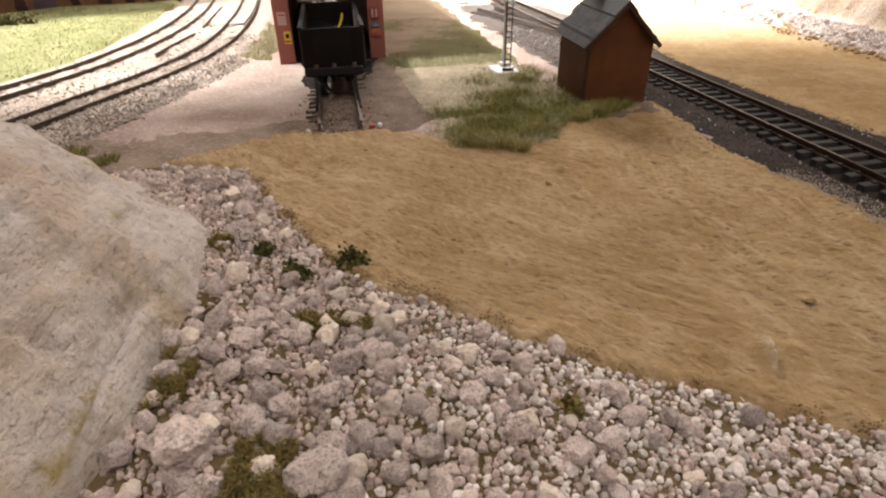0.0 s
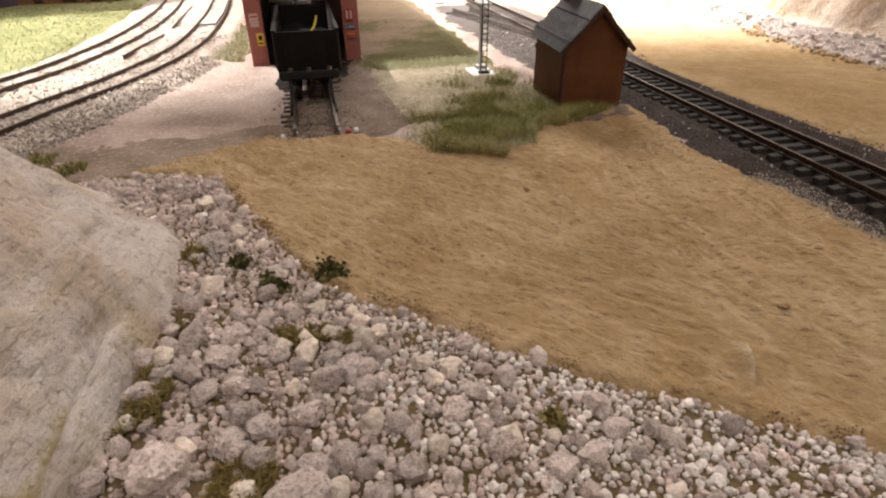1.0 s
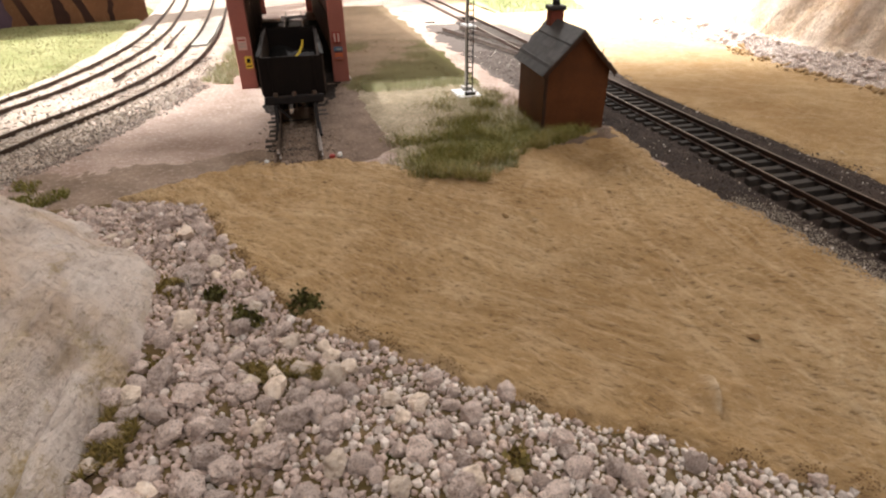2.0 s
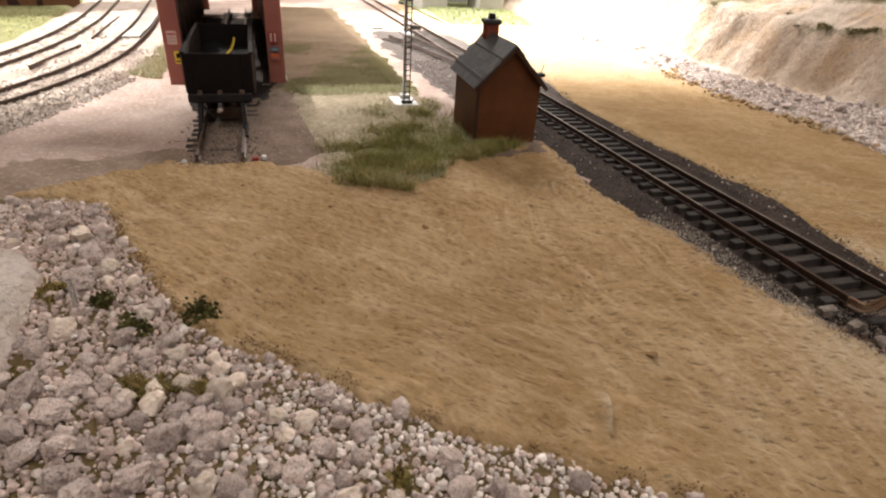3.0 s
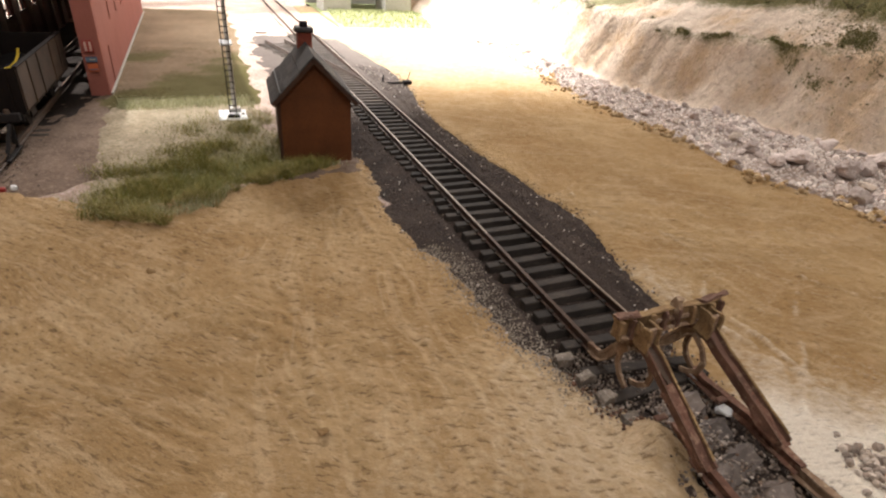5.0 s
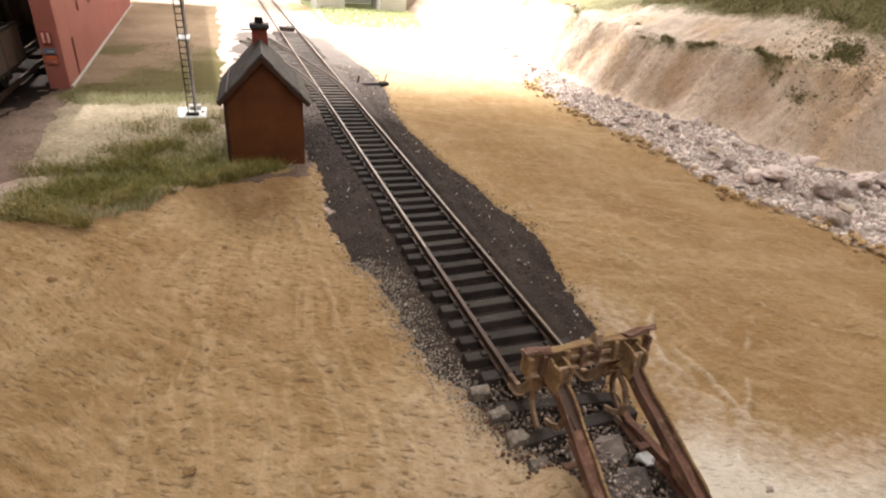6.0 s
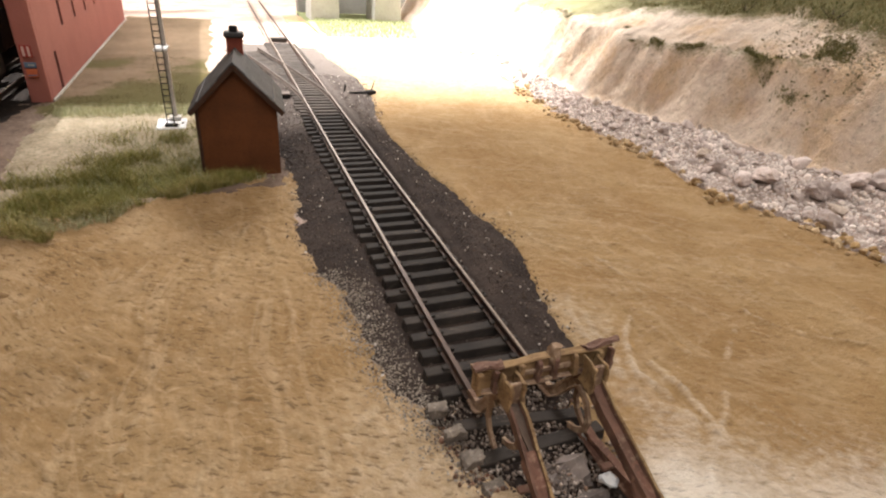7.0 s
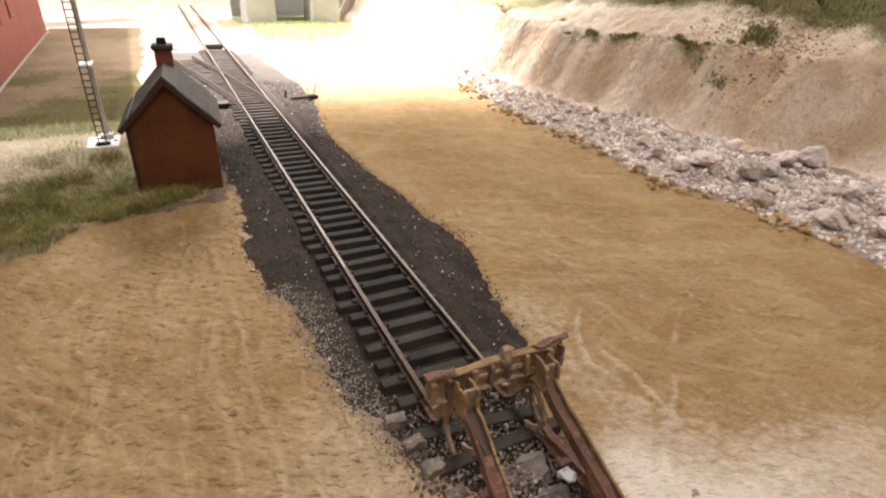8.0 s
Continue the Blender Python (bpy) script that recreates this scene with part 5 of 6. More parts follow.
# ---- shed ----
def shed():
    sh = thing("goods_shed", (-17.75, 27.35, -0.06), 1.2, "tall red-painted goods shed with open ends", "shed")
    hw, L, H = 3.35, 38.0, 7.3
    for s in (-1, 1):
        a, b = sorted((s * hw, s * (hw - 0.98)))
        p = part("front_pillar", boxed(a, b, 0.0, 0.5, 0, H, 0.03), SHED, sh)
        part("rear_pillar", boxed(a, b, L - 0.5, L, 0, H, 0.03), SHED, sh)
    # outer walls, built up round their openings
    holes_r = [(3.0, 3.55, 0.0, 2.3), (6.6, 7.2, 3.3, 5.6), (11.0, 11.6, 3.3, 5.6), (15.4, 16.0, 3.3, 5.6), (19.8, 20.4, 3.3, 5.6)]
    holes_l = [(a, a + 2.7, 2.6, 6.4) for a in (1.8, 5.7, 9.6, 13.5, 17.4, 21.3, 25.2, 29.1, 33.0)]
    for s, holes in ((1, holes_r), (-1, holes_l)):
        a, b = sorted((s * hw, s * (hw - 0.22)))
        bm = bmesh.new()
        y = 0.5
        for y0, y1, z0, z1 in holes:
            box(bm, a, b, y, y0, 0, H)
            if z0 > 0:
                box(bm, a, b, y0, y1, 0, z0)
            box(bm, a, b, y0, y1, z1, H)
            y = y1
        box(bm, a, b, y, L - 0.5, 0, H)
        wall = part("side_wall", bm, SHED, sh, "smooth red side wall with narrow openings")
        for y0, y1, z0, z1 in holes:
            c = s * (hw - 0.13)
            bm = bmesh.new()
            box(bm, c - 0.05, c + 0.05, y0, y0 + 0.08, z0, z1)
            box(bm, c - 0.05, c + 0.05, y1 - 0.08, y1, z0, z1)
            box(bm, c - 0.05, c + 0.05, y0, y1, z1 - 0.08, z1)
            part("opening_frame", bm, IRON, wall)
            if z0 == 0:
                part("door", boxed(c - 0.04, c + 0.02, y0 + 0.08, y1 - 0.08, 0.05, z1 - 0.08), WAGON, wall, "dark narrow door")
            elif s > 0:
                part("pane", boxed(c - 0.03, c + 0.03, y0 + 0.08, y1 - 0.08, z0, z1 - 0.08), WAGON, wall, "dark window pane")
        part("inner_lining", boxed(*sorted((s * (hw - 0.3), s * (hw - 0.24))), 0.5, L - 0.5, 0, 2.8), SHED_IN, sh)
    part("plinth", boxed(hw, hw + 0.12, 0.2, L - 0.2, -0.05, 0.22, 0.03), CONCRETE, sh, "pale concrete plinth strip")
    part("front_header", boxed(-hw, hw, 0.0, 0.5, 6.5, H, 0.03), SHED, sh)
    part("rear_header", boxed(-hw, hw, L - 0.5, L, 6.5, H, 0.03), SHED, sh)
    for s in (-1, 1):
        bm = bmesh.new()
        box(bm, -0.1, 3.9, 0, L + 0.4, 0, 0.15, 0, Matrix.Translation((-3.7 if s < 0 else 0, 0, 0)))
        for v in bm.verts:
            v.co = Vector((v.co.x, v.co.y - 0.2, H + v.co.z + 0.5 * (1 - abs(v.co.x) / 3.8)))
        part("roof_slope", bm, SLATE, sh)
    for y in (5.1, 9.0, 12.9, 16.8, 20.7, 24.6, 28.5, 32.4):
        part("inner_post", boxed(-hw + 0.3, -hw + 0.62, y - 0.2, y + 0.2, 0, 7.8, 0.02), SHED_IN, sh)


shed()


def sign(label, x, z, w, h, mt, bars=(), y=27.33):
    s = thing("sign", (x, y, z), 1.2, label, "sign", "signs on the shed pillars")
    part("plate", boxed(-w / 2, w / 2, -0.05, 0.0, -h / 2, h / 2, 0.01), mt, s)
    for bx, bz, bw, bh, bm_ in bars:
        part("mark", boxed(bx - bw / 2, bx + bw / 2, -0.062, -0.05, bz - bh / 2, bz + bh / 2), bm_, s)


sign("white notice board with faint lines, on the red pillar", -20.62, 2.65, 0.52, 0.75, PINKISH, [(0, 0.2, 0.4, 0.08, RED), (0, 0.0, 0.4, 0.06, CONCRETE), (0, -0.18, 0.4, 0.06, CONCRETE)])
sign("yellow warning sign with a black mark", -20.42, 1.55, 0.42, 0.72, YELLOW, [(0, 0.1, 0.22, 0.26, IRON), (0, -0.22, 0.3, 0.08, IRON)])
sign("faded pink notice with two pale marks", -14.98, 2.75, 0.5, 0.62, RED, [(-0.12, 0, 0.12, 0.5, PINKISH), (0.12, 0, 0.12, 0.5, PINKISH)])
sign("small blue sign plate", -14.95, 2.05, 0.55, 0.28, BLUE, [(0.05, 0, 0.3, 0.08, CONCRETE)])
sign("small orange sign plate", -14.95, 1.62, 0.5, 0.42, ORANGE, [(0, -0.1, 0.4, 0.06, BLUE)])


# ---- lineman's hut ----
def hut():
    h = thing("lineman_hut", (-6.38, 14.42, 0.0), -3.5, "small brown hut with a dark slate roof and brick chimney", "hut")
    W, D, E, A = 3.03, 4.05, 2.86, 4.42
    bm = bmesh.new()
    prof = [(0, -0.15), (W, -0.15), (W, E), (W / 2, A), (0, E)]
    f = [bm.verts.new((x, 0.0, z)) for x, z in prof]
    b = [bm.verts.new((x, D, z)) for x, z in prof]
    bm.faces.new(f)
    bm.faces.new(b[::-1])
    for i in range(5):
        bm.faces.new((f[i], b[i], b[(i + 1) % 5], f[(i + 1) % 5]))
    bmesh.ops.bevel(bm, geom=[e for e in bm.edges if abs(e.verts[0].co.z - e.verts[1].co.z) > 2], offset=0.03, segments=2, affect="EDGES")
    part("shell", bm, HUT, h, "smooth orange-brown painted walls")
    part("corner_post", boxed(-0.07, 0.06, -0.045, 0.1, 0, E - 0.05, 0.015), HUT_DARK, h, "dark corner strip")
    # roof boards and slates
    pitch = math.atan2(A - E, W / 2)
    run = (W / 2 + 0.26) / math.cos(pitch)
    slate_me = mesh_of("slate", boxed(-0.228, 0.228, -0.44, 0.02, 0.0, 0.014, 0.004), SLATE)
    rnd = random.Random(5)
    for s in (-1, 1):
        m = Matrix.Translation((W / 2, 0, A + 0.05)) @ Matrix.Rotation(s * pitch, 4, "Y")
        bm = bmesh.new()
        box(bm, *sorted((0.0, s * run)), -0.2, D + 0.2, -0.02, 0.06, 0.01, m)
        roof = part("roof_slope", bm, SLATE, h)
        rows, cols = 6, 10
        for r in range(rows):
            for c in range(cols):
                y = -0.2 + (c + 0.5 + (0.5 if r % 2 else 0)) * (D + 0.4) / cols
                if y > D + 0.2:
                    continue
                o = new("slate", slate_me)
                o.parent = roof
                d = run - r * (run / rows)
                mm = m @ Matrix.Translation((s * (d - 0.22 + 0.21), y, 0.062 + 0.004 * (r % 2))) @ Matrix.Rotation(radians(-90 * s), 4, "Z") @ Matrix.Rotation(radians(rnd.uniform(-0.6, 0.6)), 4, "X")
                mm.translation *= S
                o.matrix_local = mm
        flap = m @ Matrix.Translation((s * run * 0.76, 0, 0.07)) @ Matrix.Rotation(radians(s * 13), 4, "Y")
        part("eave_strip", box(bmesh.new(), *sorted((0.0, s * 0.56)), -0.23, D + 0.23, 0.0, 0.05, 0.012, flap), SLATE, h, "dark bent strip along the eaves")
        part("barge_board", box(bmesh.new(), *sorted((0.0, s * run)), -0.24, -0.19, -0.12, 0.05, 0.01, m), HUT_DARK, h)
    ridge = bmesh.new()
    sweep(ridge, [(W / 2, -0.22, A + 0.12), (W / 2, D + 0.2, A + 0.12)], [(-0.62, -0.6), (0, 0.02), (0.42, -0.4), (0.44, -0.36), (0, 0.08), (-0.6, -0.53)])
    part("ridge_cap", ridge, SLATE, h, "grey ridge cap")
    # chimney of brick courses
    cy = 3.62
    stack = part("chimney_stack", boxed(W / 2 - 0.33, W / 2 + 0.33, cy - 0.33, cy + 0.33, A - 0.5, A + 0.7, 0.02), BRICKRED, h, "brick-red chimney stack")
    part("chimney_cap", boxed(W / 2 - 0.42, W / 2 + 0.42, cy - 0.42, cy + 0.42, A + 0.58, A + 0.8, 0.06), SLATE, stack)
    part("chimney_pot", tube(bmesh.new(), (W / 2, cy, A + 0.78), (W / 2, cy, A + 1.04), 0.2, 0.17, 12), IRON, stack)


hut()


# ---- lighting mast with ladder ----
def mast():
    m = thing("lighting_mast", (-7.95, 22.25, 0.0), 0, "pale metal lighting mast with a ladder on a white foot", "mast")
    part("foot_plate", boxed(-0.78, 0.62, -1.15, 0.7, -0.05, 0.17, 0.03), WHITE, m, "white square foot plate")
    part("socket", boxed(-0.2, 0.36, 0.08, 0.6, 0.17, 0.4, 0.03), STEEL, m)
    part("ladder_shoe", boxed(-0.35, 0.25, -0.98, -0.7, 0.17, 0.3, 0.02), IRON, m)
    part("pole", tube(bmesh.new(), (0.08, 0.35, 0.3), (0.08, 0.35, 12.0), 0.12, 0.08, 10), STEEL, m)
    lad = part("ladder", box(box(bmesh.new(), -0.25, -0.205, -0.86, -0.8, 0.25, 11.5), 0.075, 0.12, -0.86, -0.8, 0.25, 11.5), IRON, m, "dark thin ladder")
    me = mesh_of("rung", boxed(-0.21, 0.08, -0.85, -0.81, -0.02, 0.02), IRON)
    for k in range(36):
        r = new("rung", me)
        r.parent = lad
        r.location = (0, 0, (0.5 + 0.3 * k) * S)
    for z in (3.8, 7.8):
        part("bracket", boxed(-0.3, 0.26, -0.84, 0.5, z, z + 0.09, 0.01), WHITE, m)
    part("lamp_head", boxed(-0.6, 0.7, -0.2, 0.4, 12.0, 12.5, 0.05), STEEL, m)
    part("bolt", tube(bmesh.new(), (0.45, -0.35, 0.17), (0.45, -0.35, 0.26), 0.07), STEEL, m)


mast()


# ---- viaduct ----
def viaduct():
    v = thing("viaduct", (0, 0, 0), 0, "grey concrete viaduct piers before a dark abutment", "viaduct")
    for x in (7.6, 16.0):
        bm = bmesh.new()
        box(bm, x - 1.5, x + 1.6, 69.0, 74.0, -0.3, 10.0, 0.05)
        for q in bm.verts:
            if q.co.z < 5:
                q.co.x += (q.co.x - x) * 0.22
        part("pier", bm, CONCRETE, v)
        part("pier_cap", boxed(x - 1.8, x + 1.9, 68.6, 74.4, 10.0, 11.0, 0.05), CONCRETE, v)
    part("deck", boxed(-4, 42, 67.5, 76, 11.0, 13.0, 0.1), CONCRETE, v)
    part("abutment", boxed(5.4, 23.0, 79.0, 81.0, -0.3, 11.0), DARKWALL, v, "dark grey abutment wall")


viaduct()


# ---- backscene board with painted trunks ----
def backscene():
    b = thing("backscene", (-36.2, 62.5, 0), 40, "brown backscene board with dark painted trunks", "backscene")
    part("board", boxed(-40, 3.0, 0.0, 1.0, -0.3, 30.0), BOARD, b)
    rnd = random.Random(4)
    for x, w, h, lean, mt in ((-1.0, 0.7, 4.0, 0.1, PAINTDARK), (-3.4, 1.0, 9.0, -0.5, PAINTDARK), (-6.0, 1.6, 3.0, 0.0, PAINTDARK), (-8.4, 0.8, 12.0, -0.7, PAINTDARK),
                              (-11.5, 2.4, 5.0, 0.1, PAINTBLUE), (-13.6, 1.0, 3.2, 0.0, PAINTDARK), (-16.5, 1.6, 6.0, 0.3, PAINTDARK), (-20.0, 1.2, 9.0, -0.4, PAINTDARK),
                              (-24.0, 1.4, 5.0, 0.2, PAINTDARK)):
        bm = bmesh.new()
        n = 7
        q = []
        for i in range(n + 1):
            t = i / n
            c = x + lean * t * h * 0.5 + rnd.uniform(-0.15, 0.15)
            ww = w * (1 - 0.5 * t) * rnd.uniform(0.8, 1.2) / 2
            q.append((bm.verts.new((c - ww, -0.004, 0.1 + t * h)), bm.verts.new((c + ww, -0.004, 0.1 + t * h))))
        for (a, c), (d, e) in zip(q, q[1:]):
            bm.faces.new((a, c, e, d))
        part("painted_trunk", bm, mt, b)


backscene()


# ---- rubble ----
def rock_mesh(k, sub=3):
    rnd = random.Random(100 + k)
    bm = bmesh.new()
    bmesh.ops.create_icosphere(bm, subdivisions=sub, radius=1.0)
    cuts = [(Vector((rnd.gauss(0, 1), rnd.gauss(0, 1), rnd.gauss(0, 1))).normalized(), rnd.uniform(0.56, 0.92)) for _ in range(14)]
    sq = Vector((rnd.uniform(0.85, 1.25), rnd.uniform(0.8, 1.1), rnd.uniform(0.7, 0.95)))
    shift = Vector((k * 3.1, k * 1.7, 0))
    for v in bm.verts:
        v.co *= 1 + 0.35 * noise.noise(v.co * 1.1 + shift)
        for nrm, off in cuts:
            e = v.co.dot(nrm) - off
            if e > 0:
                v.co -= nrm * e * 0.88
        v.co *= 1 + 0.15 * noise.noise(v.co * 2.7 + shift) + (0.14 if sub < 3 else 0.08) * noise.noise(v.co * 5.0 - shift) + (0.08 * noise.noise(v.co * 6.5 + shift) + (0.05 * noise.noise(v.co * 13.0 + shift) if sub > 3 else 0) if sub > 2 else 0.12 * noise.noise(v.co * 8.0 + shift))
        v.co = Vector((v.co.x * sq.x, v.co.y * sq.y, v.co.z * sq.z)) * 1.02
    return bm


def scatter(n, pick, size, taken, spread=0.8, seed=1, tries=60):
    """Places for n stones of given sizes, thinned so that they crowd without lying inside one another."""
    rnd = random.Random(seed)
    out = []
    for _ in range(n * tries):
        if len(out) >= n:
            break
        x, y = pick(rnd)
        if x is None:
            continue
        r = size(rnd, x, y)
        cx, cy = int(x // 1.2), int(y // 1.2)
        ok = True
        for i in (-1, 0, 1):
            for j in (-1, 0, 1):
                for a, b, c in taken.get((cx + i, cy + j), ()):
                    if (a - x) ** 2 + (b - y) ** 2 < ((r + c) * spread) ** 2:
                        ok = False
                        break
        if ok:
            taken.setdefault((cx, cy), []).append((x, y, r))
            out.append((x, y, r))
    return out


ROCKS = [rock_mesh(k) for k in range(9)]
SMALL = []
for k in range(6):
    b_ = rock_mesh(20 + k, 1)
    b_.verts.ensure_lookup_table()
    SMALL.append((np.array([v.co[:] for v in b_.verts]), [[v.index for v in f.verts] for f in b_.faces]))
    b_.free()
ROCK_ME = [mesh_of("stone", b, STONE) for b in ROCKS]
BIG_ME = [mesh_of("stone", rock_mesh(40 + k, 4), STONE) for k in range(5)]
BANK_STONE = surf("bank_stone_mat", (214, 200, 194), (188, 172, 166), (148, 130, 122), scale=1.2, fine=3.5, bump=0.6, relief=0.12, rough=0.9, spec=0.2,
                  vary="object", speck=0.62, amount2=0.6)
BANK_ME = []
for me_ in ROCK_ME[:5] + BIG_ME[:3]:
    BANK_ME.append(me_.copy())
    BANK_ME[-1].materials[0] = BANK_STONE
TAN_ME = []
for me_ in ROCK_ME[:4]:
    TAN_ME.append(me_.copy())
    TAN_ME[-1].materials[0] = TAN_STONE


def joined(name, stones, ground, material, label, category, seed=2, sink=0.3):
    rng = np.random.RandomState(seed)
    V, F, base = [], [], 0
    zs = ground(np.array([s[0] for s in stones]), np.array([s[1] for s in stones]))
    for (x, y, r), z in zip(stones, zs):
        co, fs = SMALL[rng.randint(len(SMALL))]
        q = Euler(rng.uniform(0, 6.28, 3)).to_matrix()
        V.append(co @ np.array(q).T * r + (x, y, z + r * (1 - 2 * sink) * 0.6))
        F += [[i + base for i in f] for f in fs]
        base += len(co)
    return tagged(raw(name, np.concatenate(V), F, material), label, category, "", "stuff")


def stones_of(parent, stones, ground, seed, sink=0.3, tan=0.08, kinds=None, flat=1.0):
    rnd = random.Random(seed)
    for x, y, r in stones:
        o = new("stone", (kinds or ROCK_ME)[rnd.randrange(len(kinds or ROCK_ME))] if rnd.random() > tan else TAN_ME[rnd.randrange(4)])
        if r > 0.3 and not kinds:
            o.data = BIG_ME[rnd.randrange(5)]
        o.parent = parent
        z = float(ground(np.array([x]), np.array([y]))[0])
        o.matrix_local = pose(x * S, y * S, (z + r * 0.75 * (1 - 2 * sink)) * S, rnd.uniform(-35, 35), rnd.uniform(-35, 35), rnd.uniform(0, 360)) @ Matrix.Diagonal((r, r, r * flat, 1))


def sampler(n, bounds, ok, seed):
    """Random plan points that pass ok(), drawn in one go, handed out one by one."""
    rng = np.random.RandomState(seed)
    q = rng.uniform((bounds[0], bounds[2]), (bounds[1], bounds[3]), (n, 2))
    q = q[ok(q[:, 0], q[:, 1])].tolist()
    it = itertools.cycle(q)
    return lambda rnd: next(it)


in_scree = sampler(90000, (-26, -6.5, -8.5, 10.6), lambda x, y: (inside(SCREE, x, y) + 0.5 * fbm(x, y, 0.9, 3, 112) > -0.12) & (x > hill_foot(y) - 0.25 - 1.6 * smooth01(4.5, 8.5, y)), 77)


taken = {}
BIG = [(-20.75, 0.25, 0.5), (-19.9, 0.25, 0.45), (-20.1, -0.5, 0.42), (-20.85, -0.6, 0.34), (-20.35, -1.4, 0.4), (-19.75, -1.35, 0.42), (-18.1, -1.6, 0.5), (-17.4, -1.9, 0.38),
       (-17.8, -1.3, 0.33), (-15.95, -2.85, 0.45), (-15.4, -3.8, 0.42), (-14.8, -2.65, 0.28), (-18.7, -4.0, 0.7), (-20.7, -3.1, 0.75), (-19.75, -2.8, 0.5), (-13.9, -4.2, 0.4),
       (-14.6, -4.4, 0.38), (-19.6, -2.1, 0.45), (-18.5, -2.35, 0.45), (-20.8, 4.5, 0.55), (-19.3, 0.85, 0.28), (-16.9, -3.9, 0.4), (-17.9, -3.4, 0.35)]
BIG += [(-22.0, 8.1, 0.5), (-20.9, 6.2, 0.46), (-21.9, 6.7, 0.42), (-21.0, 4.8, 0.4), (-20.9, 7.7, 0.36), (-22.9, 8.6, 0.44), (-20.3, 5.3, 0.34), (-21.4, 7.3, 0.4), (-22.6, 9.5, 0.36), (-21.5, 9.0, 0.38)]
BIG = [(x, y, r * 0.72) for x, y, r in BIG]
for x, y, r in BIG:
    taken.setdefault((int(x // 1.2), int(y // 1.2)), []).append((x, y, r * 0.85))
mid = scatter(1300, in_scree, lambda r, x, y: r.choice((0.1, 0.12, 0.13, 0.15, 0.18, 0.21, 0.28)) * r.uniform(0.85, 1.15) * (0.68 if y > 2.5 or x > -12.5 else 0.8 if x > -17.0 else 1.0), taken, 0.6, 3)
mid.sort(key=lambda s: -s[2])
fine_ = scatter(4300, in_scree, lambda r, x, y: r.uniform(0.05, 0.13), taken, 0.56, 4, 30)
fine2 = scatter(2600, in_scree, lambda r, x, y: r.uniform(0.03, 0.055), taken, 0.5, 5, 20)
scree = thing("rubble", (0, 0, 0), 0, "loose pale limestone rubble at the foot of the hill", "rubble")
stones_of(scree, BIG + mid[:270], scree_z, 6, 0.2, 0.2)
rs = random.Random(71)
small_grey, small_white = [], []
loose = mid[270:] + fine_ + fine2
sx, sy = np.array([s[0] for s in loose]), np.array([s[1] for s in loose])
bare = (fbm(sx, sy, 0.55, 4, 108) > 0.06 + 0.09 * np.clip(sx + 19.0, 0, 4)) & (sy < 1.5) | (sx < hill_foot(sy) + 0.4) & (sy < 1.5)
for s_, gap in zip(loose, bare.tolist()):
    if gap and rs.random() < 0.6:
        continue
    (small_white if rs.random() < 0.1 + 0.5 * min(1.0, max(0.0, (s_[0] + 19.0) / 5.0)) else small_grey).append(s_)
joined("small_rubble", small_grey, scree_z, STONES, "small pale stones filling the rubble", "rubble")
joined("small_rubble", small_white, scree_z, WHITE_STONES, "small whitish stones filling the rubble", "rubble", 8)


def in_bank(rnd):
    y = rnd.uniform(-8, 46)
    d0 = float(np.interp(y, [-10, 2, 9, 12, 17, 22, 28, 60], [7.5, 6.6, 5.6, 4.4, 3.0, 2.1, 1.6, 1.2]))
    d = d0 * (0.9 + 0.14 * math.sin(y * 1.3) * math.sin(y * 0.37)) * rnd.random() ** 0.8
    return float(bank_toe(y)) + d - 0.2, y


taken = {}
big_bank = scatter(75, in_bank, lambda r, x, y: r.uniform(0.32, 0.68) * (1.0 if y < 10 else 0.55), taken, 0.62, 13)
mid_bank = scatter(220, in_bank, lambda r, x, y: r.uniform(0.15, 0.32) * (1.0 if y < 14 else 0.7), taken, 0.72, 14)
chunk_bank = scatter(900, in_bank, lambda r, x, y: r.uniform(0.1, 0.24) * (1.0 if y < 14 else 0.7), taken, 0.6, 17, 30)
fine_bank = scatter(4600, in_bank, lambda r, x, y: r.uniform(0.05, 0.15), taken, 0.6, 15, 30)
heap = thing("rubble", (0, 0, 0), 0, "fallen grey-pink rubble along the cutting slope", "rubble")
stones_of(heap, big_bank + mid_bank, bank_z, 16, 0.14, 0.04, BANK_ME, 0.85)
joined("small_rubble", chunk_bank + fine_bank, bank_z, WHITE_STONES, "small grey stones along the cutting slope", "rubble", 5)

# loose grit on the ash bed, on the ballast and on the sand
def grit(name, n, pick, ground, material, size, label, seed):
    rnd = random.Random(seed)
    pts = []
    while len(pts) < n:
        x, y = pick(rnd)
        if x is not None:
            pts.append((x, y, rnd.uniform(*size)))
    joined(name, pts, ground, material, label, "grit", seed, 0.2)


in_ash = sampler(40000, (-5, 4.6, -8, 34), lambda x, y: (inside(ASH_BED, x, y) + 0.9 * fbm(x, y, 0.8, 5, 31) + 0.6 * fbm(x, y, 5.0, 2, 33) > 0.05) & ~((np.abs(x) < 1.5) & (x * 977 % 1 < 0.75)), 78)


def in_pale(rnd):
    y = rnd.uniform(-2.8, 5.6)
    x = float(np.interp(y, [-2.8, -1.7, 0.4, 2.2, 4.3, 5.6], [-1.7, -2.0, -2.65, -2.8, -2.8, -3.4])) + rnd.gauss(0.42, 0.34)
    return x, y


def in_main(rnd):
    i = rnd.randrange(3, 8)
    a, b = (MAIN_NEAR if rnd.random() < 0.75 else MAIN_FAR)[i - 1:i + 1]
    t = rnd.random()
    return a[0] + (b[0] - a[0]) * t + rnd.gauss(0.6, 1.7), a[1] + (b[1] - a[1]) * t + rnd.gauss(0, 0.6)


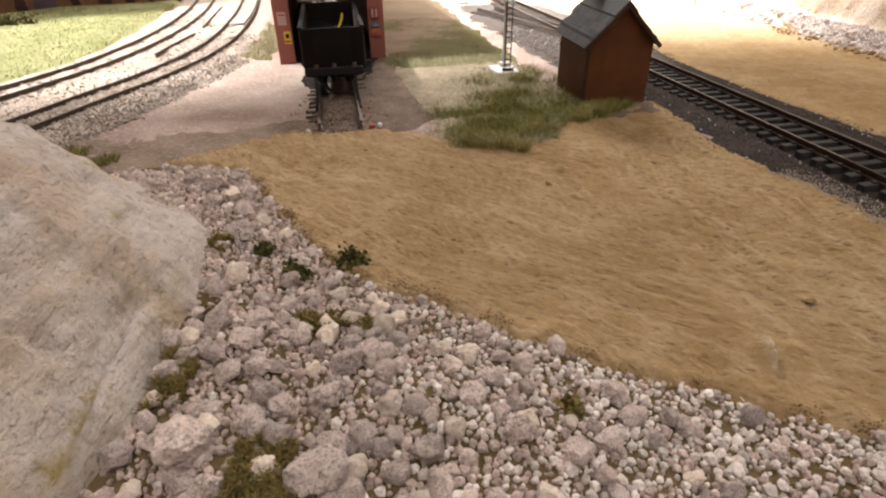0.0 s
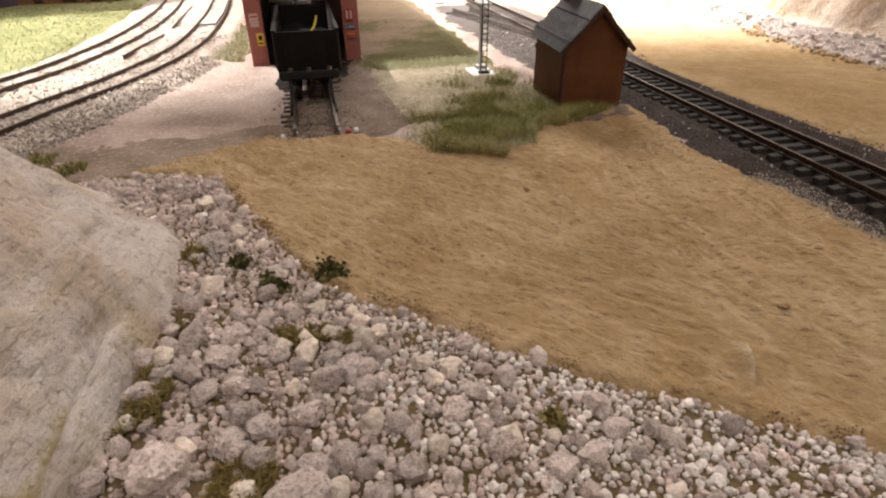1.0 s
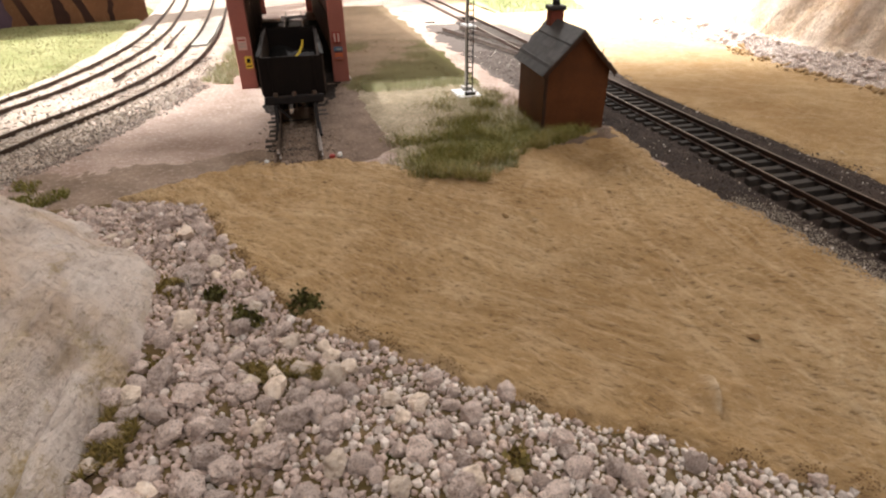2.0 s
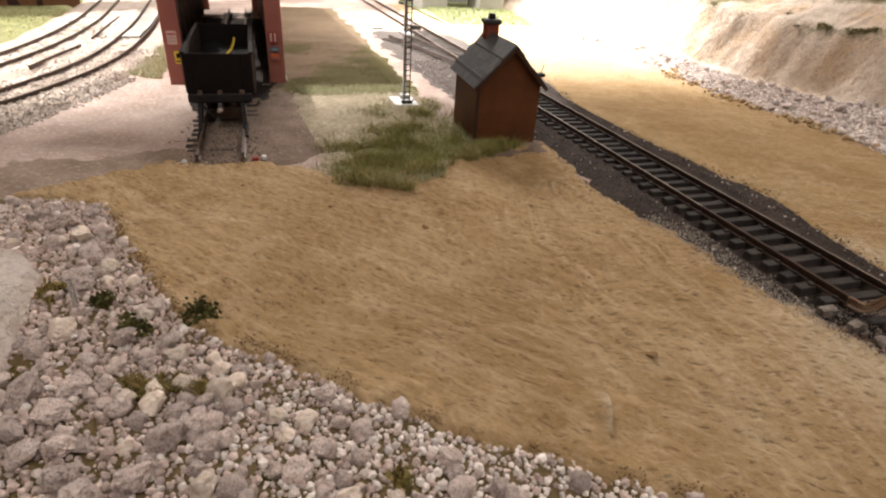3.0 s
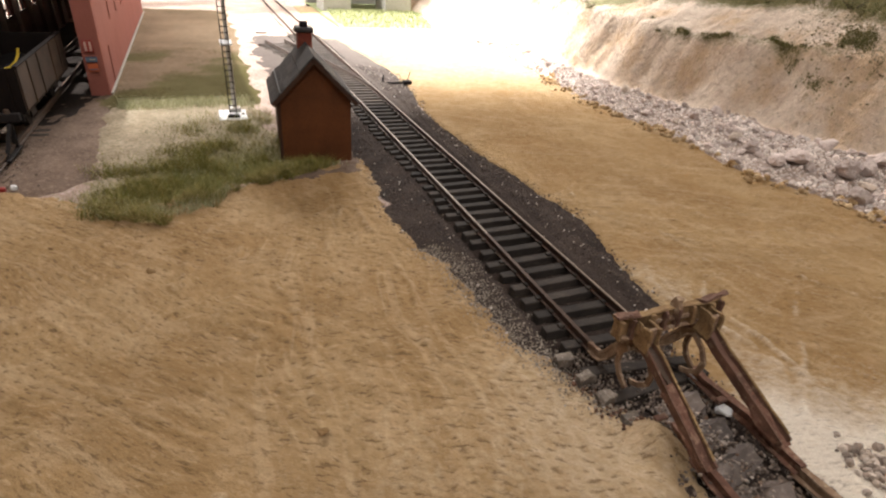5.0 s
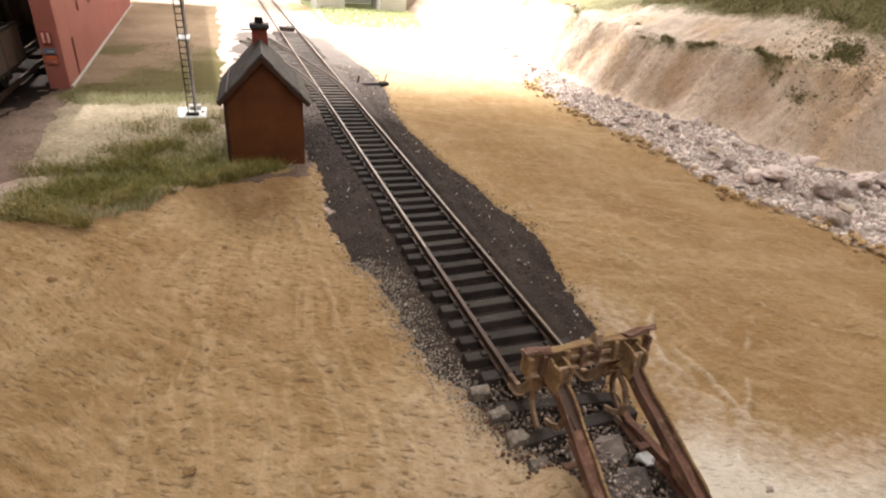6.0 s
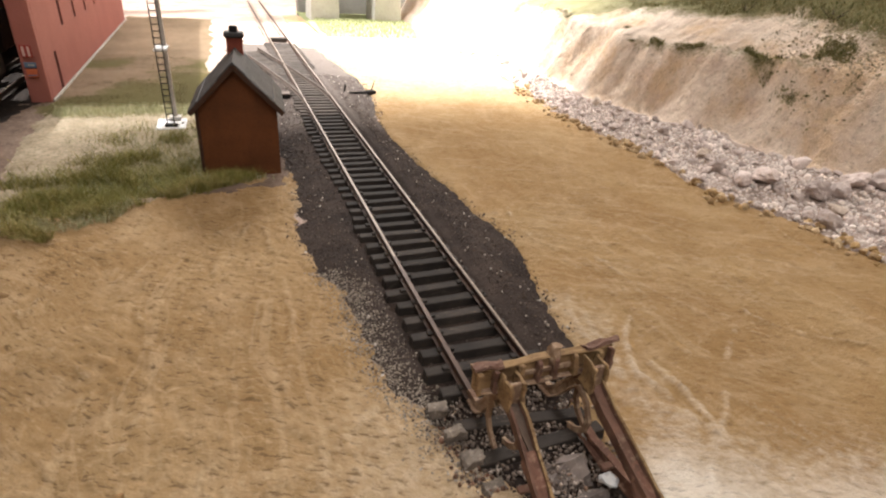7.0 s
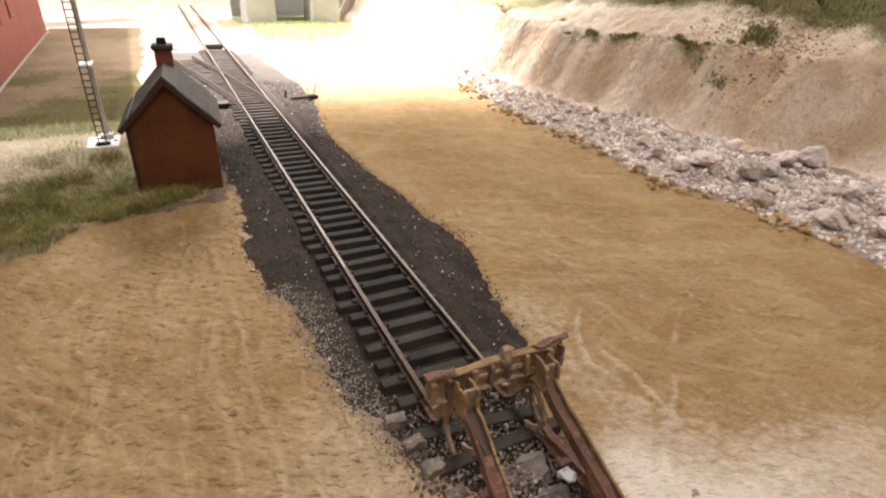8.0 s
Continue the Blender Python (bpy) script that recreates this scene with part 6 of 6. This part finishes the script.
grit("ash_grit", 11000, in_ash, lambda x, y: np.maximum(ash_z(x, y), np.where(x < 0, sand_left_z(x, y), sand_right_z(x, y))), GRAINS, (0.012, 0.042), "loose dark ash grit on the siding bed", 21)
grit("pale_flakes", 330, in_ash, lambda x, y: np.maximum(ash_z(x, y), np.where(x < 0, sand_left_z(x, y), sand_right_z(x, y))) + 0.02, hued("flakes_mat", [(206, 196, 186), (170, 158, 148), (226, 218, 210), (140, 128, 118)]), (0.02, 0.055), "pale chips scattered over the ash", 29)
STOP_GRAINS = hued("stop_grains_mat", [(76, 65, 59), (100, 88, 80), (134, 121, 111), (84, 72, 66), (116, 102, 92), (166, 154, 144), (96, 84, 76)])


def by_stop(rnd):
    y = rnd.uniform(-6.2, -0.6)
    return rnd.gauss(0, 0.85) if rnd.random() < 0.85 else rnd.choice((-1, 1)) * rnd.uniform(1.1, 1.6), y


grit("stop_rubble", 3600, by_stop, lambda x, y: ash_z(x, y) + 0.13, STOP_GRAINS, (0.01, 0.055), "dark ballast lumps with pale bits round the buffer stop", 27)
grit("stop_rubble", 140, lambda rnd: (rnd.gauss(2.95, 0.3), rnd.gauss(-5.65, 0.28)), lambda x, y: sand_right_z(x, y) - 0.01, hued("dusty_rubble_mat", [(176, 160, 146), (92, 80, 72), (206, 192, 180), (128, 114, 104), (150, 134, 122)]), (0.03, 0.13), "pale and dark rubble lumps on the pale sand", 33)


grit("stop_rubble", 190, lambda rnd: (rnd.gauss(0.1, 0.5), rnd.uniform(-6.3, -3.0)), lambda x, y: ash_z(x, y) + 0.2, hued("slab_litter_mat", [(150, 137, 127), (98, 86, 79), (186, 174, 164), (120, 96, 80), (72, 62, 57)]), (0.015, 0.06), "broken grey bits lying on the slabs", 34)


def left_of_stop(rnd):
    y = rnd.uniform(-3.3, -1.2)
    return rnd.gauss(-1.5, 0.2) if rnd.random() < 0.75 else rnd.gauss(1.35, 0.2), y


grit("rust_grit", 260, left_of_stop, lambda x, y: np.maximum(ash_z(x, y), np.where(x < 0, sand_left_z(x, y), sand_right_z(x, y))) + 0.01, hued("rust_grit_mat", [(92, 64, 52), (128, 96, 78), (62, 50, 44), (110, 82, 66), (78, 66, 58), (196, 182, 166)]),
     (0.015, 0.07), "rust-brown and pale crumbs beside the buffer stop", 28)
grit("pale_grit", 3600, in_pale, lambda x, y: np.maximum(ash_z(x, y), sand_left_z(x, y)), PALE_GRAINS, (0.01, 0.032), "pale chippings at the edge of the ash", 22)
def yard_side(rnd):
    i = rnd.randrange(2, 7)
    a, b = MAIN_NEAR[i - 1:i + 1]
    t, d = rnd.random(), Vector((b[0] - a[0], b[1] - a[1])).normalized()
    off = 2.9 + abs(rnd.gauss(0, 0.5)) * rnd.choice((-1.0, 0.5))
    return a[0] + (b[0] - a[0]) * t + d.y * off, a[1] + (b[1] - a[1]) * t - d.x * off


grit("ballast_edge", 2600, yard_side, lambda x, y: np.maximum(main_bed_z(x, y), yard_z(x, y)), hued("ballast_edge_mat", [(116, 104, 96), (160, 147, 138), (136, 123, 114), (186, 174, 165), (90, 80, 73)]), (0.025, 0.085), "dark grey ballast stones spilling onto the yard", 30)
grit("spur_grit", 900, lambda rnd: (rnd.gauss(-17.65, 0.75), rnd.uniform(13.2, 19.0)), lambda x, y: yard_z(x, y) + 0.05, hued("spur_grit_mat", [(96, 82, 72), (128, 112, 100), (76, 66, 58), (150, 134, 122), (110, 94, 82)]), (0.015, 0.07), "brown crumbs between and beside the spur rails", 31)
grit("ballast_stones", 6500, in_main, main_bed_z, hued("ballast_grains_mat", [(128, 114, 102), (172, 160, 150), (150, 136, 124), (198, 188, 178), (160, 146, 134)]), (0.035, 0.085), "pale grey ballast stones beside the main line", 23)


CRUMBS = hued("crumbs_mat", [(126, 98, 64), (92, 70, 46), (150, 120, 84), (108, 84, 54), (168, 138, 100)])
EDGE = [(-21.4, 9.8), (-20.8, 8.4), (-20.3, 6.6), (-19.4, 5.1), (-18.9, 3.6), (-18.2, 2.1), (-16.2, 0.6), (-14.4, -1.1), (-12.8, -2.5), (-10.7, -4.0), (-8.8, -5.2), (-6.5, -6.8)]


def near_edge(rnd):
    i = rnd.randrange(len(EDGE) - 1)
    (ax, ay), (bx, by) = EDGE[i], EDGE[i + 1]
    t = rnd.random()
    if noise.noise(Vector((ax + (bx - ax) * t, ay + (by - ay) * t, 0.3)) * 1.3) < -0.02:
        return None, None
    g = abs(rnd.gauss(0, 0.16))
    return ax + (bx - ax) * t + g * 0.7 + rnd.gauss(0, 0.06), ay + (by - ay) * t + g * 0.7 + rnd.gauss(0, 0.06)


def near_toe(rnd):
    y = rnd.uniform(-6, 30)
    if noise.noise(Vector((0.7, y * 1.7, 0.3))) < 0.05:
        return None, None
    return float(bank_toe(y)) + 0.1 - abs(rnd.gauss(0, 0.4)) + rnd.gauss(0, 0.15), y


grit("dark_crumbs", 2600, near_edge, lambda x, y: np.maximum(sand_left_z(x, y), scree_z(x, y)), CRUMBS, (0.006, 0.028), "dark earthy crumbs along the edge of the sand", 24)
grit("dark_crumbs", 420, near_toe, lambda x, y: np.maximum(sand_right_z(x, y), bank_z(x, y)), hued("toe_crumbs_mat", [(182, 152, 108), (150, 122, 84), (196, 172, 138), (166, 142, 110), (136, 108, 74)]), (0.03, 0.24), "brown earthy crumbs along the foot of the cutting", 25)

grit("bank_litter", 1100, lambda rnd: (rnd.gauss(23.8, 1.1), rnd.gauss(11.2, 1.6)), bank_z, hued("bank_litter_mat", [(146, 134, 104), (188, 170, 148), (112, 106, 74), (206, 190, 172), (168, 150, 126)]), (0.015, 0.085), "dry litter and chips strewn over the ledge", 32)

# ---- grass and plants ----
def blades(name, spots, ground, material, label, height, lean=0.5, seed=1, width=0.022, category="grass"):
    rng = np.random.RandomState(seed)
    P = np.array(spots)
    n = len(P)
    z = ground(P[:, 0], P[:, 1])
    a, h = rng.uniform(0, 6.283, n), rng.uniform(*height, n)
    l, b = rng.uniform(0.1, lean, n) * h, rng.uniform(0, 6.283, n)
    w = width * rng.uniform(0.7, 1.3, n)
    c0 = np.stack([P[:, 0] - np.cos(a) * w, P[:, 1] - np.sin(a) * w, z - 0.02], -1)
    c1 = np.stack([P[:, 0] + np.cos(a) * w, P[:, 1] + np.sin(a) * w, z - 0.02], -1)
    m0 = np.stack([P[:, 0] - np.cos(a) * w * 0.7 + np.cos(b) * l * 0.4, P[:, 1] - np.sin(a) * w * 0.7 + np.sin(b) * l * 0.4, z + h * 0.6], -1)
    m1 = np.stack([P[:, 0] + np.cos(a) * w * 0.7 + np.cos(b) * l * 0.4, P[:, 1] + np.sin(a) * w * 0.7 + np.sin(b) * l * 0.4, z + h * 0.6], -1)
    tp = np.stack([P[:, 0] + np.cos(b) * l, P[:, 1] + np.sin(b) * l, z + h], -1)
    V = np.stack([c0, c1, m1, m0, tp], 1).reshape(-1, 3)
    i = np.arange(n) * 5
    F = [f for k in i.tolist() for f in ([k, k + 1, k + 2, k + 3], [k + 3, k + 2, k + 4])]
    return tagged(raw(name, V, F, material), label, category, "", "stuff")


def spots_in(poly, n, seed, dens=lambda x, y: 1.0 + 0 * x):
    rng = np.random.RandomState(seed)
    p = np.array(poly)
    out = np.zeros((0, 2))
    while len(out) < n:
        q = rng.uniform(p.min(0), p.max(0), (n * 2, 2))
        d = inside(poly, q[:, 0], q[:, 1]) + 0.9 * fbm(q[:, 0], q[:, 1], 0.6, 3, seed)
        out = np.concatenate([out, q[(d > 0) & (rng.rand(len(q)) < dens(q[:, 0], q[:, 1]))]])
    return out[:n]


def turf_z(x, y):
    return np.maximum(yard_z(x, y), sand_left_z(x, y))


def green_zone(x, y):
    """How green the turf is: lush along its front edge and beside the hut, bare towards the spur and pale behind."""
    w = 2.2 * fbm(x, y, 0.45, 4, 72)
    return smooth01(17.6, 12.6, y + w) * smooth01(-14.6, -10.4, x + 0.7 * w) * (0.12 + 0.88 * smooth01(-5.2, -7.6, x + 0.4 * w)) + 0.42 * smooth01(-12.0, -8.5, x + w) * smooth01(23.5, 17.0, y + w)


sheet("turf", (-16, -2.6, 9.3, 26), 0.16, lambda x, y: yard_z(x, y) + 0.03 + np.clip(inside(GRASS_PATCH, x, y) - 0.9 + 2.2 * fbm(x, y, 0.6, 4, 71) + 1.2 * fbm(x, y, 2.6, 3, 73), -0.6, 0.5) * 0.2, TURF,
      lambda x, y: inside(GRASS_PATCH, x, y) + 0.8, "dry mossy turf round the hut", category="turf", cover=lambda x, y: 0.85 * green_zone(x, y))
blades("grass", spots_in(GRASS_PATCH, 19000, 1, lambda x, y: np.clip(green_zone(x, y), 0, 1) * smooth01(-0.2, 1.3, inside(GRASS_PATCH, x, y) + 2.0 * fbm(x, y, 0.9, 4, 141)) * (0.12 + 0.88 * smooth01(-0.08, 0.1, fbm(x, y, 0.9, 4, 5)))), turf_z, GRASS,
       "green and straw coloured static grass beside the hut", (0.1, 0.55), 1.6, 2, 0.0105)
blades("grass_fringe", spots_in([(-13.6, 10.4), (-12.6, 9.7), (-11.0, 9.1), (-8.9, 9.6), (-7.9, 11.3), (-6.6, 12.2), (-5.6, 12.9), (-6.2, 13.4), (-8.0, 12.9), (-9.4, 11.4), (-11.0, 10.8), (-12.6, 11.0)], 3600, 41,
       lambda x, y: smooth01(-0.05, 0.15, fbm(x, y, 0.9, 4, 42))), turf_z, hued("fringe_mat", [(158, 148, 92), (136, 132, 74), (182, 166, 116), (112, 114, 60), (140, 112, 74)]), "thin ragged grass fringe creeping onto the sand", (0.08, 0.6), 2.2, 43, 0.009)
blades("grass", spots_in([(-14.5, 24.5), (-7.6, 24.0), (-7.6, 43.0), (-14.8, 43.0)], 9000, 3, lambda x, y: np.where(y < 30, 1.0, 0.5) * smooth01(-0.15, 0.15, fbm(x, y, 0.4, 3, 51))), yard_z, OLIVE,
       "olive static grass beside the red shed", (0.04, 0.15), 1.4, 4, 0.016)
blades("straw_grass", spots_in(GRASS_PATCH, 3800, 52, lambda x, y: np.clip(green_zone(x, y), 0, 1) * smooth01(-0.12, 0.2, fbm(x, y, 0.8, 3, 53))), turf_z, STRAW, "dry straw blades among the green grass", (0.12, 0.4), 1.2, 54, 0.011)
blades("straw_grass", spots_in([(-14.2, 14.0), (-11.0, 12.5), (-7.0, 14.0), (-6.8, 25.0), (-13.6, 25.0), (-12.5, 19.0)], 11000, 25, lambda x, y: smooth01(-13.5, -9.0, x + 2.0 * fbm(x, y, 0.5, 3, 44)) * (0.3 + 0.7 * smooth01(-0.1, 0.12, fbm(x, y, 0.8, 3, 45)))), turf_z, STRAW, "short pale straw grass between hut and shed", (0.05, 0.22), 1.2, 26, 0.014)
blades("grass", spots_in([(-13.5, 23.4), (-6.8, 23.2), (-6.8, 25.6), (-13.8, 25.8)], 4200, 5, lambda x, y: smooth01(22.6, 24.8, y + fbm(x, y, 0.7, 3, 46))), yard_z, STRAW, "tall pale straw grass in a strip", (0.15, 0.5), 0.7, 6, 0.015)


def field_z(x, y):
    return 0.12 + 0.5 * smooth01(3.5, 14, line_distance(MAIN_FAR, x, y)) * smooth01(-30, -36, x) + 0.25 * fbm(x, y, 0.25, 4, 61)


blades("field_grass", spots_in([(-38, 20), (-34, 33), (-33.4, 58), (-37, 62), (-52, 48), (-50, 26)], 14000, 7), field_z, hued("field_grass_mat", [(142, 136, 94), (118, 116, 72),
       (160, 152, 116), (90, 90, 50), (132, 114, 80)]), "yellow-green field grass behind the main lines", (0.08, 0.22), 1.0, 8, 0.02)
blades("verge_grass", spots_in([(-24.0, 30), (-21.6, 28.5), (-21.6, 40), (-23.4, 44)], 2600, 9), yard_z, STRAW, "pale yellow grass beside the shed", (0.15, 0.4), 0.8, 10, 0.03)
blades("verge_grass", spots_in([(-30.8, 11.4), (-27.2, 11.2), (-26.2, 11.9), (-26.8, 13.6), (-28.4, 15.0), (-30.8, 14.8)], 1700, 11, lambda x, y: smooth01(0.0, 0.2, fbm(x, y, 0.6, 3, 55))), yard_z, GRASS, "dark green moss tuft by the ballast", (0.06, 0.22), 1.2, 12, 0.02)
blades("far_grass", spots_in([(5.4, 55), (16, 55), (18.5, 66), (18.0, 70), (6.0, 70)], 5200, 13), lambda x, y: 0.15 + 0.3 * smooth01(54, 68, y) + 0 * x, hued("far_grass_mat", [(150, 152, 112), (128, 133, 92), (172, 170, 134), (112, 118, 80)]), "pale green grass before the viaduct",
       (0.1, 0.36), 0.9, 14, 0.03)
sheet("far_turf", (5, 19.5, 53.5, 80), 0.4, lambda x, y: -0.1 + 0.35 * smooth01(53.5, 57, y + 0.8 * fbm(x, y, 0.4, 3, 77)) + 0.15 * fbm(x, y, 0.5, 3, 78), surf("far_turf_mat", (140, 142, 106), (122, 128, 90), (158, 156, 118), scale=0.4, fine=5.0, bump=0.8, relief=0.06, rough=0.95, spec=0.1), None,
      "green turf mound before the viaduct", category="turf")


def clump(name, place, r, n, material, label, category="bush", flat=0.75, seed=1, leaf=0.09):
    """A small bush of stems and many small leaves."""
    rng = np.random.RandomState(seed)
    b = thing(name, place, 0, label, category)
    bm = bmesh.new()
    for k in range(7):
        a, t = rng.uniform(0, 6.28), rng.uniform(0.3, 0.9)
        tube(bm, (0, 0, -0.05), (math.cos(a) * r * t, math.sin(a) * r * t, r * flat * rng.uniform(0.5, 1.1)), 0.025, 0.012, 5)
    part("stems", bm, HUT_DARK, b)
    V, F = [], []
    lobes = rng.normal(0, 0.45, (9, 3)) * r * (1, 1, 0.5)
    for k in range(n):
        c = lobes[rng.randint(9)] + rng.normal(0, 0.25, 3) * r
        c[2] = abs(c[2]) * flat * 1.3
        q = np.array(Euler(rng.uniform(0, 6.28, 3)).to_matrix())
        s = leaf * rng.uniform(0.6, 1.3)
        V += [(c + q @ np.array(v) * s).tolist() for v in ((-1, 0, 0), (0, -0.6, 0.1), (1, 0, 0), (0, 0.6, 0.1))]
        F.append([4 * k, 4 * k + 1, 4 * k + 2, 4 * k + 3])
    o = raw("leaves", V, F, material)
    o.parent = b
    return b


clump("bush", (-43.6, 44.5, 0.5), 1.3, 520, LEAF, "dark green bush on the field before the backscene", seed=11, leaf=0.16)
clump("bush", (-17.85, 2.65, 0.08), 0.42, 420, LEAF, "small dark green bush at the edge of the sand", seed=1)
clump("bush", (-19.15, 2.25, 0.15), 0.3, 300, LEAF, "tiny dark green bush among the stones", seed=2)
clump("bush", (-20.05, 3.5, 0.2), 0.26, 240, LEAF, "tiny dark green bush among the stones", seed=3)
clump("moss_tuft", (-21.3, 3.9, 0.3), 0.3, 260, MOSS, "brown-green moss tuft against the rock", "moss", seed=4)
clump("moss_tuft", (-14.2, -3.3, 0.2), 0.22, 160, MOSS, "olive moss tuft between stones", "moss", seed=5)
clump("moss_tuft", (-16.5, -2.8, 0.2), 0.2, 160, LEAF, "dark moss tuft between stones", "moss", seed=6)
clump("moss_tuft", (-20.9, -1.9, 0.2), 0.45, 360, MOSS, "brown-green moss tuft between stones", "moss", 0.4, 7)
clump("moss_tuft", (-19.0, -2.9, 0.2), 0.4, 300, MOSS, "brown-green moss tuft between stones", "moss", 0.4, 8)
clump("moss_tuft", (-21.2, 1.0, 0.2), 0.35, 300, MOSS, "brown-green moss tuft against the rock", "moss", 0.4, 9)


in_moss = sampler(40000, (-22.8, -7, -7.5, 9.5), lambda x, y: (inside(SCREE, x, y) > 0.1) & (x > hill_foot(y) - 0.1) & ((y < 1.5) & (fbm(x, y, 0.55, 4, 108) > 0.08 + 0.09 * np.clip(x + 19.0, 0, 4)) | ((x < hill_foot(y) + 0.35 + 0.5 * smooth01(1.0, -1.5, y)) & (y < 4.6) & (fbm(x, y, 0.6, 3, 109) > -0.04 + 0.16 * smooth01(0.0, 2.0, y)))), 79)
blades("moss", [in_moss(None) for _ in range(15000)], lambda x, y: scree_z(x, y) + 0.08, MOSS, "brown-green moss creeping between the stones", (0.04, 0.2), 1.6, 47, 0.018, "moss")


def bank_top(x, y):
    return float(bank_z(np.array([x]), np.array([y]))[0])


rb = random.Random(44)
SHRUBS = [(22.1, 13.1, 0.34), (22.7, 12.3, 0.24), (19.3, 21.6, 0.3), (20.0, 23.2, 0.35), (19.8, 30.5, 0.8), (20.6, 32.5, 0.8), (24.6, 18.5, 0.9), (26.0, 14.0, 1.0), (27.5, 11.0, 1.0), (26.5, 20.0, 1.0)]
SHRUBS += [(rb.uniform(21.3, 25.6), rb.uniform(8.4, 15.0), rb.uniform(0.08, 0.22)) for _ in range(26)]
for k, (x, y, r) in enumerate(SHRUBS):
    clump("shrub", (x, y, bank_top(x, y) - 0.05), r, int(330 * r + 16) if r > 0.22 else int(150 * r + 10), SCRUB, "low dark green shrub on the cutting slope" if r < 0.35 else "bushy green shrub on top of the cutting slope", "shrub", 0.6, 30 + k, 0.042)
blades("bank_grass", spots_in([(22.6, 26), (25.2, 16), (26, 8), (40, 6), (40, 30), (24, 32)], 22000, 15, lambda x, y: 0.2 + 0.9 * np.clip(fbm(x, y, 0.4, 3, 9) + 0.4, 0, 1)), bank_z, SCRUB,
       "green scrub grass along the top of the cutting", (0.08, 0.32), 1.2, 16, 0.022)

blades("ledge_scrub", spots_in([(19.0, 21.6), (20.4, 17.0), (21.2, 14.2), (21.0, 9.6), (24.6, 9.2), (24.6, 14.2), (22.0, 14.6), (20.9, 17.2), (19.6, 21.8)], 3400, 48,
       lambda x, y: np.clip(scrub_cover(x, y) * 1.3 + 0.7 * np.exp(-(line_distance([(19.4, 21.2), (20.6, 17.0), (21.5, 13.8)], x, y) / 0.25) ** 2) * smooth01(-0.1, 0.1, fbm(x, y, 0.9, 3, 49)), 0, 1)), bank_z, SCRUB,
       "thin dark green scrub along a ledge of the cutting", (0.05, 0.2), 1.3, 50, 0.02)

# ---- small loose things ----
tagged(part("clear_post", tube(bmesh.new(), (-20.62, 3.35, 0.1), (-20.66, 3.5, 0.95), 0.06, 0.06, 10), GLASS), "clear plastic peg standing in the rubble", "peg")
tagged(part("red_block", boxed(-16.55, -16.3, 13.4, 13.6, 0.0, 0.18, 0.04), RED), "small red block by the rail end", "block")
tagged(part("white_block", boxed(-16.18, -15.98, 13.5, 13.7, 0.0, 0.2, 0.05), WHITE), "small white block by the rail end", "block")
tagged(part("white_block", boxed(-19.25, -19.05, 13.5, 13.68, 0.0, 0.16, 0.05), WHITE), "small white block by the rail end", "block")
for k, (x, y) in enumerate(LOADS):
    o = tagged(new("scrap_stone", ROCK_ME[k]), "pale scrap lump on the wagon floor", "scrap", "wagon load")
    o.matrix_world = pose(x * S, y * S, 2.38 * S, 20 * k, 0, 50 * k) @ Matrix.Scale(0.22, 4)
for k, (x, y, r) in enumerate([(-11.15, 6.1, 0.16), (-16.9, 10.6, 0.15), (-7.6, -1.3, 0.17), (-12.75, -2.4, 0.17), (-10.6, -4.1, 0.2), (-11.6, -3.1, 0.13), (-14.0, 8.3, 0.1), (-15.0, 3.2, 0.12)]):
    o = tagged(new("clod", ROCK_ME[k % 9]), "small dark earth clod on the sand", "clod", "clods on the sand")
    o.matrix_world = pose(x * S, y * S, (float(sand_left_z(np.array([x]), np.array([y]))[0]) + 0.02) * S, 10, 20, 70 * k) @ Matrix.Diagonal((r * 0.8, r * 0.7, r * 0.4, 1))
    me_ = o.data.copy()
    me_.materials[0] = CRUMBS
    o.data = me_
